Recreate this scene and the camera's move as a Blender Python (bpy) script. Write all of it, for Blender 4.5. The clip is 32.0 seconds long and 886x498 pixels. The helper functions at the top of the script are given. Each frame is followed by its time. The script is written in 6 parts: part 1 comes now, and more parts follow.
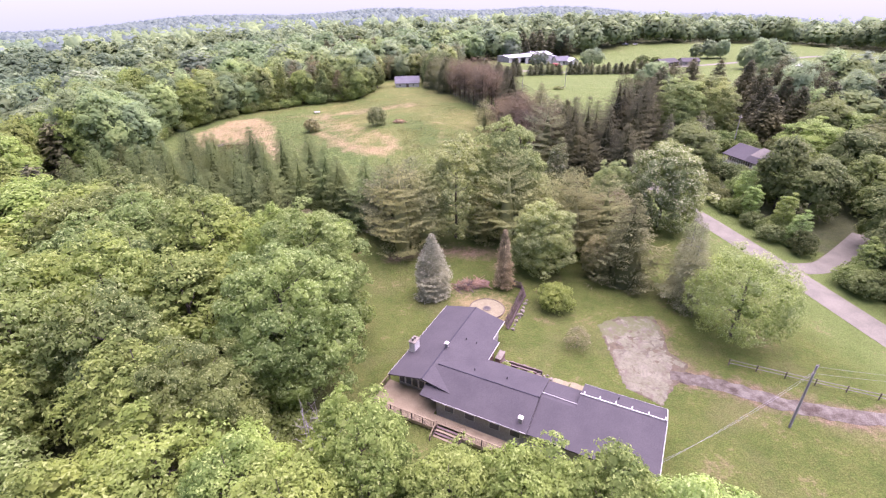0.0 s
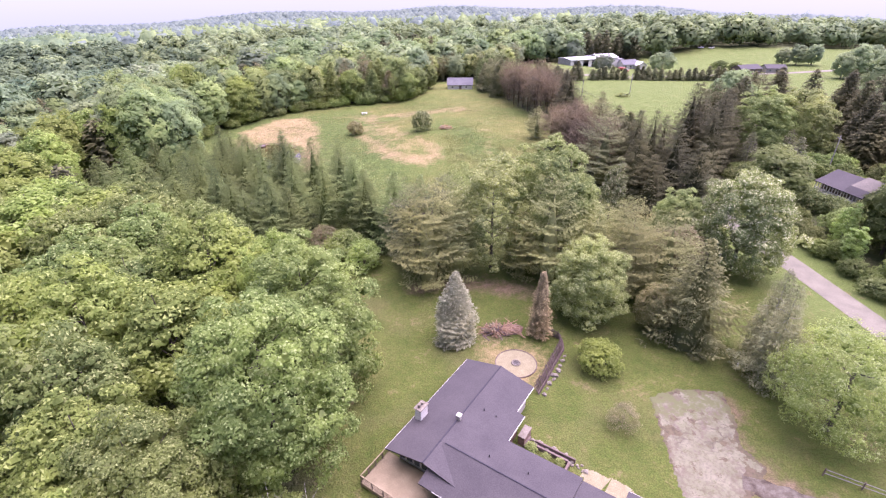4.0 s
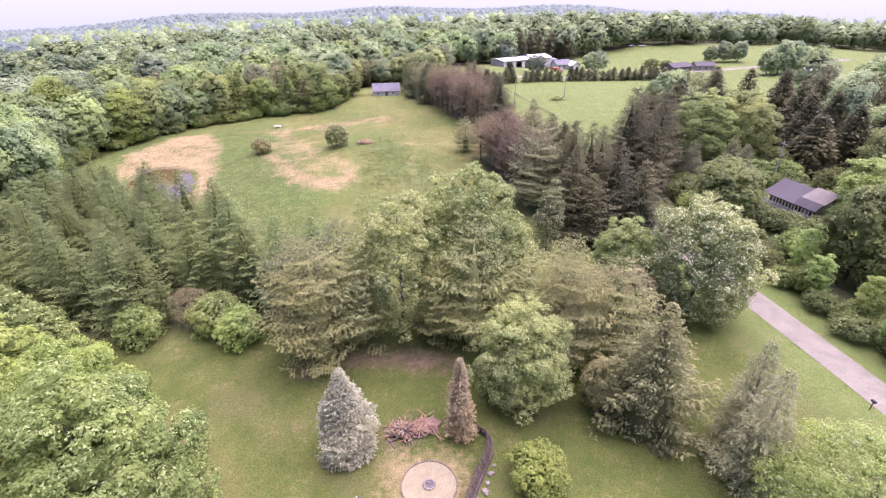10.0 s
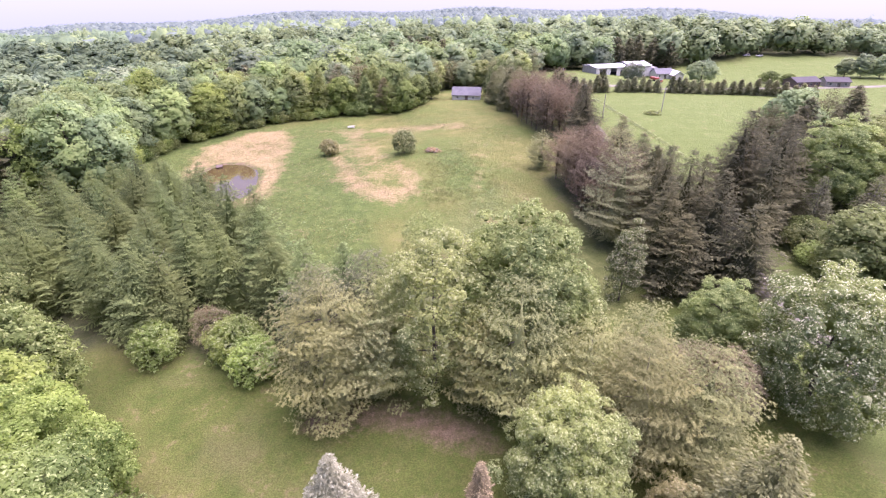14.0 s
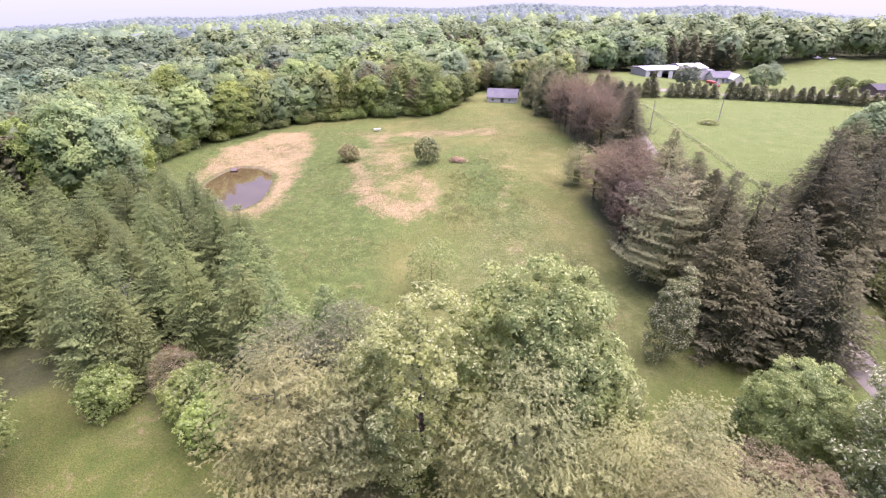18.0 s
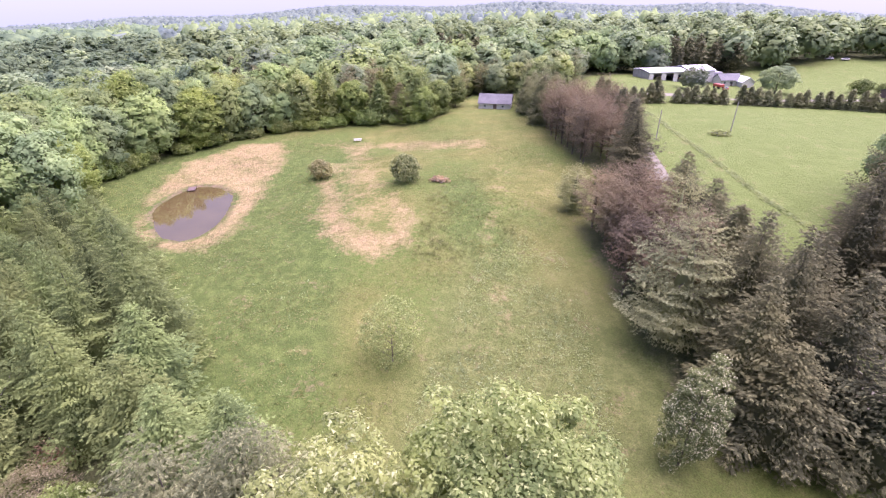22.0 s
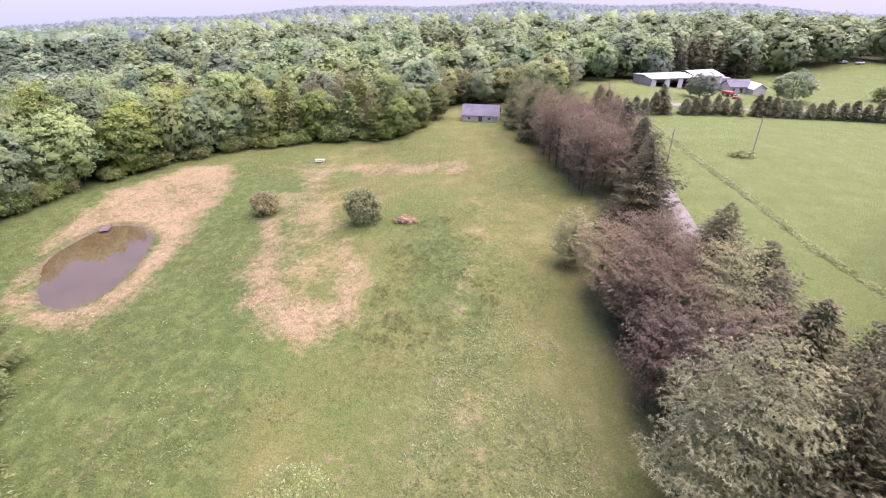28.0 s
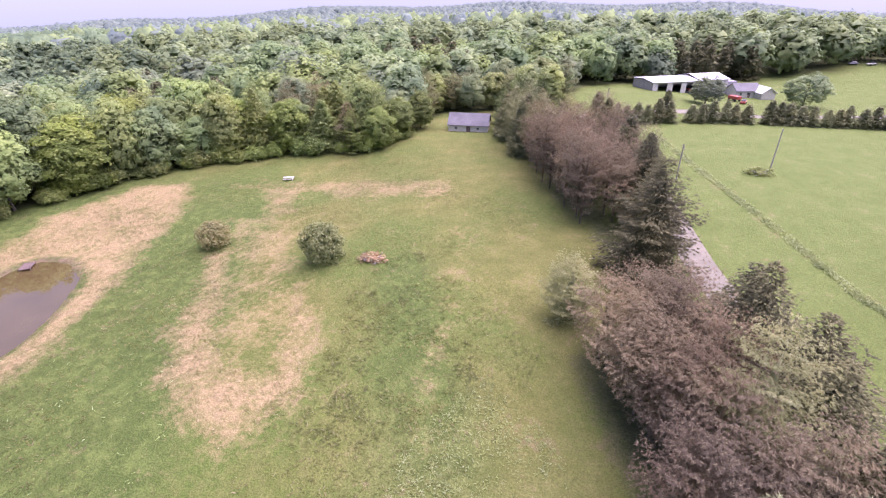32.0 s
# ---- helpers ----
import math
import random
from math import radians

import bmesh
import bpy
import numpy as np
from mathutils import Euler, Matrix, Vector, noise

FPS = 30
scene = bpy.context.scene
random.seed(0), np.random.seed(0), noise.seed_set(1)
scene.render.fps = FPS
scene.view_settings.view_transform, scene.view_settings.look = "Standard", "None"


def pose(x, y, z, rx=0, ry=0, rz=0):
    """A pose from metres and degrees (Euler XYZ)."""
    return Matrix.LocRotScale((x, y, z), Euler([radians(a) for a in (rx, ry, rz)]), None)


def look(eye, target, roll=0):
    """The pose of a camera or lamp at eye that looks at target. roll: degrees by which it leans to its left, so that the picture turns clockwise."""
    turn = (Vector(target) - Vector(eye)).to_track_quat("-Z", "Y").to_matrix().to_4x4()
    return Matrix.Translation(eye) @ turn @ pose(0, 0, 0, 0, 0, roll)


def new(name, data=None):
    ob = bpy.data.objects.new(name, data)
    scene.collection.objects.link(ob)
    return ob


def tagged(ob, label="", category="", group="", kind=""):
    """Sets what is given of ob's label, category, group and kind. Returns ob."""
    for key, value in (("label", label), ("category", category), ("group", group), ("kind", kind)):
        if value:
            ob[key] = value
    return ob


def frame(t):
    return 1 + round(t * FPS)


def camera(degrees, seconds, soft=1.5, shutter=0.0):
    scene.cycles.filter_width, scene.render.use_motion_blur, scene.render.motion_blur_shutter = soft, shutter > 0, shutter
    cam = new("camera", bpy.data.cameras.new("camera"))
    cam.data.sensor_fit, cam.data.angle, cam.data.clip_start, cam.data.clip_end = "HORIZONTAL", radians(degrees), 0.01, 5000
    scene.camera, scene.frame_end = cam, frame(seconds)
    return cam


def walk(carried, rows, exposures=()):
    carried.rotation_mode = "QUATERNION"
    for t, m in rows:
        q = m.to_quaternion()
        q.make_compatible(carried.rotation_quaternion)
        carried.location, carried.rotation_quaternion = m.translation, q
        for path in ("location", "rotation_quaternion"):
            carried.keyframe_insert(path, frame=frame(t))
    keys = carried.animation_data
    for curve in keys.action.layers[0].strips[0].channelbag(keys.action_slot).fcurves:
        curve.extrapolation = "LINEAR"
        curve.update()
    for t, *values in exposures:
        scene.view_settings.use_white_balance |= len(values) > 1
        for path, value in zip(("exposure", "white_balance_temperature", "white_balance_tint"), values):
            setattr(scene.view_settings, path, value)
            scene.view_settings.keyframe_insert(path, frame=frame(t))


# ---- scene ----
EXPOSURES = [(0, 2.38, 6020, 58), (14, 2.42, 6020, 58), (22, 2.36, 6020, 58), (29, 2.22, 6020, 58), (32, 2.22, 6020, 58)]
# camera: seconds, place, yaw (to its left), pitch, roll
FLIGHT = [
    (0, 0.00, 0.00, 44.00, -8.04, -27.83, -1.16),
    (0.5, 0.78, 1.38, 43.93, -6.92, -27.81, -1.04),
    (1, 1.55, 2.75, 43.82, -5.31, -27.84, -1.01),
    (1.5, 2.24, 4.16, 43.72, -3.99, -27.89, -0.89),
    (2, 2.85, 5.63, 43.80, -3.41, -27.91, -0.88),
    (2.5, 3.38, 7.08, 43.96, -2.32, -27.95, -0.74),
    (3, 3.87, 8.62, 44.05, -1.28, -27.99, -0.69),
    (3.5, 4.28, 10.10, 44.09, -1.17, -27.91, -0.81),
    (5.5, 6.77, 16.44, 43.33, -2.71, -27.99, -0.85),
    (6, 7.38, 18.06, 43.21, -5.86, -28.01, -1.10),
    (6.5, 8.10, 19.68, 43.11, -9.55, -28.08, -1.27),
    (7, 8.79, 21.29, 43.06, -9.56, -28.05, -1.31),
    (7.5, 9.53, 22.82, 43.05, -9.48, -28.00, -1.40),
    (8, 10.29, 24.30, 43.07, -9.56, -27.98, -1.39),
    (9, 11.77, 27.16, 43.14, -9.55, -28.04, -1.30),
    (9.5, 12.48, 28.63, 43.13, -8.28, -28.00, -1.23),
    (10, 13.13, 30.14, 43.12, -7.78, -27.97, -1.12),
    (10.5, 13.80, 31.68, 43.10, -7.70, -27.97, -1.10),
    (11, 14.46, 33.21, 43.12, -5.35, -27.92, -0.99),
    (12, 15.63, 36.22, 43.08, -5.29, -27.91, -0.91),
    (13, 16.80, 39.04, 42.98, -4.99, -27.84, -0.82),
    (13.5, 17.31, 40.36, 42.93, -1.09, -27.82, -0.61),
    (14, 17.77, 41.66, 42.86, 2.34, -27.78, -0.37),
    (14.5, 18.16, 43.11, 42.76, 2.65, -27.82, -0.38),
    (16.5, 19.69, 49.43, 42.54, 3.05, -27.98, -0.26),
    (17, 20.08, 51.11, 42.49, 2.99, -28.01, -0.32),
    (17.5, 20.53, 52.76, 42.48, 3.92, -28.06, -0.36),
    (18, 20.96, 54.49, 42.53, 7.31, -28.10, -0.21),
    (18.5, 21.36, 56.27, 42.58, 8.70, -28.17, -0.07),
    (19, 21.72, 58.12, 42.58, 8.70, -28.18, -0.09),
    (20, 22.38, 62.15, 42.49, 8.44, -28.23, -0.20),
    (21, 22.97, 66.34, 42.46, 8.03, -28.28, -0.32),
    (22, 23.60, 70.65, 42.51, 7.40, -28.29, -0.37),
    (23, 24.00, 74.73, 42.45, 7.24, -28.34, -0.36),
    (24, 24.22, 78.78, 42.22, 7.08, -28.29, -0.41),
    (25, 24.58, 83.26, 41.73, 6.97, -28.23, -0.45),
    (26, 25.08, 87.17, 41.55, 6.88, -28.17, -0.46),
    (26.5, 25.34, 89.02, 41.59, 6.79, -28.11, -0.42),
    (28.5, 25.85, 96.48, 41.68, 6.59, -28.28, -0.36),
    (29, 26.10, 98.31, 41.73, 6.50, -28.26, -0.33),
    (30, 26.68, 102.20, 41.66, 6.55, -28.34, -0.43),
    (31, 27.34, 106.02, 41.56, 6.32, -28.34, -0.51),
    (32, 27.84, 109.84, 41.28, 6.38, -28.26, -0.63),
]


def flight_row(t, x, y, z, yaw, pitch, roll):
    a, b = radians(yaw), radians(pitch)
    ahead = Vector((-math.sin(a) * math.cos(b), math.cos(a) * math.cos(b), math.sin(b)))
    return t, look((x, y, z), Vector((x, y, z)) + ahead * 50, roll)


cam = camera(85.82, 32.0, 1.25)
walk(cam, [flight_row(*row) for row in FLIGHT], EXPOSURES)
# -- end of camera --
# ---- light ----
SUN_UP, SUN_ROUND = 68.0, 62.0  # degrees above the horizon, degrees from north towards east
world = bpy.data.worlds.new("world")
scene.world = world
world.use_nodes = True
wn = world.node_tree.nodes
sky = wn.new("ShaderNodeTexSky")
sky.sky_type = "NISHITA"
sky.sun_disc = False
sky.sun_elevation, sky.sun_rotation = radians(SUN_UP), radians(SUN_ROUND)
sky.air_density, sky.dust_density, sky.ozone_density = 1.0, 0.3, 1.5
# a thin, even cloud deck over the clear sky
deck_of_cloud = wn.new("ShaderNodeMix")
deck_of_cloud.data_type = "RGBA"
deck_of_cloud.inputs[0].default_value = 0.75
deck_of_cloud.inputs[7].default_value = (2.05, 2.92, 3.95, 1.0)
world.node_tree.links.new(sky.outputs[0], deck_of_cloud.inputs[6])
world.node_tree.links.new(deck_of_cloud.outputs[2], wn["Background"].inputs[0])
wn["Background"].inputs[1].default_value = 0.052

sun = new("sun", bpy.data.lights.new("sun", "SUN"))
sun.data.energy, sun.data.angle, sun.data.color = 2.45, radians(85), (1.0, 0.965, 0.92)
a, b = radians(SUN_ROUND), radians(SUN_UP)
sun.matrix_world = look((0, 0, 0), (-math.sin(a) * math.cos(b), -math.cos(a) * math.cos(b), -math.sin(b)))

# ---- materials ----
rng = np.random.default_rng(7)


def shader(name):
    m = bpy.data.materials.new(name)
    m.use_nodes = True
    nt = m.node_tree
    return m, nt, nt.nodes["Principled BSDF"]


def node(nt, kind, *feeds, operation="", feature="", attribute_name=""):
    """A shader node; feeds are values or sockets for its inputs, in order (None: leave)."""
    n = nt.nodes.new(kind)
    if operation:
        n.operation = operation
    if feature:
        n.feature = feature
    if attribute_name:
        n.attribute_name = attribute_name
    for i, feed in enumerate(feeds):
        plug(nt, n.inputs[i], feed)
    return n


def plug(nt, socket, feed):
    if feed is None:
        return
    if isinstance(feed, bpy.types.NodeSocket):
        nt.links.new(feed, socket)
    else:
        socket.default_value = feed


def rgba(c):
    return (c[0], c[1], c[2], 1.0)


def place_of(nt):
    return node(nt, "ShaderNodeNewGeometry").outputs["Position"]


def noisy(nt, scale, detail=3.0, rough=0.55, where=None, low=0.35, high=0.65):
    n = node(nt, "ShaderNodeTexNoise", where if where else place_of(nt))
    n.inputs["Scale"].default_value, n.inputs["Detail"].default_value = scale, detail
    n.inputs["Roughness"].default_value = rough
    r = node(nt, "ShaderNodeMapRange", n.outputs[0], low, high, 0.0, 1.0)
    return r.outputs[0]


def blend(nt, f, c1, c2, how="MIX"):
    n = nt.nodes.new("ShaderNodeMix")
    n.data_type, n.blend_type = "RGBA", how
    plug(nt, n.inputs[0], f)
    plug(nt, n.inputs[6], rgba(c1) if isinstance(c1, tuple) else c1)
    plug(nt, n.inputs[7], rgba(c2) if isinstance(c2, tuple) else c2)
    return n.outputs[2]


def calc(nt, op, x, y=None):
    return node(nt, "ShaderNodeMath", x, y, operation=op).outputs[0]


def bumped(nt, bsdf, height, strength=0.4, distance=0.05):
    b = node(nt, "ShaderNodeBump")
    b.inputs["Strength"].default_value, b.inputs["Distance"].default_value = strength, distance
    nt.links.new(height, b.inputs["Height"])
    nt.links.new(b.outputs[0], bsdf.inputs["Normal"])


def surface(name, c1, c2, scale=2.0, rough=0.8, metal=0.0, bump=0.3, depth=0.01, fine=None):
    """A plain weathered surface: two tones at one scale, grain at a finer one."""
    c1, c2 = tuple(0.84 * c for c in c1), tuple(0.84 * c for c in c2)
    m, nt, bsdf = shader(name)
    big = noisy(nt, scale, 4.0)
    small = noisy(nt, fine if fine else scale * 9, 3.0)
    col = blend(nt, big, c1, c2)
    dark = blend(nt, small, (0.82, 0.82, 0.82), (1.14, 1.14, 1.14))
    nt.links.new(blend(nt, 1.0, col, dark, "MULTIPLY"), bsdf.inputs["Base Color"])
    bsdf.inputs["Roughness"].default_value, bsdf.inputs["Metallic"].default_value = rough, metal
    bumped(nt, bsdf, small, bump, depth)
    return m


def muted(c, much=0.4, lift=1.9):
    """Greys and lifts a leaf colour, to put veiling haze into it."""
    grey = 0.3 * c[0] + 0.6 * c[1] + 0.1 * c[2]
    return tuple(lift * (k * (1 - much) + grey * g * much) for k, g in zip(c, (1.3, 1.0, 0.66)))


def foliage(name, c1, c2, tips=None, gloss=0.6, thin=0.5, vary=0.3, veil=0.18):
    """Leaves: tone by leaf, by bough and by tree; light passes through them."""
    m, nt, bsdf = shader(name)
    c1, c2, tips = muted(c1, veil), muted(c2, veil), muted(tips, veil) if tips else None
    leaf = node(nt, "ShaderNodeNewGeometry").outputs["Random Per Island"]
    tree = node(nt, "ShaderNodeObjectInfo").outputs["Random"]
    bough = noisy(nt, 0.45, 2.0)
    col = blend(nt, bough, c1, c2)
    stand = noisy(nt, 0.085, 2.0, 0.6)
    col = blend(nt, 1.0, col, blend(nt, stand, (0.7, 0.74, 0.78), (1.28, 1.22, 1.08)), "MULTIPLY")
    if tips:
        col = blend(nt, calc(nt, "GREATER_THAN", leaf, 0.82), col, tips)
    tone = calc(nt, "ADD", calc(nt, "MULTIPLY", leaf, vary), calc(nt, "MULTIPLY", tree, 0.3))
    tone = calc(nt, "ADD", tone, 0.72)
    hsv = node(nt, "ShaderNodeHueSaturation", None, None, tone, None, col)
    nt.links.new(calc(nt, "ADD", calc(nt, "MULTIPLY", tree, 0.02), 0.491), hsv.inputs[0])
    nt.links.new(hsv.outputs[0], bsdf.inputs["Base Color"])
    bsdf.inputs["Roughness"].default_value = gloss
    bsdf.inputs["Specular IOR Level"].default_value = 0.12
    through_leaf = node(nt, "ShaderNodeBsdfTranslucent", hsv.outputs[0])
    mix = node(nt, "ShaderNodeMixShader", thin, bsdf.outputs[0], through_leaf.outputs[0])
    nt.links.new(mix.outputs[0], nt.nodes["Material Output"].inputs[0])
    return m


OAK = foliage("oak_leaves", (0.09342, 0.14, 0.02884), (0.1447, 0.1953, 0.0437), (0.1786, 0.2258, 0.06293), veil=0.08)
MAPLE = foliage("maple_leaves", (0.08675, 0.1285, 0.03327), (0.1276, 0.1748, 0.04752), (0.1735, 0.2159, 0.07604), veil=0.08)
DEEP = foliage("deep_green_leaves", (0.064, 0.094, 0.025), (0.094, 0.128, 0.036), (0.128, 0.158, 0.056))
LIME = foliage("lime_leaves", (0.1232, 0.196, 0.0385), (0.176, 0.2548, 0.055), (0.22, 0.294, 0.088))
SILVER = foliage("silver_leaves", (0.1282, 0.1792, 0.05278), (0.1745, 0.2304, 0.07478), (0.2463, 0.2918, 0.1319))
BLOSSOM = foliage("blossoming_leaves", (0.098, 0.132, 0.042), (0.128, 0.165, 0.055), (0.3, 0.32, 0.2), vary=0.4)
WILLOW = foliage("willow_leaves", (0.1377, 0.2064, 0.048), (0.1836, 0.2515, 0.066), (0.2244, 0.2784, 0.12), veil=0.08)
SHRUB = foliage("shrub_leaves", (0.0954, 0.1456, 0.04), (0.1484, 0.1976, 0.055), (0.2014, 0.2496, 0.09))
DULL = foliage("dull_leaves", (0.11, 0.115, 0.055), (0.14, 0.14, 0.07), (0.19, 0.17, 0.1))
SPRUCE = foliage("spruce_needles", (0.07188, 0.1116, 0.03165), (0.09882, 0.145, 0.04181), (0.1257, 0.1812, 0.05311), 0.7, 0.36, 0.25)
DARK_SPRUCE = foliage("dark_spruce_needles", (0.04826, 0.05519, 0.0251), (0.06859, 0.07358, 0.03345), (0.1016, 0.1079, 0.04601), 0.7, 0.36, 0.3)
PINE = foliage("pine_needles", (0.1229, 0.1453, 0.0493), (0.158, 0.1785, 0.06293), (0.1872, 0.2066, 0.07761), 0.7, 0.36, 0.2)
OLIVE = foliage("olive_needles", (0.0768, 0.0924, 0.032), (0.1027, 0.1187, 0.043), (0.1344, 0.1502, 0.06), 0.7, 0.36)
RUSTY = foliage("rusty_needles", (0.08755, 0.07069, 0.04457), (0.1161, 0.09268, 0.05743), (0.1238, 0.1127, 0.06344), 0.7, 0.36)
BROWN = foliage("browned_needles", (0.1481, 0.1235, 0.0551), (0.1904, 0.1576, 0.0703), (0.2328, 0.2039, 0.095), 0.7, 0.15)
GREYED = foliage("greyed_needles", (0.0687, 0.08098, 0.0371), (0.09275, 0.1051, 0.04797), (0.1099, 0.1292, 0.06076), 0.7, 0.15)
BLUE = foliage("blue_spruce_needles", (0.09936, 0.111, 0.0688), (0.1334, 0.1472, 0.092), (0.184, 0.2018, 0.132), 0.6, 0.15)
RED_BRUSH = foliage("red_brush", (0.15, 0.095, 0.055), (0.19, 0.125, 0.07), (0.2, 0.17, 0.09), 0.7, 0.15)
# leaves of the distance: haze is put into their paler, bluer colours
HAZED_WOODS = foliage("hazed_leaves", (0.1215, 0.1848, 0.08977), (0.1563, 0.2255, 0.1116), None, 0.7, 0.4, 0.16)
HAZED_MAPLE = foliage("hazed_maple_leaves", (0.0972, 0.1595, 0.06548), (0.1331, 0.2024, 0.08449), None, 0.7, 0.4, 0.16)
HAZED_HILLS = foliage("hazed_hill_leaves", (0.0738, 0.1194, 0.1073), (0.0984, 0.1478, 0.131), None, 0.7, 0.4, 0.16)
HAZED_VALE = foliage("hazed_valley_leaves", (0.07368, 0.1346, 0.07271), (0.1003, 0.1707, 0.08932), None, 0.7, 0.4, 0.16)
HAZED_OAK = foliage("hazed_oak_leaves", (0.113, 0.1848, 0.06126), (0.1585, 0.2332, 0.07815), None, 0.7, 0.4, 0.16)
HAZED_SILVER = foliage("hazed_silver_leaves", (0.1042, 0.1515, 0.08861), (0.1308, 0.1835, 0.108), None, 0.7, 0.4, 0.16)
PINE_GREY = foliage("grey_pine_needles", (0.1031, 0.1236, 0.05178), (0.1349, 0.152, 0.06547), (0.1606, 0.1804, 0.08306), 0.7, 0.36, 0.22)
STRAW = foliage("straw", (0.1001, 0.09207, 0.04464), (0.1265, 0.1116, 0.05859), (0.1476, 0.1339, 0.07812), 0.8, 0.4)
PALE_GRASS = foliage("pale_long_grass", (0.119, 0.1741, 0.05949), (0.147, 0.2047, 0.07601), (0.175, 0.2308, 0.1033), 0.8, 0.5)
TUFT = foliage("grass_blades", (0.08855, 0.1155, 0.03234), (0.1116, 0.1324, 0.04235), (0.1425, 0.154, 0.0616), 0.8, 0.6)
PALE_GREEN = foliage("pale_bush_leaves", (0.12, 0.15, 0.05), (0.155, 0.185, 0.066), (0.2, 0.22, 0.1))
STRAWY = foliage("yellowish_leaves", (0.15, 0.17, 0.06), (0.19, 0.205, 0.08), (0.25, 0.25, 0.12))
BARK = surface("bark", (0.09, 0.07, 0.055), (0.16, 0.135, 0.11), 3.0, 0.9, bump=0.7, depth=0.03)
DEAD_WOOD = surface("dead_wood", (0.3, 0.28, 0.25), (0.42, 0.4, 0.37), 3.0, 0.9)

ROOF = surface("roof_shingles", (0.05484, 0.04994, 0.05063), (0.06952, 0.06338, 0.06254), 0.35, 0.85, bump=0.5, depth=0.01, fine=9.0)
ROOF_CAP = surface("ridge_cap", (0.034, 0.032, 0.04189), (0.0476, 0.0449, 0.05386), 2.0, 0.85)
GREY_ROOF = surface("grey_shingles", (0.1253, 0.1266, 0.1318), (0.1685, 0.1695, 0.1728), 0.4, 0.85)
WHITE = surface("white_paint", (0.6, 0.585, 0.52), (0.68, 0.665, 0.6), 1.0, 0.55, bump=0.1)
SIDING = surface("pale_siding", (0.34, 0.313, 0.272), (0.408, 0.381, 0.34), 0.6, 0.7)
BRICK = surface("brickwork", (0.184, 0.109, 0.0816), (0.258, 0.17, 0.129), 4.0, 0.85)
DECKING = surface("deck_boards", (0.25, 0.2, 0.112), (0.315, 0.26, 0.152), 0.8, 0.8, fine=12.0)
TIMBER = surface("weathered_timber", (0.116, 0.0816, 0.068), (0.184, 0.136, 0.112), 2.0, 0.85)
GREY_WOOD = surface("greyed_wood", (0.224, 0.211, 0.197), (0.313, 0.292, 0.272), 1.5, 0.85)
METAL_ROOF = surface("white_metal", (0.72, 0.73, 0.74), (0.82, 0.82, 0.82), 0.3, 0.45, bump=0.1)
GREY_METAL = surface("grey_metal", (0.3, 0.29, 0.3), (0.4, 0.39, 0.4), 0.5, 0.5)
RED_PAINT = surface("red_paint", (0.36, 0.06, 0.045), (0.45, 0.1, 0.07), 1.0, 0.45)
DARK = surface("dark_opening", (0.025, 0.025, 0.028), (0.04, 0.04, 0.042), 1.0, 0.7)
RUBBER = surface("rubber", (0.02, 0.02, 0.02), (0.035, 0.035, 0.035), 4.0, 0.8)
STONE = surface("fieldstone", (0.19, 0.165, 0.12), (0.275, 0.245, 0.19), 2.5, 0.85, bump=0.6, depth=0.03)
WIRE = surface("weathered_cable", (0.3, 0.3, 0.3), (0.4, 0.4, 0.4), 1.0, 0.6)
ROAD = surface("road_chippings", (0.1624, 0.1546, 0.1079), (0.2184, 0.205, 0.1445), 0.35, 0.9, fine=7.0)
GRAVEL = surface("pale_gravel", (0.2303, 0.204, 0.11), (0.282, 0.255, 0.1452), 1.2, 0.95, bump=0.6, depth=0.02, fine=9.0)
EARTH = surface("reddish_earth", (0.2, 0.12, 0.085), (0.29, 0.19, 0.14), 1.5, 0.95, bump=0.8, depth=0.06, fine=7.0)
MUD = surface("muddy_gravel", (0.062, 0.045, 0.027), (0.185, 0.168, 0.125), 0.8, 0.95, bump=0.8, depth=0.05, fine=6.0)
ASH = surface("ash", (0.12, 0.11, 0.1), (0.2, 0.18, 0.16), 3.0, 0.95)
SPLIT_WOOD = surface("split_wood", (0.24, 0.14, 0.08), (0.36, 0.24, 0.14), 2.0, 0.85)
TAN_ROOF = surface("tan_shingles", (0.14, 0.128, 0.1), (0.18, 0.165, 0.13), 0.4, 0.85)


def glass_sheet():
    m, nt, bsdf = shader("window_glass")
    bsdf.inputs["Base Color"].default_value = (0.05, 0.06, 0.07, 1)
    bsdf.inputs["Roughness"].default_value = 0.04
    bsdf.inputs["Specular IOR Level"].default_value = 0.8
    return m


GLASS = glass_sheet()


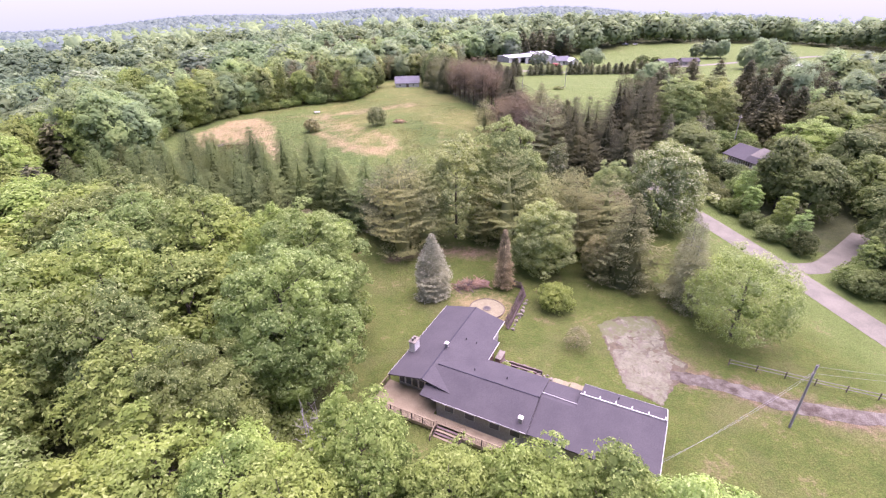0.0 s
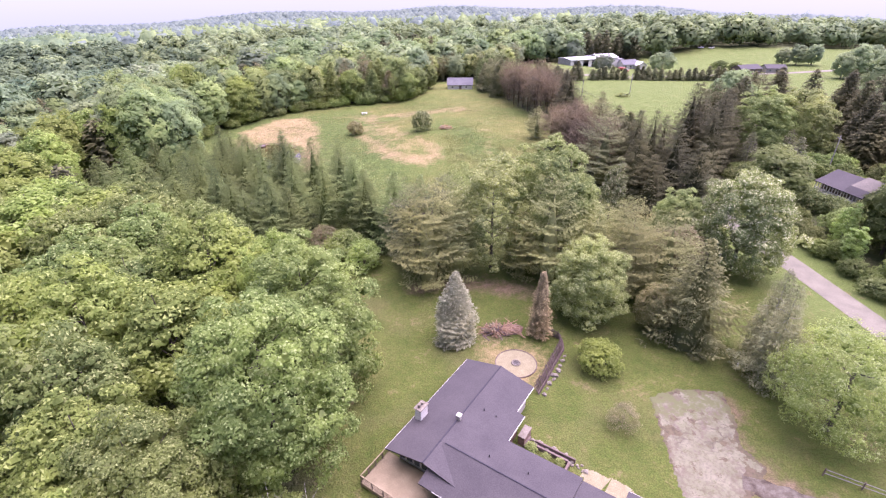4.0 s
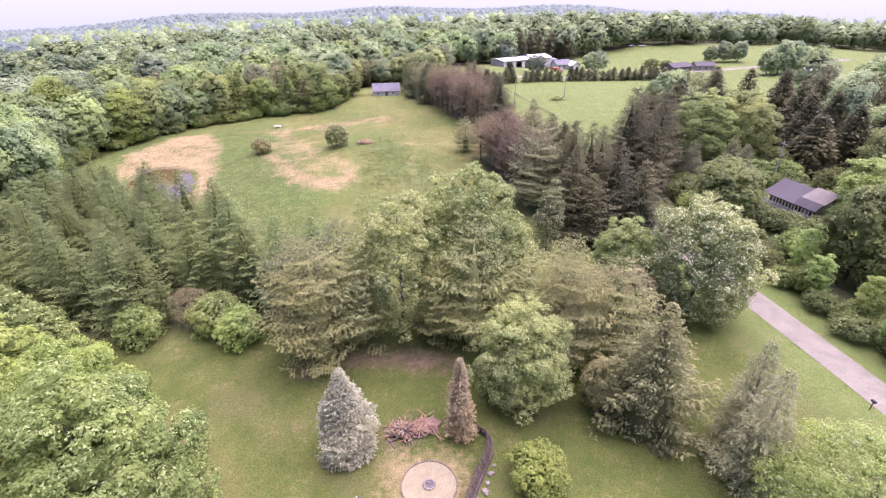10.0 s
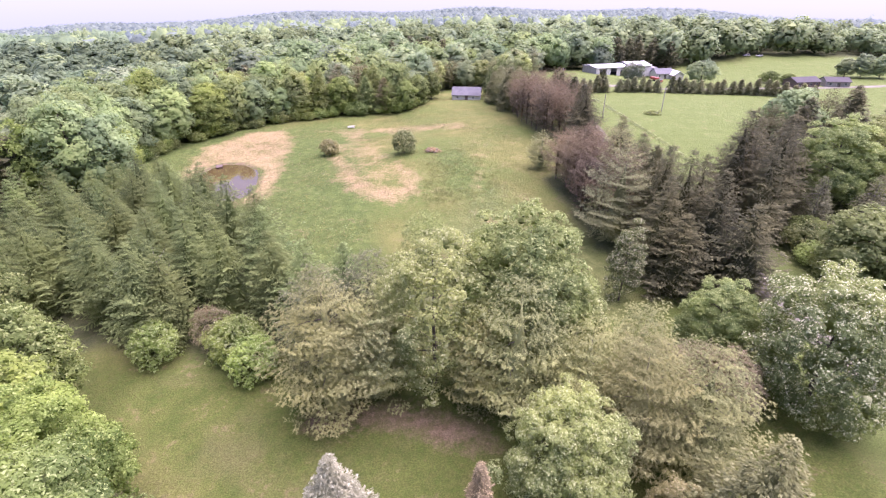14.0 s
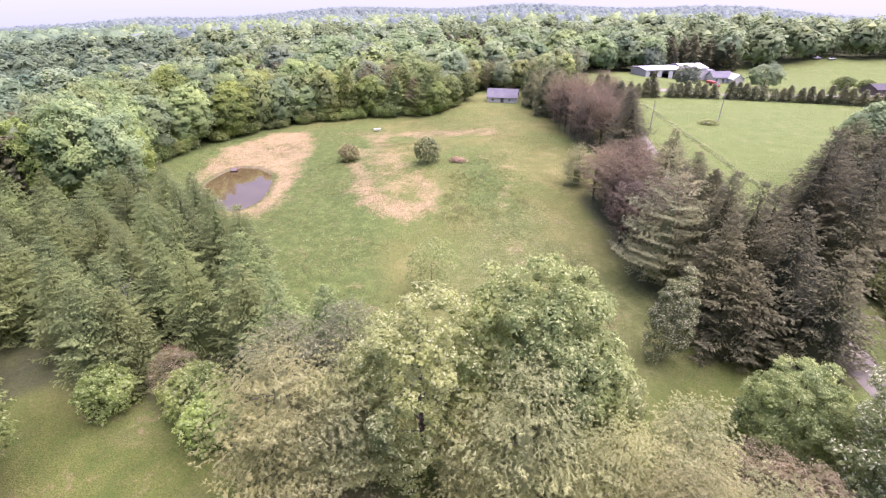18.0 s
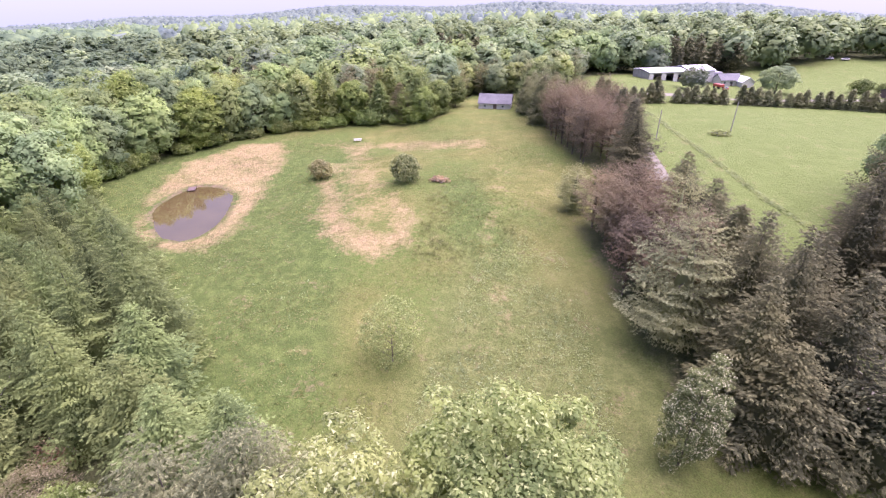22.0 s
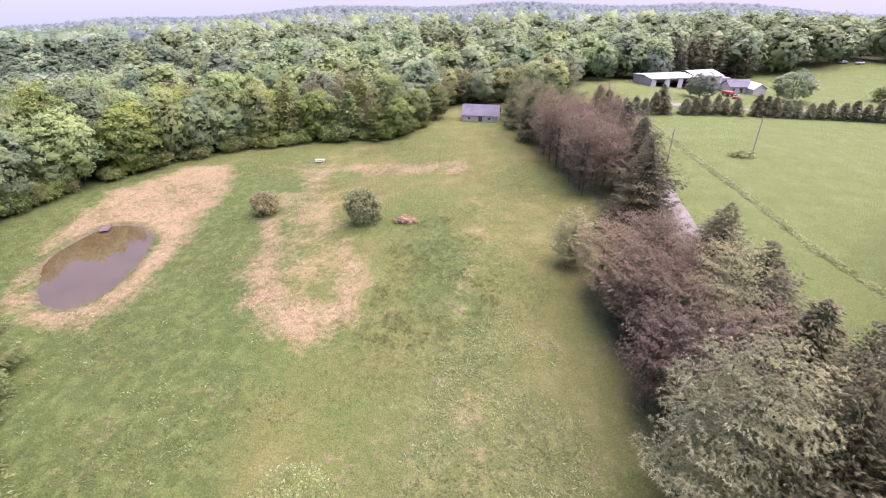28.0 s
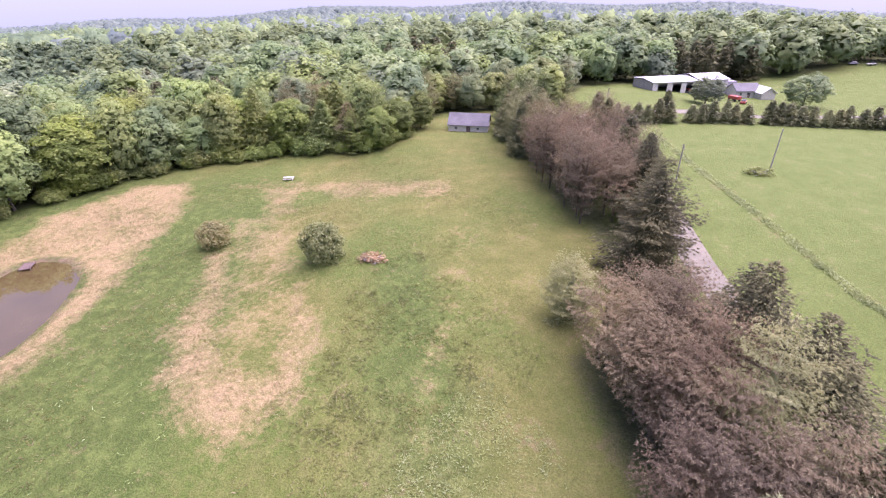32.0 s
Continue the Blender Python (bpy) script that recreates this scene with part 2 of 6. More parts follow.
def worn_pad():
    """Broken pale pavement with patches, cracks, mud and weeds."""
    m, nt, bsdf = shader("broken_pavement")
    col = blend(nt, noisy(nt, 0.5, 4), (0.14, 0.135, 0.083), (0.188, 0.182, 0.118))
    col = blend(nt, noisy(nt, 0.32, 5, 0.65, low=0.53, high=0.62), col, (0.125, 0.1, 0.072))
    col = blend(nt, noisy(nt, 1.4, 5, 0.7, low=0.54, high=0.64), col, (0.1, 0.098, 0.05))
    bent = node(nt, "ShaderNodeTexNoise", place_of(nt))
    bent.inputs["Scale"].default_value = 0.5
    bent.inputs["Detail"].default_value = 5.0
    crack = node(nt, "ShaderNodeTexVoronoi", node(nt, "ShaderNodeVectorMath", place_of(nt), node(nt, "ShaderNodeVectorMath", bent.outputs[1], (4.0, 4.0, 0.0), operation="MULTIPLY").outputs[0], operation="ADD").outputs[0], feature="DISTANCE_TO_EDGE")
    crack.inputs["Scale"].default_value = 0.21
    line = node(nt, "ShaderNodeMapRange", crack.outputs[0], 0.0, 0.045, 1.0, 0.0).outputs[0]
    col = blend(nt, calc(nt, "MULTIPLY", line, noisy(nt, 0.4, 3, low=0.45, high=0.65)), col, (0.06, 0.05, 0.036))
    crumbs = calc(nt, "GREATER_THAN", noisy(nt, 3.2, 4, 0.7), 0.6)
    col = blend(nt, calc(nt, "MULTIPLY", crumbs, 0.5), col, (0.105, 0.085, 0.06))
    mud = node(nt, "ShaderNodeAttribute", attribute_name="mud").outputs["Fac"]
    mud = node(nt, "ShaderNodeMapRange", calc(nt, "ADD", mud, noisy(nt, 0.7, 5, 0.7)), 0.84, 0.98, 0.0, 0.95).outputs[0]
    col = blend(nt, mud, col, blend(nt, noisy(nt, 2.5, 4), (0.06, 0.043, 0.024), (0.11, 0.083, 0.05)))
    weeds = node(nt, "ShaderNodeAttribute", attribute_name="weeds").outputs["Fac"]
    weeds = calc(nt, "MULTIPLY", weeds, noisy(nt, 0.9, 4, 0.7, low=0.38, high=0.55))
    col = blend(nt, weeds, col, (0.1, 0.112, 0.042))
    nt.links.new(col, bsdf.inputs["Base Color"])
    bsdf.inputs["Roughness"].default_value = 0.92
    bumped(nt, bsdf, noisy(nt, 5.0, 4), 0.5, 0.03)
    return m


PAD = worn_pad()


def pond_water():
    m, nt, bsdf = shader("pond_water")
    col = blend(nt, noisy(nt, 0.12, 3), (0.075, 0.056, 0.022), (0.092, 0.069, 0.028))
    nt.links.new(col, bsdf.inputs["Base Color"])
    bsdf.inputs["Roughness"].default_value = 0.035
    bsdf.inputs["IOR"].default_value = 1.8
    bumped(nt, bsdf, noisy(nt, 1.6, 2), 0.015, 0.02)
    return m


WATER = pond_water()


def land():
    """Grass of several kinds, straw, bare earth and woodland floor, by the ground's own masks."""
    m, nt, bsdf = shader("land")

    def mask(name):
        return node(nt, "ShaderNodeAttribute", attribute_name=name).outputs["Fac"]

    broad, mid, fine, tiny = noisy(nt, 0.045, 3, low=0.4, high=0.6), noisy(nt, 0.22, 4, 0.6), noisy(nt, 1.3, 4, 0.65), noisy(nt, 6.0, 3, 0.7)
    meadow = blend(nt, mid, (0.09804, 0.1194, 0.02666), (0.1539, 0.1637, 0.04472))
    meadow = blend(nt, calc(nt, "MULTIPLY", broad, 0.85), meadow, (0.07255, 0.1233, 0.02236))
    meadow = blend(nt, calc(nt, "MULTIPLY", fine, 0.4), meadow, (0.1863, 0.1734, 0.0645))
    patches = noisy(nt, 0.5, 5, 0.7, low=0.46, high=0.62)
    streaks = noisy(nt, 2.6, 4, 0.7, low=0.56, high=0.7)
    lush = blend(nt, patches, (0.062, 0.1, 0.022), (0.105, 0.15, 0.036))
    lush = blend(nt, calc(nt, "MULTIPLY", streaks, 0.5), lush, (0.2, 0.195, 0.075))
    rank = blend(nt, patches, (0.1, 0.125, 0.035), (0.158, 0.176, 0.058))
    rank = blend(nt, calc(nt, "MULTIPLY", streaks, 0.3), rank, (0.26, 0.235, 0.11))
    meadow = blend(nt, calc(nt, "MULTIPLY", mask("lush"), 0.85), meadow, lush)
    meadow = blend(nt, calc(nt, "MULTIPLY", mask("rank"), 0.8), meadow, rank)
    lawn = blend(nt, mid, (0.0625, 0.098, 0.0175), (0.0965, 0.128, 0.0265))
    lawn = blend(nt, calc(nt, "MULTIPLY", fine, 0.3), lawn, (0.144, 0.1275, 0.04257))
    lawn = blend(nt, calc(nt, "MULTIPLY", noisy(nt, 0.09, 4, 0.6, low=0.5, high=0.68), 0.42), lawn, (0.155, 0.14, 0.06))
    pasture = blend(nt, mid, (0.1006, 0.1471, 0.03359), (0.1258, 0.1732, 0.04551))
    pasture = blend(nt, calc(nt, "MULTIPLY", fine, 0.25), pasture, (0.161, 0.1793, 0.06068))
    col = blend(nt, mask("mown"), meadow, lawn)
    col = blend(nt, mask("pasture"), col, pasture)

    def ragged(name, spread=0.5):
        edge = calc(nt, "ADD", mask(name), calc(nt, "MULTIPLY", calc(nt, "SUBTRACT", calc(nt, "ADD", fine, calc(nt, "MULTIPLY", mid, 1.3)), 1.15), spread))
        return node(nt, "ShaderNodeMapRange", edge, 0.22, 1.05, 0.0, 1.0).outputs[0]

    straw = blend(nt, fine, (0.27, 0.2, 0.092), (0.36, 0.272, 0.135))
    straw = blend(nt, calc(nt, "MULTIPLY", mid, 0.5), straw, (0.37, 0.27, 0.145))
    col = blend(nt, calc(nt, "MULTIPLY", ragged("dry", 0.4), 0.76), col, straw)
    earth = blend(nt, fine, (0.132, 0.0891, 0.0561), (0.211, 0.152, 0.099))
    col = blend(nt, calc(nt, "MULTIPLY", ragged("earth", 0.4), 0.85), col, earth)
    litter = blend(nt, fine, (0.055, 0.07, 0.028), (0.095, 0.105, 0.045))
    col = blend(nt, ragged("woods", 0.3), col, litter)
    col = blend(nt, 1.0, col, blend(nt, tiny, (0.7, 0.7, 0.7), (1.24, 1.24, 1.24)), "MULTIPLY")
    nt.links.new(col, bsdf.inputs["Base Color"])
    bsdf.inputs["Roughness"].default_value = 0.95
    bsdf.inputs["Specular IOR Level"].default_value = 0.15
    bumped(nt, bsdf, calc(nt, "ADD", tiny, fine), 0.7, 0.12)
    return m


LAND = land()

# ---- the lie of the land ----
# known heights of the ground: x, y, z
HEIGHTS = np.array([
    (15, 61, 0), (8, 45, 0), (31, 49, -0.8), (45, 60, -0.5), (-1, 116, 2.4), (0, 154, 3.2), (-45, 168, -0.8), (-53, 174, -0.8),
    (-30, 160, 0.3), (-23.5, 221, -0.4), (20, 257, 3.2), (66, 209, 5.9), (85, 216, 6.3), (124, 299, 3.5), (82, 299, 7),
    (11, 169, 4.8), (30, 200, 4.5), (100, 119, 2), (65, 75, 0), (20, 88, 0.8), (-60, 110, -1), (-40, 50, -1), (-110, 240, -4),
    (-160, 120, -16), (150, 200, 4.5), (-30, 290, 0), (200, 420, 10), (0, 420, 4), (-60, -20, -1), (60, -20, -1), (-200, 300, -14)], float)
# far hills: degrees from north, how far below level their treetops show, in degrees
HILLS = ((-60, 2.6), (-45, 2.05), (-33, 1.95), (-22, 1.35), (-11, 1.1), (5, 0.95), (24, 1.15), (38, 1.95), (48, 2.5), (60, 2.7))


def poly_gap(poly, x, y):
    """Distance to a polygon's edge, negative inside, for arrays."""
    x, y = np.asarray(x, float), np.asarray(y, float)
    best, inside = np.full(x.shape, 1e9), np.zeros(x.shape, bool)
    for (ax, ay), (bx, by) in zip(poly, poly[1:] + poly[:1]):
        dx, dy = bx - ax, by - ay
        h = np.clip(((x - ax) * dx + (y - ay) * dy) / (dx * dx + dy * dy), 0, 1)
        best = np.minimum(best, np.hypot(x - ax - h * dx, y - ay - h * dy))
        if dy:
            inside ^= ((ay > y) != (by > y)) & (x < dx * (y - ay) / dy + ax)
    return np.where(inside, -best, best)


def line_gap(line, x, y):
    x, y = np.asarray(x, float), np.asarray(y, float)
    best = np.full(x.shape, 1e9)
    for (ax, ay), (bx, by) in zip(line, line[1:]):
        dx, dy = bx - ax, by - ay
        h = np.clip(((x - ax) * dx + (y - ay) * dy) / (dx * dx + dy * dy), 0, 1)
        best = np.minimum(best, np.hypot(x - ax - h * dx, y - ay - h * dy))
    return best


def step(v, a, b):
    t = np.clip((v - a) / (b - a), 0, 1)
    return t * t * (3 - 2 * t)


POND = [(-54.5, 159.6), (-48.1, 151.5), (-44.0, 147.9), (-38.2, 146.7), (-35.7, 150.1), (-35.2, 155.3), (-37.0, 163.4), (-40.1, 171.5), (-46.4, 176.6), (-52.7, 177.4), (-55.4, 172.9), (-55.9, 165.1)]
MEADOW = [(-62, 146), (-80, 176), (-76, 193), (-66, 217), (-54, 227), (-35, 238), (-20, 241), (-10, 240), (-2, 250), (7, 271), (12, 285),
          (30, 285), (29, 256), (31, 240), (35, 215), (37, 196), (41, 188), (44, 176), (42, 165), (34, 155), (37, 140), (38, 125), (43, 112),
          (46, 100), (42, 92), (30, 95), (8, 99), (-4, 103), (-20, 119), (-44, 140)]
LAWN = [(-32, 88), (-22, 79), (-8, 72), (-1, 64), (-5, 52), (-4, 40), (4, 33), (20, 27), (34, 16), (66, -40), (67, 40), (68, 95), (64, 104), (48, 112),
        (42, 98), (34, 92), (20, 90), (0, 88), (-12, 86)]
PASTURE = [(62, 148), (62, 262), (58, 276), (56, 300), (70, 326), (120, 340), (163, 357), (189, 365), (227, 370), (270, 377), (330, 372), (360, 330), (330, 240), (260, 202),
           (190, 184), (140, 182), (105, 178), (90, 158), (84, 146)]
LANE = [(70, -60), (70.3, 45), (70.3, 68), (69.8, 86), (66, 120), (61.5, 155), (59.6, 175), (60.0, 190), (60.6, 230), (62.5, 274), (63, 282)]
CROSSROAD = [(30, 268), (62, 275), (90, 277), (138, 282), (200, 284), (300, 300)]
DRIVE = [(36, 43), (41.5, 40), (46.2, 36), (52, 33), (60, 30.5), (70, 29)]
SANDS = [[(-48.6, 217), (-59.7, 213), (-68, 194), (-64, 178), (-59, 163), (-51, 149), (-43, 143), (-38.6, 141.5), (-30.1, 141.5), (-29.4, 152.2), (-30.9, 163.4),
          (-35.2, 179.4), (-38.5, 197.4), (-42, 208)],
         [(-22, 180), (-17, 180), (-11, 164.6), (-3.5, 151.5), (3, 148), (0.5, 158.3), (-1.5, 167), (1, 168), (6, 156.5), (8.5, 146), (6, 140), (2.9, 137.6), (-4.5, 142.6),
          (-9.4, 146.4), (-14, 156)],
         [(-38, 215), (-25, 219), (-5.7, 219), (19.4, 211), (21.3, 200.5), (-2, 204), (-16, 211), (-11, 195), (-20, 196), (-25, 211)]]
PALE = [(-26, 195.5), (-9, 192), (-2, 170), (3.7, 151.5), (-2.4, 150.6), (-6.9, 155.7), (-18, 178)]
DITCH_LINE = [(84, 150), (79.9, 163), (77.8, 170), (76.4, 181), (74.2, 200), (72.8, 221), (72.7, 246), (71.3, 258.5)]


def height(x, y):
    x, y = np.asarray(x, float), np.asarray(y, float)
    top = low = 0
    for px, py, pz in HEIGHTS:
        w = 1 / ((x - px) ** 2 + (y - py) ** 2 + 150) ** 1.6
        top, low = top + w * pz, low + w
    near = top / low
    r = np.hypot(x - 10, y - 100)
    bearing = np.degrees(np.arctan2(x - 15, y - 60))
    dip = np.interp(bearing, [h[0] for h in HILLS], [h[1] for h in HILLS])
    crest = r
    far = 43 - crest * np.tan(np.radians(dip)) - 26 - 14 * (1 - step(crest, 500, 1500)) - 8 * step(r, 2000, 3000)
    far = far + 5 * np.sin(bearing * 0.33 + 1) * step(r, 700, 1500)
    z = near + (far - near) * step(r, 320, 950)
    roll = 1.6 * np.sin(x * 0.011 + 1) * np.sin(y * 0.013) * step(r, 200, 500)
    gap = poly_gap(POND, x, y)
    z = z + roll
    flat = 1 - step(gap, 0, 9)
    z = z * (1 - flat) - 0.42 * flat
    return z - 1.5 * (1 - step(gap, -3.5, 0.6))


def z_at(x, y):
    return float(height(np.array([x]), np.array([y]))[0])


# ---- building meshes ----
def mesh_of(name, verts, faces, material, smooth=False, normals=None):
    """A mesh from arrays: faces all with the same number of corners."""
    verts, faces = np.asarray(verts, np.float32), np.asarray(faces, np.int32)
    me = bpy.data.meshes.new(name)
    n, k = faces.shape
    me.vertices.add(len(verts))
    me.vertices.foreach_set("co", verts.ravel())
    me.loops.add(n * k)
    me.loops.foreach_set("vertex_index", faces.ravel())
    me.polygons.add(n)
    me.polygons.foreach_set("loop_start", np.arange(0, n * k, k, dtype=np.int32))
    me.polygons.foreach_set("loop_total", np.full(n, k, np.int32))
    me.polygons.foreach_set("use_smooth", np.full(n, smooth))
    me.materials.append(material)
    me.update(calc_edges=True)
    if normals is not None:
        me.attributes.new("custom_normal", "FLOAT_VECTOR", "POINT").data.foreach_set("vector", np.asarray(normals, np.float32).ravel())
    return me


def rounded(crown, much):
    """Turns a crown's leaf normals towards the crown's round outline: verts, tris and normals."""
    v, f = crown
    tall, wide = np.percentile(v[:, 2], 98), np.percentile(np.hypot(v[:, 0], v[:, 1]), 95)
    out = v / np.array([wide, wide, tall * 0.5]) - np.array([0, 0, 0.8])
    out /= np.linalg.norm(out, axis=1, keepdims=True) + 1e-6
    c = np.cross(v[f[:, 1]] - v[f[:, 0]], v[f[:, 2]] - v[f[:, 0]])
    c /= np.linalg.norm(c, axis=1, keepdims=True) + 1e-9
    turned = (c * out[f].mean(1)).sum(1) < 0
    c[turned] *= -1
    f = np.where(turned[:, None], f[:, ::-1], f)
    own = np.zeros_like(v)
    for k in range(3):
        np.add.at(own, f[:, k], c)
    own /= np.linalg.norm(own, axis=1, keepdims=True) + 1e-6
    n = out * much + own * (1 - much)
    return v, f, n / (np.linalg.norm(n, axis=1, keepdims=True) + 1e-6)


def join_tris(*pieces):
    """Several (verts, tris) as one."""
    at, vs, fs = 0, [], []
    for v, f in pieces:
        vs.append(v), fs.append(f + at)
        at += len(v)
    return np.concatenate(vs), np.concatenate(fs)


def thing(name, x, y, z=None, turn=0, **tags):
    ob = new(name)
    ob.matrix_world = pose(x, y, z_at(x, y) if z is None else z, 0, 0, turn)
    return tagged(ob, **tags)


def part(name, bm, material, parent=None, label=""):
    """Links a bmesh, or a mesh, as one object under a thing."""
    if isinstance(bm, bmesh.types.BMesh):
        me = bpy.data.meshes.new(name)
        bm.to_mesh(me)
        bm.free()
        me.materials.append(material)
    else:
        me = bm
    ob = new(name, me)
    ob.parent = parent
    return tagged(ob, label=label) if label else ob


def box(x0, y0, z0, x1, y1, z1, bevel=0.0):
    bm = bmesh.new()
    bmesh.ops.create_cube(bm, size=1)
    bmesh.ops.scale(bm, vec=(x1 - x0, y1 - y0, z1 - z0), verts=bm.verts)
    bmesh.ops.translate(bm, vec=((x0 + x1) / 2, (y0 + y1) / 2, (z0 + z1) / 2), verts=bm.verts)
    if bevel:
        bmesh.ops.bevel(bm, geom=bm.edges[:], offset=bevel, segments=1, affect="EDGES")
    return bm


def rod(p, q, r0, r1=None, sides=8):
    bm = bmesh.new()
    p, q = Vector(p), Vector(q)
    m = Matrix.Translation((p + q) / 2) @ (q - p).to_track_quat("Z", "Y").to_matrix().to_4x4()
    bmesh.ops.create_cone(bm, cap_ends=True, segments=sides, radius1=r0, radius2=r0 if r1 is None else r1, depth=(q - p).length, matrix=m)
    return bm


def slab(corners, thick):
    """A plate with the given upper corners."""
    bm = bmesh.new()
    top = [bm.verts.new(c) for c in corners]
    low = [bm.verts.new((c[0], c[1], c[2] - thick)) for c in corners]
    bm.faces.new(top)
    bm.faces.new(low[::-1])
    n = len(top)
    for i in range(n):
        bm.faces.new((top[i], low[i], low[(i + 1) % n], top[(i + 1) % n]))
    bmesh.ops.recalc_face_normals(bm, faces=bm.faces[:])
    return bm


def pebble(rx, ry, rz, seed=0, rough=0.2):
    bm = bmesh.new()
    bmesh.ops.create_icosphere(bm, subdivisions=2, radius=1)
    for v in bm.verts:
        k = 1 + rough * noise.noise(v.co * 1.7 + Vector((seed * 3.1, seed, 0)))
        v.co = Vector((v.co.x * rx, v.co.y * ry, v.co.z * rz)) * k
    return bm


def strip(line, half, lift, spacing=3.0, wobble=0.0):
    """A ribbon along a line that lies on the ground."""
    pts = []
    for (ax, ay), (bx, by) in zip(line, line[1:]):
        n = max(1, round(math.hypot(bx - ax, by - ay) / spacing))
        pts += [(ax + (bx - ax) * i / n, ay + (by - ay) * i / n) for i in range(n)]
    pts = np.array(pts + [line[-1]], float)
    for _ in range(4):
        pts[1:-1] = (pts[:-2] + 2 * pts[1:-1] + pts[2:]) / 4
    d = np.gradient(pts, axis=0)
    d /= np.linalg.norm(d, axis=1)[:, None]
    side = np.stack([d[:, 1], -d[:, 0]], 1)
    cols = []
    for k in np.linspace(-1, 1, 5):
        h = half + wobble * rng.uniform(-1, 1, len(pts)) * (abs(k) == 1)
        cols.append(pts + side * (k * h)[:, None] if np.ndim(h) else pts + side * k * h)
    grid = np.stack(cols, 1)
    z = height(grid[..., 0], grid[..., 1]) + lift
    z[:, (0, 4)] -= lift * 0.7
    v = np.concatenate([grid, z[..., None]], -1).reshape(-1, 3)
    i = np.arange(len(pts) - 1)[:, None] * 5 + np.arange(4)[None]
    return v, np.stack([i, i + 5, i + 6, i + 1], -1).reshape(-1, 4)


# ---- ground ----
def spaced(lo, hi, pitch, out_lo, out_hi):
    mid = np.arange(lo, hi + pitch / 2, pitch)
    grow = [pitch]
    while sum(grow) < max(lo - out_lo, out_hi - hi):
        grow.append(grow[-1] * 1.22)
    g = np.cumsum(grow)
    return np.concatenate([(lo - g[g <= lo - out_lo + 300])[::-1], mid, hi + g[g <= out_hi - hi + 300]])


gx, gy = spaced(-90, 140, 1.5, -3000, 3000), spaced(-30, 300, 1.5, -1500, 3300)
X, Y = np.meshgrid(gx, gy)
Z = height(X, Y)
Z = Z + 0.05 * np.sin(X * 1.9 + np.sin(Y)) * np.sin(Y * 1.7 + np.cos(X * 0.7))
nx = len(gx)
q = (np.arange(len(gy) - 1)[:, None] * nx + np.arange(nx - 1)[None]).ravel()
ground_mesh = mesh_of("ground", np.stack([X, Y, Z], -1).reshape(-1, 3), np.stack([q, q + 1, q + nx + 1, q + nx], 1), LAND, True)


def mask(name, values):
    ground_mesh.attributes.new(name, "FLOAT", "POINT").data.foreach_set("value", np.clip(values, 0, 1).astype(np.float32).ravel())


in_meadow, in_lawn, in_pasture = poly_gap(MEADOW, X, Y), poly_gap(LAWN, X, Y), poly_gap(PASTURE, X, Y)
clear = np.minimum(np.minimum(in_meadow, in_lawn), np.minimum(in_pasture, line_gap(LANE, X, Y) - 7))
clear = np.minimum(clear, np.hypot(X - 104, Y - 113) - 14)
mask("woods", np.maximum(step(clear, 1.5, 6.0), 0.22 * (1 - step(line_gap([(x - 1.6, y) for x, y in DITCH_LINE], X, Y), 0.2, 1.2))))
mask("mown", 1 - step(in_lawn, -2, 3))
mask("pasture", 1 - step(np.minimum(in_pasture, line_gap(LANE, X, Y) - 7), -2, 6))
dry = np.zeros(X.shape)
for poly, most in zip(SANDS, (1.0, 0.95, 0.7)):
    dry = np.maximum(dry, most * (1 - step(poly_gap(poly, X, Y), -4, 3)))
dry = dry * step(poly_gap(POND, X, Y), -0.5, 1.5)
dry = np.maximum(dry, 0.3 * (1 - step(line_gap([(23, 190), (22, 150), (25, 122)], X, Y), 0.2, 2.5)))
dry = np.maximum(dry, 0.9 * (1 - step(np.hypot(X + 0.8, Y - 115.8), 0.3, 1.6)))
dry = np.maximum(dry, 0.8 * (1 - step(np.hypot(X - 15.5, Y - 61.5), 3, 6.5)))
dry = np.maximum(dry, 0.5 * (1 - step(poly_gap(PALE, X, Y), -3, 3)))
dry = np.maximum(dry, 0.12 * (1 - step(line_gap(DITCH_LINE, X, Y), 0.5, 2.0)))
dry = np.maximum(dry, 0.6 * (1 - step(np.hypot(X + 3.5, Y - 122), 0.2, 1.3)))
mask("dry", dry)
mask("lush", np.maximum(1 - step(X + 0.25 * (Y - 125), -1.5, 4.5), 1 - step(line_gap([(15, 172), (19, 152), (24, 140)], X, Y), 2, 7)) * step(Y, 100, 108) * (1 - step(Y, 200, 240)))
mask("rank", step(X - 0.1 * (Y - 118), 10.5, 17.5) * (1 - step(Y + 0.3 * X, 130, 162)) * step(Y, 98, 106))
earth = 0.9 * (1 - step(line_gap([(2, 80), (10, 81), (20, 78)], X, Y), 0.5, 3.5))
earth = np.maximum(earth, 0.75 * (1 - step(np.hypot(X - 14, Y - 68), 1.5, 4)))
earth = np.maximum(earth, 0.7 * (1 - step(line_gap([(40.6, 54.5), (40.2, 51), (38.8, 47.2), (40, 44.5)], X, Y), 0.2, 1.4)))
earth = np.maximum(earth, 0.95 * (1 - step(line_gap(DRIVE, X, Y), 1.2, 2.8)))
earth = np.maximum(earth, 0.7 * (1 - step(poly_gap(POND, X, Y), 0.0, 1.2)))
mask("earth", earth)
tagged(new("ground", ground_mesh), "rolling grassland with lawn, meadow, dry straw patches and woodland floor", "ground", kind="structure")

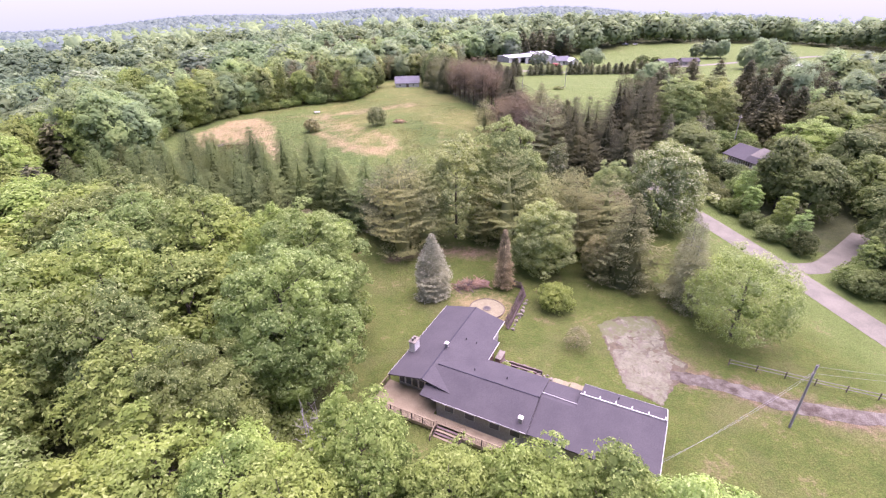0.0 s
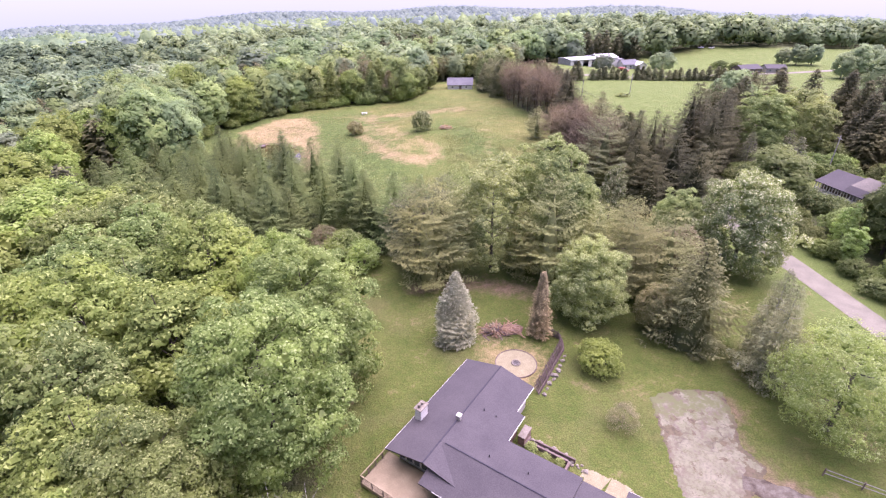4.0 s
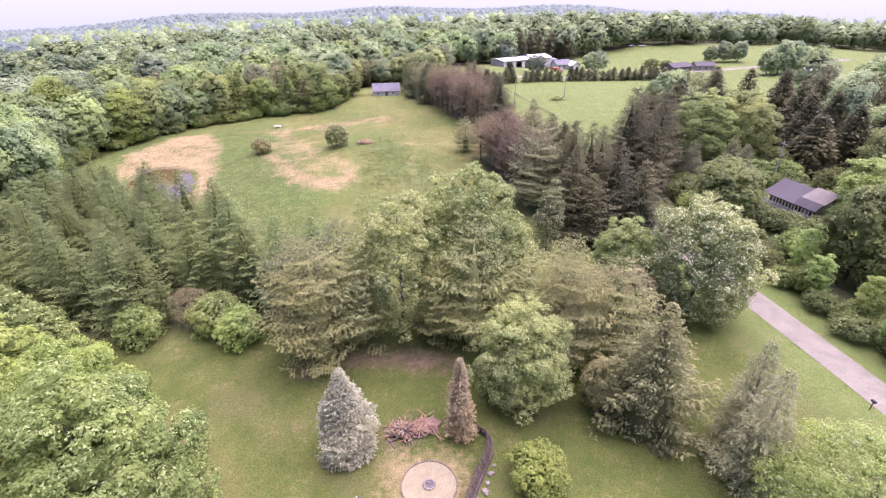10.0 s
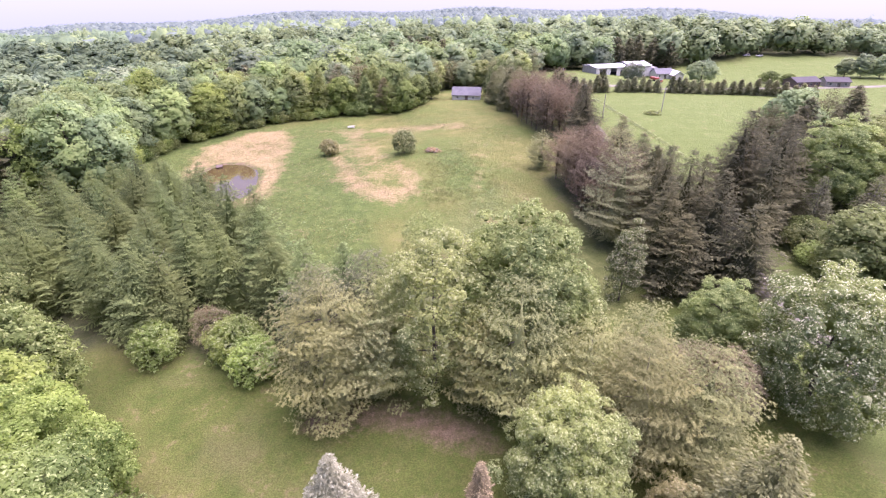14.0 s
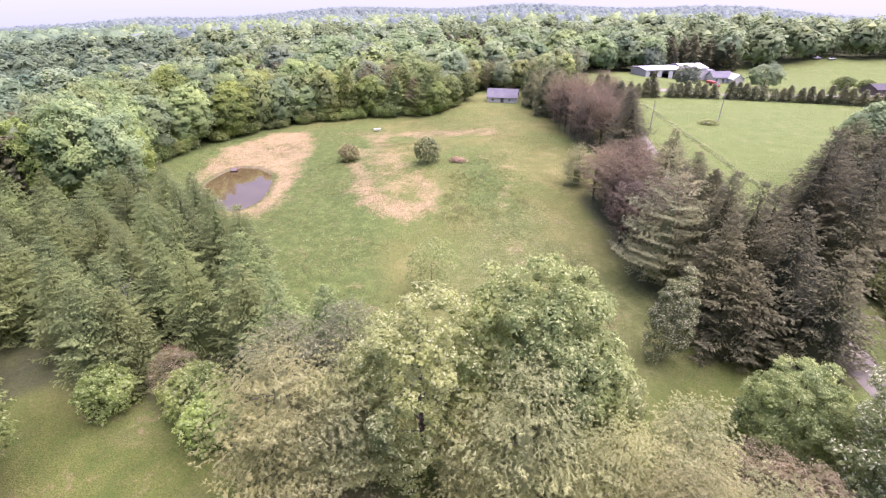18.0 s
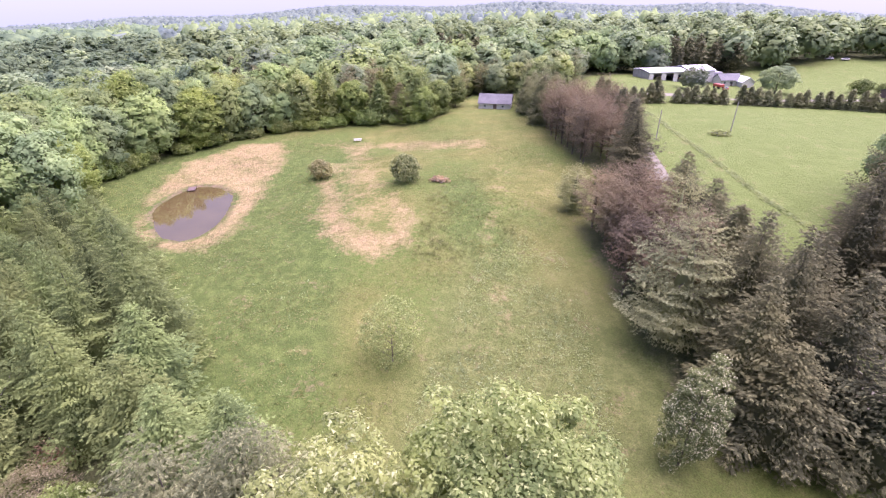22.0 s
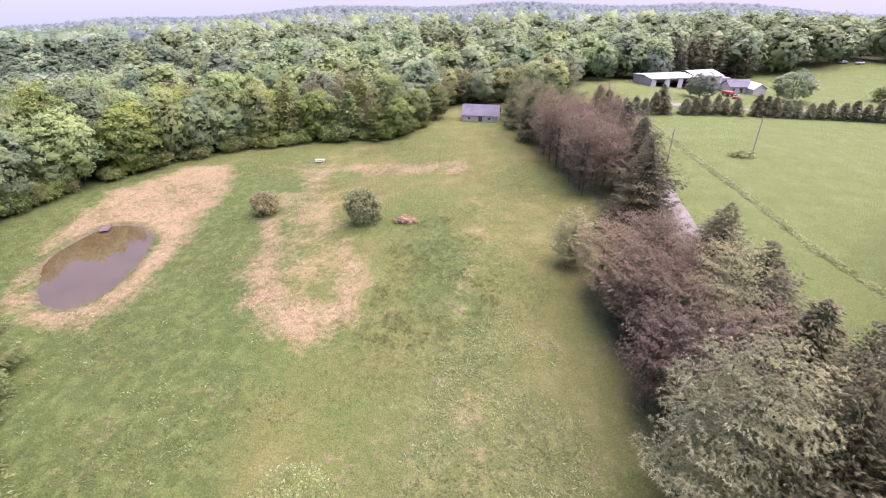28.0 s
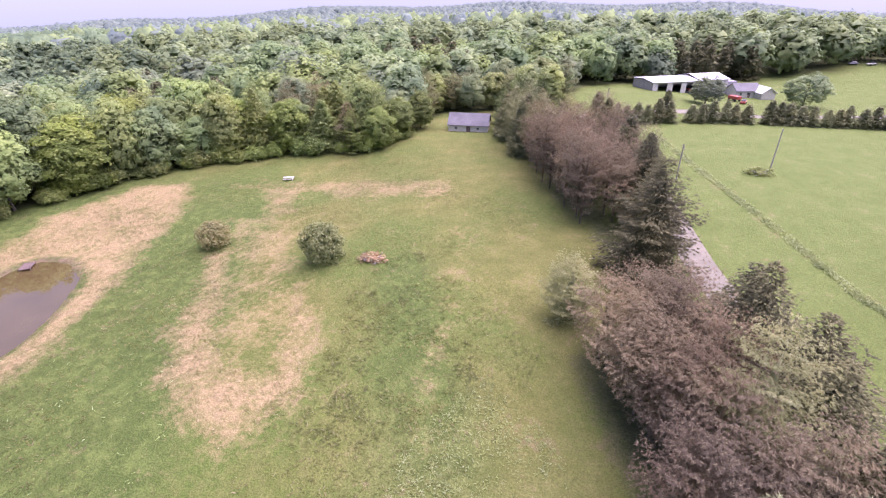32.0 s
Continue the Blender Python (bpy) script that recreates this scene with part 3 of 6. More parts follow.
v, f = strip(LANE, 2.35, 0.12, 1.5)
tagged(new("road", mesh_of("road", v, f, ROAD, True)), "narrow pale grey chip-sealed country road", "road", kind="structure")
v, f = strip(CROSSROAD, 2.3, 0.15)
tagged(new("road", mesh_of("road", v, f, ROAD, True)), "pale country cross road behind a spruce hedge", "road", kind="structure")
v, f = strip([(71, 64), (77, 62.5), (84, 66), (95, 72)], 1.9, 0.1, 1.5)
tagged(new("driveway", mesh_of("driveway", v, f, ROAD, True)), "short pale driveway turning off the road", "driveway", kind="structure")
v, f = strip(DRIVE, 1.15, 0.09, 1.0, 0.25)
tagged(new("driveway", mesh_of("driveway", v, f, MUD, True)), "rutted muddy gravel driveway to the road", "driveway", kind="structure")


def flat_patch(poly, lift, size=1.0):
    """A patch of paving that follows the ground inside a polygon."""
    xs, ys = [p[0] for p in poly], [p[1] for p in poly]
    gx, gy = np.arange(min(xs) - 1, max(xs) + 1.01, size), np.arange(min(ys) - 1, max(ys) + 1.01, size)
    px, py = np.meshgrid(gx, gy)
    gap = poly_gap(poly, px, py) + 0.07 * np.sin(px * 2.3 + 1.7 * np.sin(py * 1.9)) + 0.07 * np.sin(py * 4.7 + px) + 0.05 * np.sin(px * 9.1 + py * 7.3)
    pz = height(px, py) + np.where(gap < 0.1, lift, -0.12)
    n = len(gx)
    k = (np.arange(len(gy) - 1)[:, None] * n + np.arange(n - 1)[None]).ravel()
    k = k[(gap < 1.2).ravel()[k]]
    return np.stack([px, py, pz], -1).reshape(-1, 3), np.stack([k, k + 1, k + n + 1, k + n], 1)


PAD_EDGE = [(31.3, 54.8), (35.4, 56), (40.5, 55.2), (40, 52), (38.4, 47.3), (39.4, 44.3), (37, 42), (34.8, 40.5), (31.9, 38.2), (29.2, 41.8), (30, 47)]
v, f = flat_patch(PAD_EDGE, 0.05, 0.2)
pad_mesh = mesh_of("parking_pad", v, f, PAD, True)
pad_mesh.attributes.new("weeds", "FLOAT", "POINT").data.foreach_set("value", (0.25 + 0.7 * step(v[:, 1], 49.5, 53)).astype(np.float32))
gap = poly_gap(PAD_EDGE, v[:, 0], v[:, 1])
mud = 0.7 * step(gap, -1.4, 0.1) * step(v[:, 0] + 0.3 * v[:, 1], 44.5, 50) + 0.3 * step(gap, -0.7, 0.1)
for x, y, r in ((31.6, 49.8, 1.3), (36.6, 47.6, 0.7), (37.6, 45.6, 0.9), (35.4, 45.6, 0.6), (37.6, 43.6, 1.6), (32.6, 51.4, 0.9)):
    mud = np.maximum(mud, 0.62 * (1 - step(np.hypot(v[:, 0] - x, v[:, 1] - y), 0.2 * r, r)))
pad_mesh.attributes.new("mud", "FLOAT", "POINT").data.foreach_set("value", mud.astype(np.float32))
tagged(new("parking_pad", pad_mesh), "cracked pale concrete parking pad with mud and weeds", "pavement", kind="structure")
pond_edge = np.array(POND)
mid = pond_edge.mean(0)
wide = mid + (pond_edge - mid) * 1.06
v = np.concatenate([[(*mid, -0.78)], np.c_[wide, np.full(len(wide), -0.78)]])
n = len(wide)
f = np.array([(0, 1 + i, 1 + (i + 1) % n) for i in range(n)])
tagged(new("pond", mesh_of("pond", v, f, WATER)), "small still pond with murky brown water", "pond", kind="structure")
# ---- trees ----
def unit(v):
    return v / np.maximum(np.linalg.norm(v, axis=-1, keepdims=True), 1e-9)


def cards(at, facing, along, length, width):
    """Leaf blades: place, the way they face, the way they point."""
    facing = unit(facing)
    along = unit(along - facing * (along * facing).sum(-1, keepdims=True))
    side = np.cross(facing, along)
    length, width = np.broadcast_to(length, len(at))[:, None], np.broadcast_to(width, len(at))[:, None]
    bend = facing * width * 0.15
    v = np.stack([at - along * length * 0.45 + side * width * 0.5 - bend, at - along * length * 0.4 - side * width * 0.5 - bend,
                  at + along * length * 0.6], 1).reshape(-1, 3)
    return v, np.arange(len(at) * 3).reshape(-1, 3)


def ball(k):
    bm = bmesh.new()
    bmesh.ops.create_icosphere(bm, subdivisions=k, radius=1)
    v = np.array([w.co[:] for w in bm.verts])
    f = np.array([[w.index for w in t.verts] for t in bm.faces])
    bm.free()
    return v, f


BALL1, BALL2 = ball(1), ball(2)
OCTA = (np.array([(1, 0, 0), (-1, 0, 0), (0, 1, 0), (0, -1, 0), (0, 0, 1), (0, 0, -1)], float),
        np.array([(0, 2, 4), (2, 1, 4), (1, 3, 4), (3, 0, 4), (2, 0, 5), (1, 2, 5), (3, 1, 5), (0, 3, 5)]))


def spray(r, n):
    return unit(r.normal(size=(n, 3)))


def round_crown(seed, tall=18.0, wide=6.0, boughs=150, leaves=15000, leaf=0.34, foot=0.0, droop=0.0, gappy=0.0, sprig=7, tilt=0.45, slim=0.6, core=4, fine_core=False, inner=0.5, puff=0.0, ball_=0.8):
    """A broadleaf crown: boughs of small leaf blades on an uneven outline. Returns verts and triangles."""
    r = np.random.default_rng(seed)
    i = np.arange(boughs) + 0.5
    up = 1 - 1.72 * i / boughs
    turn = i * 2.39996 + r.normal(size=boughs) * 0.25
    flat = np.sqrt(1 - np.clip(up, -1, 1) ** 2)
    # the lower half stays nearly as broad as the middle
    flat = np.where(up < 0, np.maximum(flat, 0.86), flat)
    d = np.stack([np.cos(turn) * flat, np.sin(turn) * flat, up], 1) + r.normal(size=(boughs, 3)) * 0.09
    low, high = tall * foot, tall
    half = (high - low) / 2
    spread, mid = np.array([wide, wide, half]), np.array([0, 0, (low + high) / 2])
    size = wide * 2.15 / math.sqrt(boughs) * r.uniform(0.65, 1.25, boughs)
    lobes = sum(np.cos(3.1 * (d @ w) + 6.3 * k) for k, w in enumerate(spray(r, 4))) / 4
    reach = 0.9 + 0.13 * lobes + r.normal(size=boughs) * 0.06
    at = d * reach[:, None] * np.maximum(spread - size[:, None] * 0.8, spread * 0.4) + mid
    out = unit((at - mid) / spread)
    # sprigs of leaves on the boughs' outer sides
    sprigs = max(1, leaves // sprig)
    pick = r.choice(boughs, sprigs, p=size**2 / (size**2).sum())
    way = unit(spray(r, sprigs) + out[pick] * 0.7 + np.array([0, 0, 0.4 - droop]))
    place = at[pick] + way * (size[pick] * r.uniform(0.74, 1.14, sprigs))[:, None] * np.array([1.0, 1.0, 0.8])
    # a thinner layer further in closes the gaps
    n = int(sprigs * 0.3 * (1 - gappy))
    deep = unit(spray(r, n) * np.array([1, 1, 0.9]) + np.array([0, 0, 0.15]))
    place, way = np.concatenate([place, mid + deep * spread * r.uniform(0.6, 0.78, (n, 1))]), np.concatenate([way, deep])
    sprigs += n
    if gappy:
        keep = r.uniform(size=sprigs) > gappy * (0.5 + 0.5 * np.sin(place[:, 0] * 1.4 + seed) * np.sin(place[:, 2] * 1.3))
        place, way = place[keep], way[keep]
    swell = np.repeat(r.uniform(0.6, 1.3, len(place)), sprig)[:, None]
    place, way = np.repeat(place, sprig, 0), np.repeat(way, sprig, 0)
    m = len(place)
    # each sprig is a small rounded puff, its leaves facing outwards
    around = unit(spray(r, m) + way * 0.5)
    place = place + around * r.uniform(0.45, 1.0, (m, 1)) * swell * (puff or leaf * 1.7) * np.array([1.0, 1.0, 0.75]) * (sprig > 1)
    face = unit(around * (ball_ if sprig > 1 else 0.0) + way * 0.45 + spray(r, m) * tilt + np.array([0, 0, 0.35]))
    point = spray(r, m) + np.array([0, 0, -0.3 - droop])
    big = leaf * r.uniform(0.65, 1.4, m)
    pieces = [cards(place, face, point, big, big * slim)]
    ov, of = BALL1 if fine_core else OCTA
    for c, s in zip(at, size):
        pieces.append((ov * s * (inner - 0.3 * gappy) * np.array([1, 1, 0.8]) + c - unit(c - mid) * s * 0.2, of))
    if gappy < 0.5:
        bv, bf = BALL1
        for _ in range(core):
            pieces.append((bv * wide * 0.2 + mid + r.uniform(-1, 1, 3) * spread * np.array([0.2, 0.2, 0.4]), bf))
    return join_tris(*pieces)


def limb(p, q, r0, r1, sides=6):
    p, q = np.asarray(p, float), np.asarray(q, float)
    d = unit(q - p)
    s = unit(np.cross(d, [0.3, 0.9, 0.25]))
    t = np.cross(d, s)
    a = np.linspace(0, 2 * np.pi, sides, endpoint=False)
    ring = np.cos(a)[:, None] * s + np.sin(a)[:, None] * t
    v = np.concatenate([p + ring * r0, q + ring * r1])
    i = np.arange(sides)
    j = (i + 1) % sides
    return v, np.concatenate([np.stack([i, j, j + sides], 1), np.stack([i, j + sides, i + sides], 1)])


def wood(seed, tall, wide, girth, limbs=9, lowest=0.25, rise=0.5, leader=0.92):
    """A tapered trunk with limbs that reach into the crown."""
    r = np.random.default_rng(seed)
    n = 6
    lean = np.cumsum(r.normal(size=(n, 2)) * 0.02 * tall / n, 0)
    pts = [np.array([0, 0, -0.3])] + [np.array([*lean[i], tall * leader * (i + 1) / n]) for i in range(n)]
    pieces = [limb(pts[i], pts[i + 1], girth * (1 - i / (n + 0.6)), girth * (1 - (i + 1) / (n + 0.6))) for i in range(n)]
    for i in range(limbs):
        h = lowest + (leader - 0.15 - lowest) * (i + r.uniform(0, 0.6)) / limbs
        k = min(int(h / leader * n), n - 1)
        p = pts[k] + (pts[k + 1] - pts[k]) * (h / leader * n - k)
        a = i * 2.4 + r.uniform(-0.4, 0.4)
        length = wide * r.uniform(0.6, 0.95) * (1 - 0.45 * h)
        elbow = p + length * 0.5 * np.array([np.cos(a), np.sin(a), rise])
        tip = elbow + length * 0.5 * np.array([np.cos(a + 0.3), np.sin(a + 0.3), rise * 1.3])
        g = girth * 0.42 * (1 - h * 0.6)
        pieces += [limb(p, elbow, g, g * 0.65, 5), limb(elbow, tip, g * 0.65, g * 0.2, 5)]
    return join_tris(*pieces)


def dome(u):
    """A broad pine's outline: widest above its foot, round at the top."""
    return np.clip(0.72 + 1.1 * u, 0, 1) * (1 - u**2.3) ** 0.7


def cone(u):
    """A spruce's outline: a slightly bellied cone."""
    return np.clip(0.86 + 0.9 * u, 0, 1) * (1 - u**1.6) ** 0.86


def pillar_shape(u):
    """A close-grown stem's outline: broad to its upper third."""
    return np.clip(0.5 + 1.2 * u, 0, 1) * (1 - u**3.4) ** 0.62


def conifer(seed, tall, wide, whorls, boughs, twig, blade, blades, shape, droop=0.3, lift=0.2, ragged=0.18, bare=0.03, slim=0.3, lateral=0.3, flat=1.0, loose=0.5, upward=0.0, gap=0.0, core=0.3, inner=0.25, along=0.0, sweep=0.4, hang=0.22, perk=0.0, stir=0.22, spread=0.96, jitter=0.2, full=1.0):
    """A conifer's crown: whorls of boughs, each with side twigs that end in tufts of needle blades."""
    r = np.random.default_rng(seed)
    up = np.array([0, 0, 1.0])
    h, a, length = [], [], []
    bulge = r.uniform(0, 6.3, 4)
    for i in range(whorls):
        u = ((i + 0.35) / whorls) ** 0.8
        reach = wide * float(shape(u)) + 0.012 * tall
        n = max(5, round(boughs * (0.8 + 0.2 * reach / wide)))
        turn = 2 * np.pi * (np.arange(n) + r.uniform(-0.3, 0.3, n)) / n + i * 2.4
        lump = 1 + 0.12 * np.cos(2 * turn + bulge[0] + 4 * u) + 0.1 * np.cos(3 * turn + bulge[1] - 9 * u) + 0.07 * np.cos(19 * u + bulge[2])
        keep = r.uniform(size=n) >= gap
        h.append((bare + (0.985 - bare) * (u + r.normal(size=n) * jitter / whorls))[keep])
        a.append(turn[keep]), length.append((reach * lump * r.uniform(1 - ragged, 1 + ragged * 0.6, n))[keep])
    h, a, length = np.concatenate(h), np.concatenate(a), np.concatenate(length)
    length *= spread * wide / np.percentile(length, 90)
    rise = r.uniform(0.85, 1.15, len(a))
    # stations along the boughs, then twigs to both sides
    count = np.maximum(2, np.round(length * (1 - inner) / (along or twig))).astype(int)
    b = np.repeat(np.arange(len(a)), count)
    first = np.repeat(np.cumsum(count) - count, count)
    s = inner + (1 - inner) * (np.arange(len(b)) - first + r.uniform(0.3, 1.0, len(b))) / count[b]
    half = lateral * length[b] * np.clip(1.15 - s, 0, 1) ** 0.6 * r.uniform(0.75, 1.2, len(b)) + 0.5 * twig
    across = 1 + 2 * np.round(half / twig).astype(int)
    k = np.repeat(np.arange(len(b)), across)
    e = np.arange(len(k)) - np.repeat(np.cumsum(across) - across, across)
    e = np.where(across[k] > 1, 2 * e / np.maximum(across[k] - 1, 1) - 1, 0.0)
    b, s, half = b[k], s[k], half[k]
    l = length[b]
    out = np.stack([np.cos(a[b]), np.sin(a[b]), np.zeros(len(b))], 1)
    side = np.stack([-np.sin(a[b]), np.cos(a[b]), np.zeros(len(b))], 1)
    run = np.minimum(l * s + sweep * np.abs(e) * half, l * 1.06)
    t = run / l
    z = tall * h[b] + rise[b] * l * (-droop * t**1.3 + lift * t**4) - hang * np.abs(e) * half + perk * l * t * np.clip(h[b], 0, 1)**2
    P = out * run[:, None] + side * (e * half)[:, None] + up * z[:, None] + r.normal(size=(len(b), 3)) * 0.16 * twig
    slope = rise[b] * (-1.3 * droop * t**0.3 + 4 * lift * t**3)
    D = unit(out + side * (e * 0.9)[:, None] + up * (slope + upward)[:, None])
    size = blade * r.uniform(0.75, 1.25, len(b)) * np.clip(0.6 + 0.5 * l / wide, 0.6, 1.05)
    # the close-set top
    m = int(0.42 * tall / twig * 30 * full)
    u = 1.0 - 0.42 * r.uniform(size=m) ** 0.7
    turn, reach = r.uniform(0, 6.3, m), wide * spread * np.array([float(shape(min(v, 1.0))) for v in u]) * r.uniform(0.0, 1.0, m) ** 0.6 * 0.92
    way = np.stack([np.cos(turn), np.sin(turn), np.zeros(m)], 1)
    P = np.concatenate([P, way * reach[:, None] + up * ((bare + (0.985 - bare) * u) * tall - droop * reach)[:, None]])
    D = np.concatenate([D, unit(way + up * (0.5 * (u > 0.93) - 0.3 * droop + upward)[:, None])])
    size = np.concatenate([size, np.full(m, blade * 0.8)])
    P, D, size = np.repeat(P, blades, 0), np.repeat(D, blades, 0), np.repeat(size, blades)
    n = len(P)
    A = unit(D + r.normal(size=(n, 3)) * loose)
    F = up * flat + D * 0.35 + r.normal(size=(n, 3)) * stir
    size = size * r.uniform(0.8, 1.2, n)
    needles = cards(P + A * size[:, None] * 0.4, F, A, size, size * slim)
    if not core:
        return needles
    zz = np.linspace(0.0, 0.85, 9)
    ring = np.linspace(0, 2 * np.pi, 9)[:-1]
    rr = wide * core * np.array([float(shape(v)) * (1 - (v / 0.85) ** 2) for v in zz])
    cv = np.stack([np.outer(rr, np.cos(ring)), np.outer(rr, np.sin(ring)), np.repeat((bare + (0.985 - bare) * zz)[:, None] * tall - droop * rr[:, None] * 0.8, 8, 1)], -1).reshape(-1, 3)
    q_ = np.array([(i * 8 + j, i * 8 + (j + 1) % 8, i * 8 + 8 + (j + 1) % 8, i * 8 + 8 + j) for i in range(8) for j in range(8)])
    return join_tris(needles, (cv, np.concatenate([q_[:, :3], q_[:, (0, 2, 3)]])))


TEMPLATES = {}


def template(kind, crown, trunk, leaves, wood_material=None):
    """Keeps the shape of one kind of tree, so that its repeats share the meshes."""
    much = {"mid": 0.62, "far": 0.7, "broad": 0.4, "hero": 0.35}.get(kind[0])
    v, f, n = rounded(crown, much) if much else (*crown, None)
    TEMPLATES[kind] = (mesh_of("crown", v, f, leaves, True, n), mesh_of("trunk", *trunk, wood_material or BARK, True) if trunk else None)


for i in range(3):
    template(("broad", i), round_crown(10 + i, 18, 7, 110, 21000, 0.33, core=0, inner=0.42, sprig=12, puff=0.6, slim=0.7), wood(10 + i, 18, 6, 0.34), OAK)
for i in range(4):
    template(("mid", i), round_crown(20 + i, 18, 6, 52, 8600, 0.44, -0.06, sprig=6, puff=0.75, tilt=0.2, slim=0.75, inner=0.6, ball_=0.35, fine_core=True), wood(20 + i, 18, 6, 0.34, 6), MAPLE)
for i in range(3):
    template(("far", i), round_crown(130 + i, 18, 6.4, 38, 4600, 0.53, -0.02, sprig=5, puff=0.85, tilt=0.15, slim=0.85, inner=0.66, ball_=0.35), wood(130 + i, 15, 6, 0.3, 3), HAZED_MAPLE)
for i in range(3):
    template(("hero", i), round_crown(30 + i, 20, 7.4, 150, 62000, 0.235, -0.1, core=5, inner=0.4, sprig=16, puff=0.52, slim=0.72), wood(30 + i, 20, 6, 0.36), OAK)
template(("tall", 0), round_crown(34, 20, 4.0, 80, 20000, 0.25, -0.08, core=0, inner=0.36, sprig=12, puff=0.45), wood(34, 20, 4, 0.25), SILVER)
template(("airy", 0), round_crown(35, 20, 5.6, 120, 36000, 0.24, -0.02, core=1, gappy=0.25, inner=0.42, sprig=14, puff=0.5), wood(35, 20, 5, 0.3, 14), SILVER)
template(("blossom", 0), round_crown(37, 20, 7.4, 190, 56000, 0.25, -0.1, core=9, inner=0.46, sprig=12, puff=0.5), wood(37, 20, 6, 0.36, leader=0.7), BLOSSOM)
template(("willow", 0), round_crown(36, 13, 6, 130, 38000, 0.24, -0.02, 0.3, 0.4, slim=0.3, inner=0.42, sprig=9, puff=0.6), wood(36, 13, 5, 0.34), WILLOW)
for i in range(2):
    template(("shrub", i), round_crown(40 + i, 5, 3.2, 70, 9000, 0.18, -0.1, sprig=10, puff=0.28), wood(40 + i, 4.5, 2.6, 0.1, 7, 0.1), SHRUB)
for i in range(2):
    template(("bush", i), round_crown(43 + i, 5, 3.2, 40, 3400, 0.28, -0.1, sprig=7, puff=0.42), wood(43 + i, 4.2, 2.4, 0.08, 5, 0.1), SHRUB)
template(("sparse", 0), round_crown(46, 10, 3.6, 70, 9000, 0.17, -0.05, 0.0, 0.5, sprig=4, puff=0.4, inner=0.24), wood(46, 6.5, 3.4, 0.09, 11, 0.08, 0.9), DULL)
for i in range(3):
    template(("spruce", i), conifer(50 + i, 18, 5.6, 17, 8, 0.26, 0.36, 5, cone, 0.46, 0.34, 0.26, slim=0.5, lateral=0.19, flat=1.3, loose=0.35, core=0.5, along=0.55, sweep=0.8, hang=0.4, stir=0.2, jitter=0.1, full=0.7), wood(50 + i, 17, 1, 0.24, 0), SPRUCE)
for i in range(2):
    template(("fir", i), conifer(53 + i, 18, 4.6, 18, 9, 0.72, 0.8, 3, cone, 0.38, 0.16, slim=0.5, lateral=0.28, loose=0.4, core=0.5), wood(53 + i, 17, 1, 0.22, 0), DARK_SPRUCE)
template(("blue", 0), conifer(56, 11.3, 3.2, 26, 13, 0.3, 0.32, 5, cone, 0.1, 0.12, 0.1, 0.0, 0.36, 0.24, 0.6, 0.6, 0.25, core=0.5), wood(56, 10.5, 1, 0.2, 0), BLUE)
template(("lean", 0), conifer(57, 11.2, 1.7, 24, 9, 0.26, 0.32, 4, cone, 0.2, 0.12, 0.25, 0.05, 0.34, 0.26, 0.9, 0.5, core=0.3), wood(57, 10.5, 1, 0.14, 0), BROWN)
template(("old", 0), conifer(58, 17, 3.6, 28, 8, 0.36, 0.4, 4, cone, 0.45, 0.14, 0.35, 0.02, 0.26, 0.2, 0.8, 0.55, gap=0.12, core=0.1, full=0.15), wood(58, 16.5, 3, 0.2, 16, 0.1, 0.0), GREYED, DEAD_WOOD)
for i in range(3):
    template(("pine", i), conifer(60 + i, 18, 6.5, 17, 9, 0.44, 0.44, 8, dome, -0.02, 0.12, 0.3, 0.04, 0.3, 0.34, 0.6, 0.65, 0.35, core=0.26, along=0.9, sweep=0.8, hang=0.06, perk=0.45, spread=0.88, jitter=0.6, full=0.25), wood(60 + i, 18, 5, 0.26, 14, 0.2, 0.12, 0.88), PINE)
for i in range(3):
    template(("plume", i), conifer(64 + i, 18, 6.5, 19, 9, 0.33, 0.36, 8, dome, -0.04, 0.12, 0.34, 0.03, 0.2, 0.36, 0.6, 0.65, 0.35, 0.05, core=0.26, along=0.8, sweep=0.85, inner=0.18, hang=0.06, perk=0.45, spread=0.86, jitter=0.6, full=0.25), wood(64 + i, 18, 5, 0.26, 14, 0.2, 0.12, 0.88), PINE)
for i in range(3):
    template(("rusty", i), conifer(70 + i, 15, 4.8, 15, 9, 0.4, 0.4, 7, pillar_shape, -0.02, 0.2, 0.34, 0.1, 0.2, 0.3, 0.5, 0.6, 0.4, 0.08, core=0.12, along=0.8, sweep=0.8, hang=0.06, perk=0.5, jitter=0.6, full=0.15), wood(70 + i, 15, 4, 0.2, 16, 0.12, 0.1, 0.8), RUSTY)
for i in range(2):
    template(("hedge", i), conifer(80 + i, 5.4, 1.7, 10, 8, 0.5, 0.6, 3, cone, 0.2, 0.1, 0.1, slim=0.5, core=0.6), None, PINE_GREY)

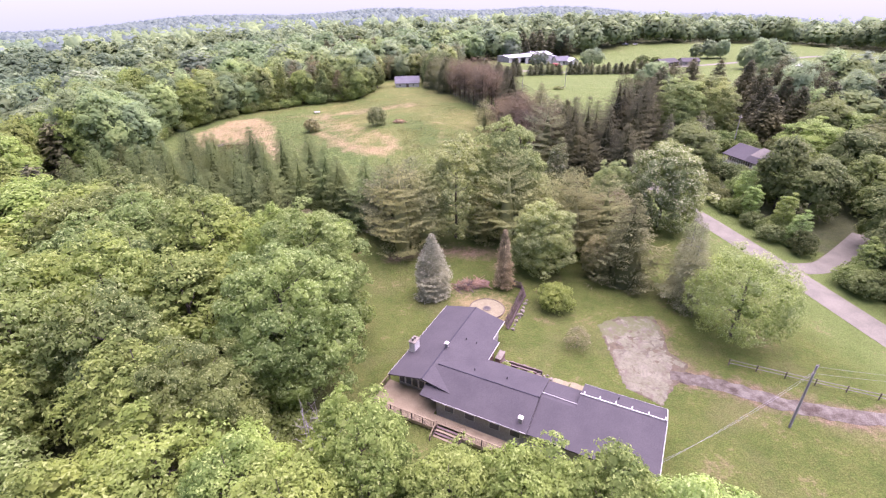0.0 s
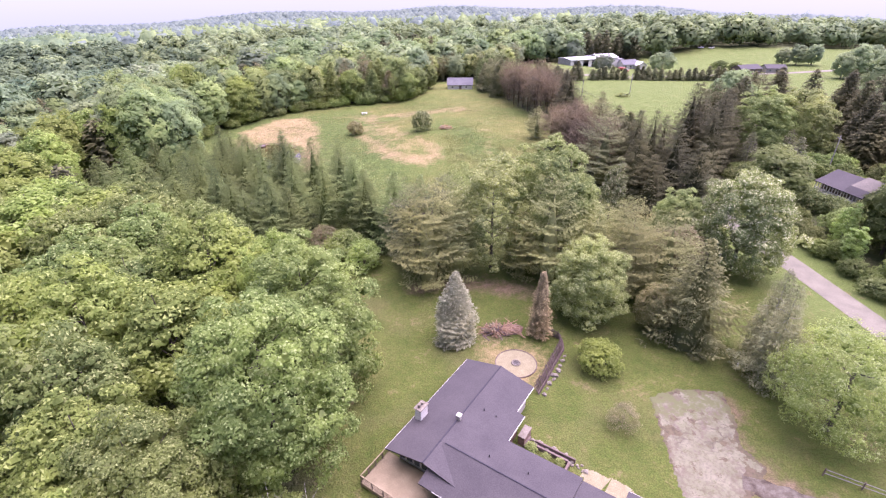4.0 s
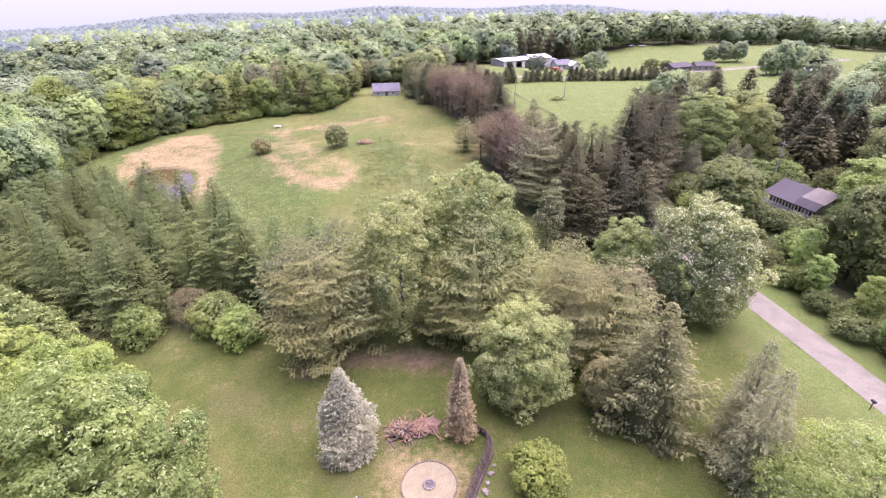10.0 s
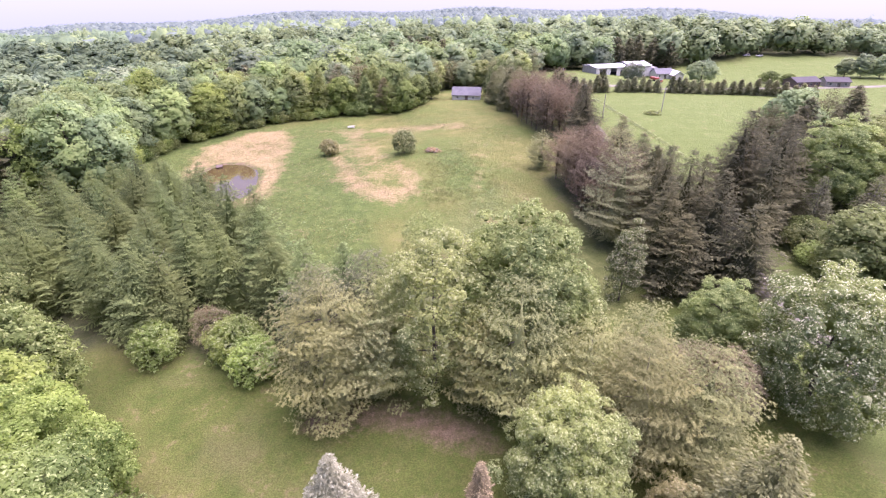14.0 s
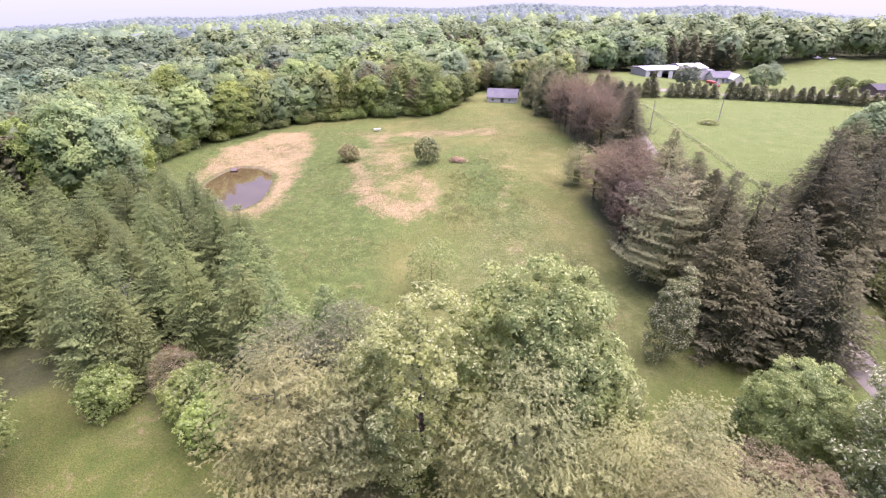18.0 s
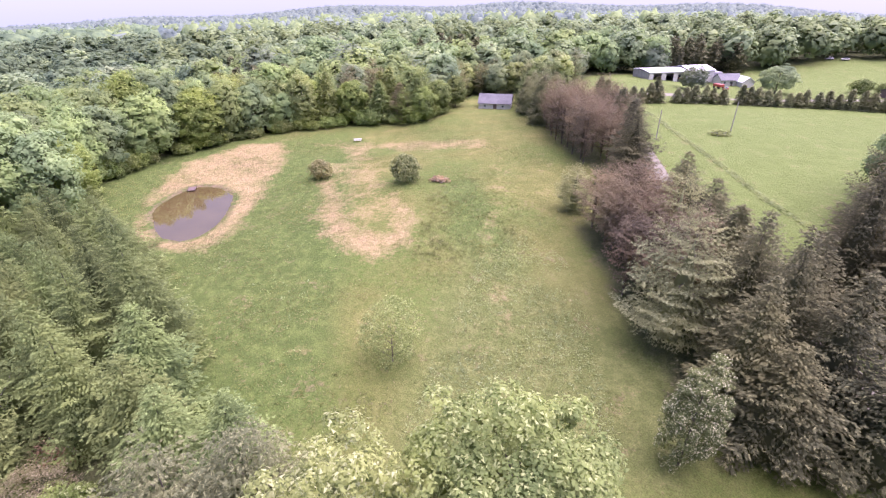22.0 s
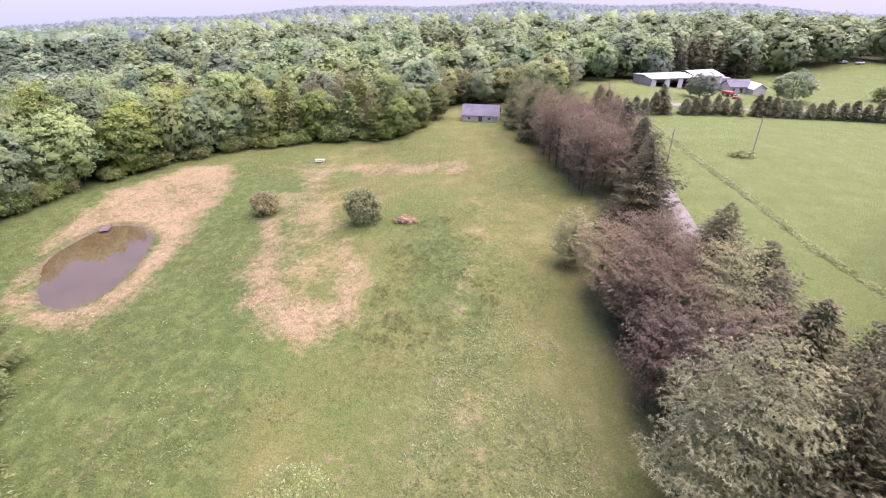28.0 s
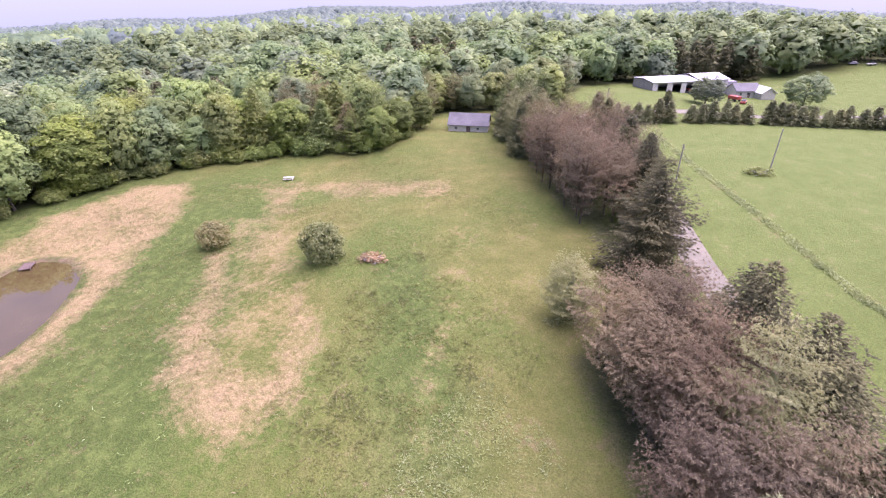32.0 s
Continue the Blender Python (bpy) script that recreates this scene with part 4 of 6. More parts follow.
SIZE = {"broad": (18, 7), "hero": (20, 7.4), "blossom": (20, 7.4), "mid": (18, 6), "far": (18, 6.4), "tall": (20, 4.0), "airy": (20, 5.6), "plume": (18, 6.5), "willow": (13, 6), "shrub": (5, 3.2), "bush": (5, 3.2), "sparse": (10, 3.6), "spruce": (18, 5.6), "fir": (18, 4.6),
        "blue": (11.3, 3.2), "lean": (11.2, 1.7), "old": (17, 3.6), "pine": (18, 6.5), "rusty": (15, 4.8), "hedge": (5.4, 1.7)}
WORDS = {"blossom": ("broadleaf_tree", "large tree with whitish blossom beside the road", "tree"),
         "hero": ("broadleaf_tree", "large broadleaf tree with a dense leafy crown", "tree"),
         "broad": ("broadleaf_tree", "tall broadleaf tree with a dense bright green crown", "tree"),
         "mid": ("broadleaf_tree", "broadleaf woodland tree with a rounded green crown", "tree"),
         "tall": ("broadleaf_tree", "slender pale silvery green broadleaf tree with gaps", "tree"),
         "far": ("broadleaf_tree", "green woodland tree with a rounded crown", "tree"),
         "airy": ("broadleaf_tree", "pale green broadleaf tree with an open crown", "tree"),
         "willow": ("willow_tree", "light green willow-like tree beside the driveway", "tree"),
         "shrub": ("shrub", "rounded green shrub standing in grass", "shrub"),
         "bush": ("shrub", "leafy green shrub in the undergrowth", "shrub"),
         "sparse": ("small_tree", "thin small tree with sparse dull leaves in the meadow", "tree"),
         "spruce": ("spruce_tree", "dark green conical spruce with drooping boughs", "conifer"),
         "fir": ("spruce_tree", "dark green conical spruce among other trees", "conifer"),
         "blue": ("blue_spruce", "plump blue-grey spruce on the lawn", "conifer"),
         "lean": ("spruce_tree", "narrow browning spruce beside the fire pit", "conifer"),
         "old": ("spruce_tree", "half-dead grey spruce with thin needles", "conifer"),
         "pine": ("pine_tree", "open grey-green white pine with plumed boughs", "conifer"),
         "plume": ("pine_tree", "broad white pine with long feathery boughs", "conifer"),
         "rusty": ("pine_tree", "rust-brown ailing pine in a row beside the meadow", "conifer"),
         "hedge": ("hedge_spruce", "small dark spruce in a hedge along the cross road", "conifer")}
STANDING = []


def plant(kind, x, y, tall, wide, leaves=None, which=None, label="", group=""):
    """One tree as a thing of its own, with its trunk and its crown."""
    n = sum(1 for k in TEMPLATES if k[0] == kind)
    which = rng.integers(n) if which is None else which
    crown, trunk = TEMPLATES[(kind, which)]
    name, words, sort = WORDS[kind]
    ob = thing(name, x, y, turn=float(rng.uniform(0, 360)), label=label or words, category=sort, group=group)
    h, w = SIZE[kind]
    ob.scale = (wide / w, wide / w, tall / h)
    c = part("crown", crown, None, ob)
    if leaves and leaves != crown.materials[0]:
        c.material_slots[0].link = "OBJECT"
        c.material_slots[0].material = leaves
    if trunk:
        part("trunk", trunk, None, ob)
    STANDING.append((x, y, wide))
    return ob


# trees of the lawn and of the belt behind it: kind, x, y, height, spread, leaves, label
for kind, x, y, tall, wide, leaves, words in (
        ("blue", 7.6, 66.6, 11.4, 3.0, None, ""),
        ("lean", 19.6, 66.6, 11.3, 1.6, None, ""),
        ("blossom", 27.6, 71, 14, 5.4, SILVER, "broadleaf tree with pale undersides of leaves on the lawn"),
        ("shrub", 26.3, 60.0, 4.3, 3.1, OAK, "small round apple tree on the lawn"),
        ("sparse", 26.0, 50.2, 3.4, 1.8, DULL, "small thin-leaved bush on the lawn"),
        ("willow", 49.2, 49.0, 14.0, 6.8, None, ""),
        ("old", 46.6, 56.6, 15.2, 3.3, None, ""),
        ("old", 48.8, 61.0, 14.5, 3.2, None, ""),
        ("spruce", 40.6, 65.2, 16.8, 6.0, OLIVE, "olive green spruce with long drooping boughs"),
        ("broad", 36.3, 67.6, 8.2, 2.6, STRAWY, "small yellowish brown broadleaf tree among pines"),
        ("plume", 35.0, 75.8, 16.4, 6.2, None, ""),
        ("plume", 41.0, 75.5, 15.8, 6.0, None, ""),
        ("plume", 31.0, 80.0, 15.0, 5.2, None, ""),
        ("plume", 24.0, 81.3, 18.6, 6.0, None, ""),
        ("plume", 3.8, 81.6, 18.3, 6.9, None, "broad white pine with pale plumed boughs"),
        ("pine", 8.6, 84.2, 15.5, 5.0, None, ""), ("pine", 0.8, 89.5, 14.5, 5.2, PINE_GREY, ""), ("pine", 6.5, 91.5, 15.5, 5.0, PINE_GREY, ""),
        ("airy", 14.8, 85.8, 20.5, 6.4, SILVER, "large pale green broadleaf tree rising between pines"),
        ("hero", 25.6, 89.5, 21.5, 8.0, SHRUB, "large round green broadleaf tree behind pines"),
        ("pine", 19.5, 82.5, 12.5, 4.2, None, ""), ("pine", 37.5, 83.5, 14.0, 5.0, None, ""), ("broad", 31.5, 90, 13, 4.6, SILVER, ""), ("sparse", 42, 84, 8.5, 4.0, DULL, ""),
        ("broad", 46.5, 82, 9.5, 4.2, DULL, "small dull green tree among pines"),
        ("tall", 42.6, 105.0, 13.6, 2.7, BLOSSOM, "slender tree with whitish silver leaves"),
        ("blossom", 57.8, 83.8, 19.2, 7.4, BLOSSOM, "large tree with whitish blossom beside the road"),
        ("hero", 50.0, 91.5, 12.4, 4.8, SHRUB, "yellowish green broadleaf tree beside the road"),
        ("sparse", 45.5, 86, 8, 3.4, DULL, "thin brownish small tree among pines"),
        ("spruce", -8.2, 98.2, 14.4, 5.2, SPRUCE, ""), ("spruce", -2.2, 94.6, 15.2, 5.2, SPRUCE, ""),
        ("spruce", 2.5, 96.0, 14.0, 5.0, SPRUCE, ""),
        ("shrub", -11.6, 90.2, 5.8, 3.9, WILLOW, "wide rounded shrub at the lawn's edge"), ("shrub", -8.0, 87.2, 5.2, 3.4, WILLOW, ""),
        ("sparse", -15.5, 92.5, 5.8, 3.0, None, "thin grey shrub at the lawn's edge"), ("shrub", -22.0, 89.5, 6.0, 3.2, WILLOW, ""),
        # the meadow
        ("sparse", 11.4, 115.2, 9.6, 3.6, SHRUB, ""),
        ("shrub", 1.6, 173.5, 6.8, 3.5, PALE_GREEN, "round green bush alone in the meadow"),
        ("shrub", -22.2, 182.4, 5.0, 3.2, STRAWY, "thin pale green bush in the meadow"),
        # beyond the lane
        ("broad", 101.5, 292, 9.4, 5.6, HAZED_SILVER, "round tree in front of the white hall"),
        *(("mid", x, y, tall, wide, HAZED_WOODS, "dark green tree in a clump on the far pasture")
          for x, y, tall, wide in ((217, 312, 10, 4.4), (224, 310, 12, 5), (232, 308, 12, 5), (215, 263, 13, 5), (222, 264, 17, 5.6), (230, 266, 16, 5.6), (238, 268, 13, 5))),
        ("shrub", 172, 300, 6, 4.5, MAPLE, "round bush before the ranch house"), ("shrub", 179, 296, 5, 4, MAPLE, "round bush before the ranch house"),
        ("broad", 137.5, 298, 12.0, 7.2, HAZED_WOODS, "round green tree in the pasture")):
    plant(kind, x, y, tall, wide, leaves, label=words)

# the spruce plantation beside the meadow
for i in range(9):
    s = i / 8
    for row in range(6):
        x, y = -12 - 40 * s - row * 4.3 + rng.uniform(-2.2, 2.2), 105.5 + 39 * s - row * 4.9 + rng.uniform(-2.2, 2.2)
        if row < 4 or s > 0.3:
            plant("spruce", x, y, rng.uniform(11.5, 16.5) if row > 1 or s > 0.5 else rng.uniform(14.6, 16.8), rng.uniform(4.2, 5.6), SPRUCE, group="spruce plantation")
# the dark belt along the road
for x, y, tall in ((50.5, 113.5, 17.5), (55, 117.5, 20.5), (53.5, 123, 19), (58.5, 113, 19), (59, 121, 18.5), (56, 127.5, 18), (52, 108.5, 13.5), (61, 107, 16)):
    plant("spruce", x, y, tall, rng.uniform(5.4, 6.6), DARK_SPRUCE, label="tall dark spruce with drooping boughs along the road", group="dark spruce belt")
for x, y, tall in ((71, 133, 23), (75.5, 138.5, 22), (77.5, 130.5, 21), (73.5, 126.5, 18), (81, 136, 21), (79.5, 143, 19), (86, 141, 18.5)):
    plant("spruce", x, y, tall, rng.uniform(5.8, 7.0), DARK_SPRUCE, label="massive dark spruce beyond the road", group="conifers beyond the road")
for x, y, tall in ((90, 149, 18), (96, 156, 18), (102, 163, 18), (92, 160, 17), (110, 168, 18), (118, 170, 18), (126, 166, 19), (133, 160, 19), (122, 176, 18), (130, 150, 19), (138, 152, 19), (124, 140, 18),
                   (131, 140, 18), (128, 130, 17), (136, 128, 18), (141, 142, 19), (146, 160, 19), (140, 168, 18), (152, 150, 19), (119, 131, 15)):
    plant("pine" if rng.uniform() < 0.3 else "fir", x, y, tall, rng.uniform(5.0, 6.2), DARK_SPRUCE, label="tall dark conifer in a belt beyond the road", group="conifers beyond the road")
plant("hero", 107.5, 143.5, 18.5, 9.4, SHRUB, label="very large round green tree beyond the road")
plant("hero", 96, 141.5, 18.5, 8.4, SHRUB, label="very large round green tree beyond the road")
for x, y, tall in ((86.5, 130, 11), (95, 128, 12), (92.5, 121, 12)):
    plant("old", x, y, tall, 3.6, GREYED)
for x, y, tall in ((86, 122, 3), (89, 116, 3), (88, 112, 4), (90, 103, 4), (95, 100, 4), (104, 130, 5), (113, 134, 6), (83, 117, 4), (110, 128, 5), (91, 98, 4.5), (87, 106, 4.5), (97, 96, 4), (101, 99, 4), (84, 108, 5), (86, 95, 5),
                   (92, 93, 5), (104, 100, 4), (80, 112, 5), (80, 121, 5), (84, 127, 4), (108, 122, 4), (106, 118, 3), (103, 124, 4), (111, 112, 4), (98, 126, 4), (116, 120, 5)):
    plant("bush", x, y, tall, tall * 0.8, (DEEP, DEEP, MAPLE)[rng.integers(3)], label="dark shrub in the thicket before the neighbouring house", group="thicket beyond the road")
plant("hero", 104.5, 98.5, 15, 7.8, LIME, label="bright green round tree beside the neighbouring house")
for x, y, tall in ((78.5, 71, 7.5), (80, 76.5, 9), (78.8, 84, 8), (81.5, 90, 9.5), (79.5, 58, 8), (80.5, 50, 9)):
    plant("tall", x, y, tall, 2.0, WILLOW, label="slender light green sapling beside the road", group="roadside saplings")
# pines beside the meadow
plant("plume", 46.8, 124.2, 18.0, 7.5, PINE_GREY, 0, "broad grey-green pine beside the meadow")
plant("pine", 50.8, 133.4, 15.0, 4.4, RUSTY, 1)
plant("plume", 50.4, 140.6, 17.2, 6.2, PINE_GREY, 1, "pale grey-green pine among rusty pines")
for x, y, tall in ((42.6, 133.5, 13.5), (46.2, 132.6, 14), (46, 138, 14.5), (44, 144, 13), (47.5, 147, 14), (42.5, 149.5, 12.5), (45.5, 153, 13), (41, 154.5, 11.5), (44.8, 141, 14), (43.2, 146.8, 12.5), (47, 150.5, 14.5), (48.6, 144, 15), (44, 156.5, 12), (48, 155, 13)):
    plant("rusty", x, y, tall, rng.uniform(3.4, 4.3), group="rust-brown pines")
plant("pine", 38.2, 161.6, 9.6, 3.6, PINE_GREY, 1, "small grey-green pine at the meadow's edge")
for x, y, tall in ((53.4, 149.5, 17.4), (55.8, 141, 14.0), (57.5, 146.5, 14.2), (55.0, 154.5, 14.0)):
    plant("spruce", x, y, tall, 6.5, DARK_SPRUCE)
plant("spruce", 50.6, 172.4, 18.6, 7.6, DARK_SPRUCE, label="massive dark spruce beside the lane")
plant("spruce", 53.5, 184, 15, 5.4, DARK_SPRUCE)
plant("spruce", 54.5, 192.5, 15, 5.4, DARK_SPRUCE)
for i in range(15):
    s = i / 14
    for row in range(2):
        x, y = 43.5 - 12.0 * s + row * 5 + rng.uniform(-1, 1), 189 + 64 * s + rng.uniform(-1.5, 1.5)
        kind = "rusty" if s < 0.62 else ("rusty" if rng.uniform() < 0.6 else "fir")
        plant(kind, x, y, rng.uniform(12.0, 16.5), rng.uniform(3.3, 4.1), PINE_GREY if s > 0.55 else None, label="grey-green pine in a row beside the meadow" if s > 0.55 else "", group="row of pines beside the meadow")
for x, y in ((31, 259), (34, 264), (30, 268)):
    plant("spruce", x, y, 13, 4.2, group="row of pines beside the meadow")
for x, y, tall, kind in ((55.5, 133, 16, "spruce"), (55.5, 197, 14, "spruce"), (56, 204, 13, "rusty"),
                         (55.5, 211, 14, "spruce"), (56, 219, 13.5, "rusty"), (56, 227, 13, "rusty"), (56, 236, 13, "spruce"), (56.5, 245, 13, "rusty"), (57, 254, 12, "spruce"), (50, 203, 13, "rusty"), (49, 215, 13, "rusty"), (48, 229, 13, "rusty"), (47, 243, 13, "pine")):
    plant("fir" if kind == "spruce" else kind, x, y, tall, 4.2, DARK_SPRUCE if kind == "spruce" else None, group="trees along the lane")
# the clipped row along the cross road
for i in range(32):
    x = 64.5 + 3.3 * i
    if i not in (6, 13):
        plant("hedge", x + rng.uniform(-0.5, 0.5), 262.8 + 0.09 * (x - 66) - (0.0045 * max(0, x - 110) ** 2) + rng.uniform(-0.5, 0.5), rng.uniform(5.0, 7.4), rng.uniform(1.9, 2.3), group="spruce hedge")
plant("fir", 80.5, 268, 9, 3.0, DARK_SPRUCE, label="lone taller spruce behind the hedge")

# ---- woods ----
OPEN = (MEADOW, LAWN, PASTURE)
RIVER = [(-122, 175), (-150, 230), (-175, 268), (-224, 322), (-295, 405), (-360, 480)]


def free(x, y, room=2.5):
    """Where the woods may stand."""
    ok = np.ones(np.shape(x), bool)
    for poly in OPEN:
        ok &= poly_gap(poly, x, y) > room
    ok &= line_gap(LANE, x, y) > 6 + room * 0.5
    ok &= line_gap(CROSSROAD, x, y) > 5
    ok &= line_gap([(71, 64), (84, 66), (95, 72), (104, 106)], x, y) > 4
    ok &= (np.hypot(x - 104, y - 113) > 15) & (line_gap([(104, 113), (88, 97)], x, y) > 8)
    ok &= line_gap(RIVER[:3], x, y) > 6.5
    ok &= ~((x > 72) & (x < 128) & (y > 120) & (y < 168))
    return ok


def scatter(x0, x1, y0, y1, pitch, seed):
    r = np.random.default_rng(seed)
    x, y = np.meshgrid(np.arange(x0, x1, pitch), np.arange(y0, y1, pitch * 0.87))
    x = x + (np.arange(len(x)) % 2)[:, None] * pitch / 2
    x, y = x + r.uniform(-0.33, 0.33, x.shape) * pitch, y + r.uniform(-0.33, 0.33, y.shape) * pitch
    return x.ravel(), y.ravel()


def unshaded(x, y, room):
    s = np.array(STANDING)
    return np.array([np.min(np.hypot(s[:, 0] - a, s[:, 1] - b) - s[:, 2] * 0.75) > room for a, b in zip(x, y)], bool)


# near woods: every tree a thing
x, y = scatter(-62, 30, 8, 100, 8.8, 3)
keep = free(x, y, 2.2) & ~((x > -12) & (y < 32)) & ~((x > -1) & (y > 30)) & ~((x > -12) & (y > 70)) & ~((x > -38) & (y > 80)) & ~((x > -24) & (y > 70)) & (y < 96 - 0.1 * (x + 60)) & (y > 14) & ~((x > -15.5) & (y < 64)) & (x < -7.5)
for a, b in zip(x[keep], y[keep]):
    if unshaded([a], [b], 1.2)[0]:
        near = a > -52
        tall = rng.uniform(16, 20.5) if b > 33 else rng.uniform(12.5, 15.5)
        lush = (OAK, MAPLE, OAK, MAPLE, OAK)[rng.integers(5)]
        plant("broad" if near else "mid", a, b, tall, rng.uniform(6.4, 8.4), lush, group="west woods")
for a, b, tall, wide in ((-10.2, 57.5, 20.5, 7.6), (-12.0, 46.5, 21, 7.8), (-19, 37, 16.5, 6.2), (-15.5, 66.0, 17.5, 5.8)):
    if unshaded([a], [b], -3.5)[0]:
        plant("hero", a, b, tall, wide, OAK if b > 60 else MAPLE, group="west woods")
for a, b, tall, wide in ((-3.4, 29.2, 15.2, 5.0), (3.6, 24.6, 13.4, 4.6), (9.6, 22.6, 14.6, 5), (15.2, 20.8, 14.6, 5), (21.2, 17.6, 14.2, 5), (-9, 24, 15, 5.6), (-14, 28, 14, 5.6), (3, 17, 15, 5.6), (11, 14, 14, 5.6), (26, 13, 12, 5)):
    plant("broad", a, b, tall, wide, OAK if a < 18 else LIME, group="trees south of the house")
for a, b, tall in ((-9, 38, 4.5), (-13, 35, 5), (-7.5, 34.5, 3.5), (-12, 40, 4)):
    plant("bush", a, b, tall, 3.0, MAPLE, label="dark undergrowth shrub below the oaks")
# dead stems at the wood's edge
for a, b, tall in ((-8.0, 36.0, 10.5), (-8.9, 35.2, 9.0), (-9.6, 36.8, 9.5), (-13.5, 34.5, 8.5), (-6.8, 37.2, 8.0), (-26, 100, 12), (-31, 97, 11)):
    ob = thing("dead_tree", a, b, label="bare grey dead tree standing at the woods' edge", category="dead tree")
    part("trunk", mesh_of("trunk", *wood(int(a * 7) % 91, tall, 3.0, 0.12, 9, 0.3, 0.9), DEAD_WOOD, True), None, ob)
# the woods round the meadow's far side
EDGE = [(-68, 150), (-84, 176), (-80, 194), (-69, 219), (-56, 230.5), (-36, 242), (-20, 245), (-9, 244.5), (-4, 253)]
for depth in range(3):
    r = np.random.default_rng(90 + depth)
    for (ax, ay), (bx, by) in zip(EDGE, EDGE[1:]):
        n = max(1, round(math.hypot(bx - ax, by - ay) / 8.0))
        for i in range(n):
            nx_, ny_ = unit(np.array([-(by - ay), bx - ax]))
            s = (i + r.uniform(0.1, 0.9)) / n
            a, b = ax + (bx - ax) * s + nx_ * depth * 6.5, ay + (by - ay) * s + ny_ * depth * 6.5
            tall = r.uniform(13, 19) + depth * 1.5 + (4.0 if b < 222 else 0.0)
            if a > -44 and r.uniform() < 0.6:
                plant("fir" if r.uniform() < 0.3 else "pine", a, b, tall, r.uniform(4.6, 5.8), SHRUB if r.uniform() < 0.6 else DULL, label="dark rounded pine at the meadow's far edge", group="woods round the meadow")
                continue
            plant("mid", a, b, tall, r.uniform(5.4, 7.8), (HAZED_OAK, HAZED_MAPLE, OAK, SHRUB, HAZED_OAK)[r.integers(5)], group="woods round the meadow")
plant("mid", -58, 246, 15, 4.2, LIME, label="bright yellow-green tree at the wood's edge")
for a, b, tall in ((-5.5, 243, 13), (-1, 252, 12), (-12, 241, 12.5), (4, 262, 12)):
    plant("pine" if a < -10 else "mid", a, b, tall, 4.6, MAPLE)
# the stand behind the barn
for i, (a, b) in enumerate(((5, 290), (12, 292), (19, 289), (26, 292), (33, 288), (40, 291), (46, 287), (52, 292), (30, 299), (44, 299), (17, 299), (9, 300), (37, 283), (3, 281))):
    plant(("mid", "pine", "mid")[i % 3], a, b, rng.uniform(13, 17.5), rng.uniform(4.2, 5.6), (SILVER, PINE_GREY, HAZED_WOODS)[i % 3], label="pale tall tree behind the barn", group="trees behind the barn")
# undergrowth along the edges
for i in range(70):
    k = rng.integers(len(EDGE) - 1)
    s = rng.uniform()
    a, b = EDGE[k][0] * (1 - s) + EDGE[k + 1][0] * s, EDGE[k][1] * (1 - s) + EDGE[k + 1][1] * s
    plant("bush", a + rng.uniform(0.5, 3.5), b - rng.uniform(0.5, 3.5), rng.uniform(2.6, 6.0), rng.uniform(2.2, 3.8), (SHRUB, MAPLE, OAK)[rng.integers(3)], group="undergrowth at the wood's edge")
# the woods beyond the road
x, y = scatter(77, 150, 22, 128, 9.6, 5)
keep = free(x, y, 2) & (np.hypot(x - 104, y - 113) > 16)
for a, b in zip(x[keep], y[keep]):
    if unshaded([a], [b], 1.0)[0]:
        plant("mid", a, b, rng.uniform(10, 17), rng.uniform(4.8, 6.8), (DEEP, DEEP, MAPLE, DEEP)[rng.integers(4)], group="woods beyond the road")
for i in range(22):
    a, b = 77.5 + rng.uniform(-1, 2.5), 44 + 3.4 * i + rng.uniform(-1, 1)
    if not 60 < b < 67:
        plant("bush", a, b, rng.uniform(2.5, 5), rng.uniform(2.0, 3.4), (DEEP, MAPLE, DEEP)[rng.integers(3)], group="roadside thicket")

# the far woods, too many to count
LOW_FAR = [round_crown(205 + i, 16, 6.6, 26, 1700, 0.76, -0.04, sprig=5, puff=1.0, tilt=0.12, slim=0.9, core=1, inner=0.72, ball_=0.35) for i in range(5)]
LOW_FIR = [conifer(220 + i, 16, 4.2, 9, 7, 1.3, 1.5, 2, cone, 0.35, 0.12, slim=0.6, core=0.55, full=0.4) for i in range(2)]


def blob_crown(seed, wide, tall, rough, shape, leaves=0):
    """A far crown: a lumpy dome without an underside, with some boughs standing out of it."""
    r = np.random.default_rng(seed)
    v, f = shape
    f = f[v[f].mean(1)[:, 2] > -0.15]
    k = np.array([1 + rough * (noise.noise(Vector(p) * 1.9 + Vector((seed * 5.3, 0, 0))) + 0.7 * noise.noise(Vector(p) * 4.3 + Vector((0, seed * 3.1, 0)))) for p in v])[:, None]
    size, foot = np.array([wide, wide, tall * 0.55]), np.array([0, 0, tall * 0.5])
    dome_ = (v * k * size + foot, f)
    if not leaves:
        return dome_
    pick = r.integers(0, len(v), leaves)
    way = unit(v[pick] + spray(r, leaves) * 0.3)
    way = way[way[:, 2] > -0.15]
    at = way * k[pick][:len(way)] * size * 1.02 + foot
    return join_tris(dome_, cards(at, way + spray(r, len(at)) * 0.45, spray(r, len(at)), r.uniform(1.0, 2.4, len(at)), r.uniform(1.0, 2.2, len(at))))


LOW_MID = [round_crown(230 + i, 16, 6.8, 15, 420, 1.35, -0.04, sprig=4, puff=1.2, tilt=0.12, slim=0.9, core=1, inner=0.74, ball_=0.35) for i in range(5)]
LOWER = [blob_crown(i, 6.8, 15.0, 0.42, BALL2, 60) for i in range(6)]
LUMPS = [blob_crown(20 + i, 7.6, 14.0, 0.5, BALL1, 14) for i in range(5)]


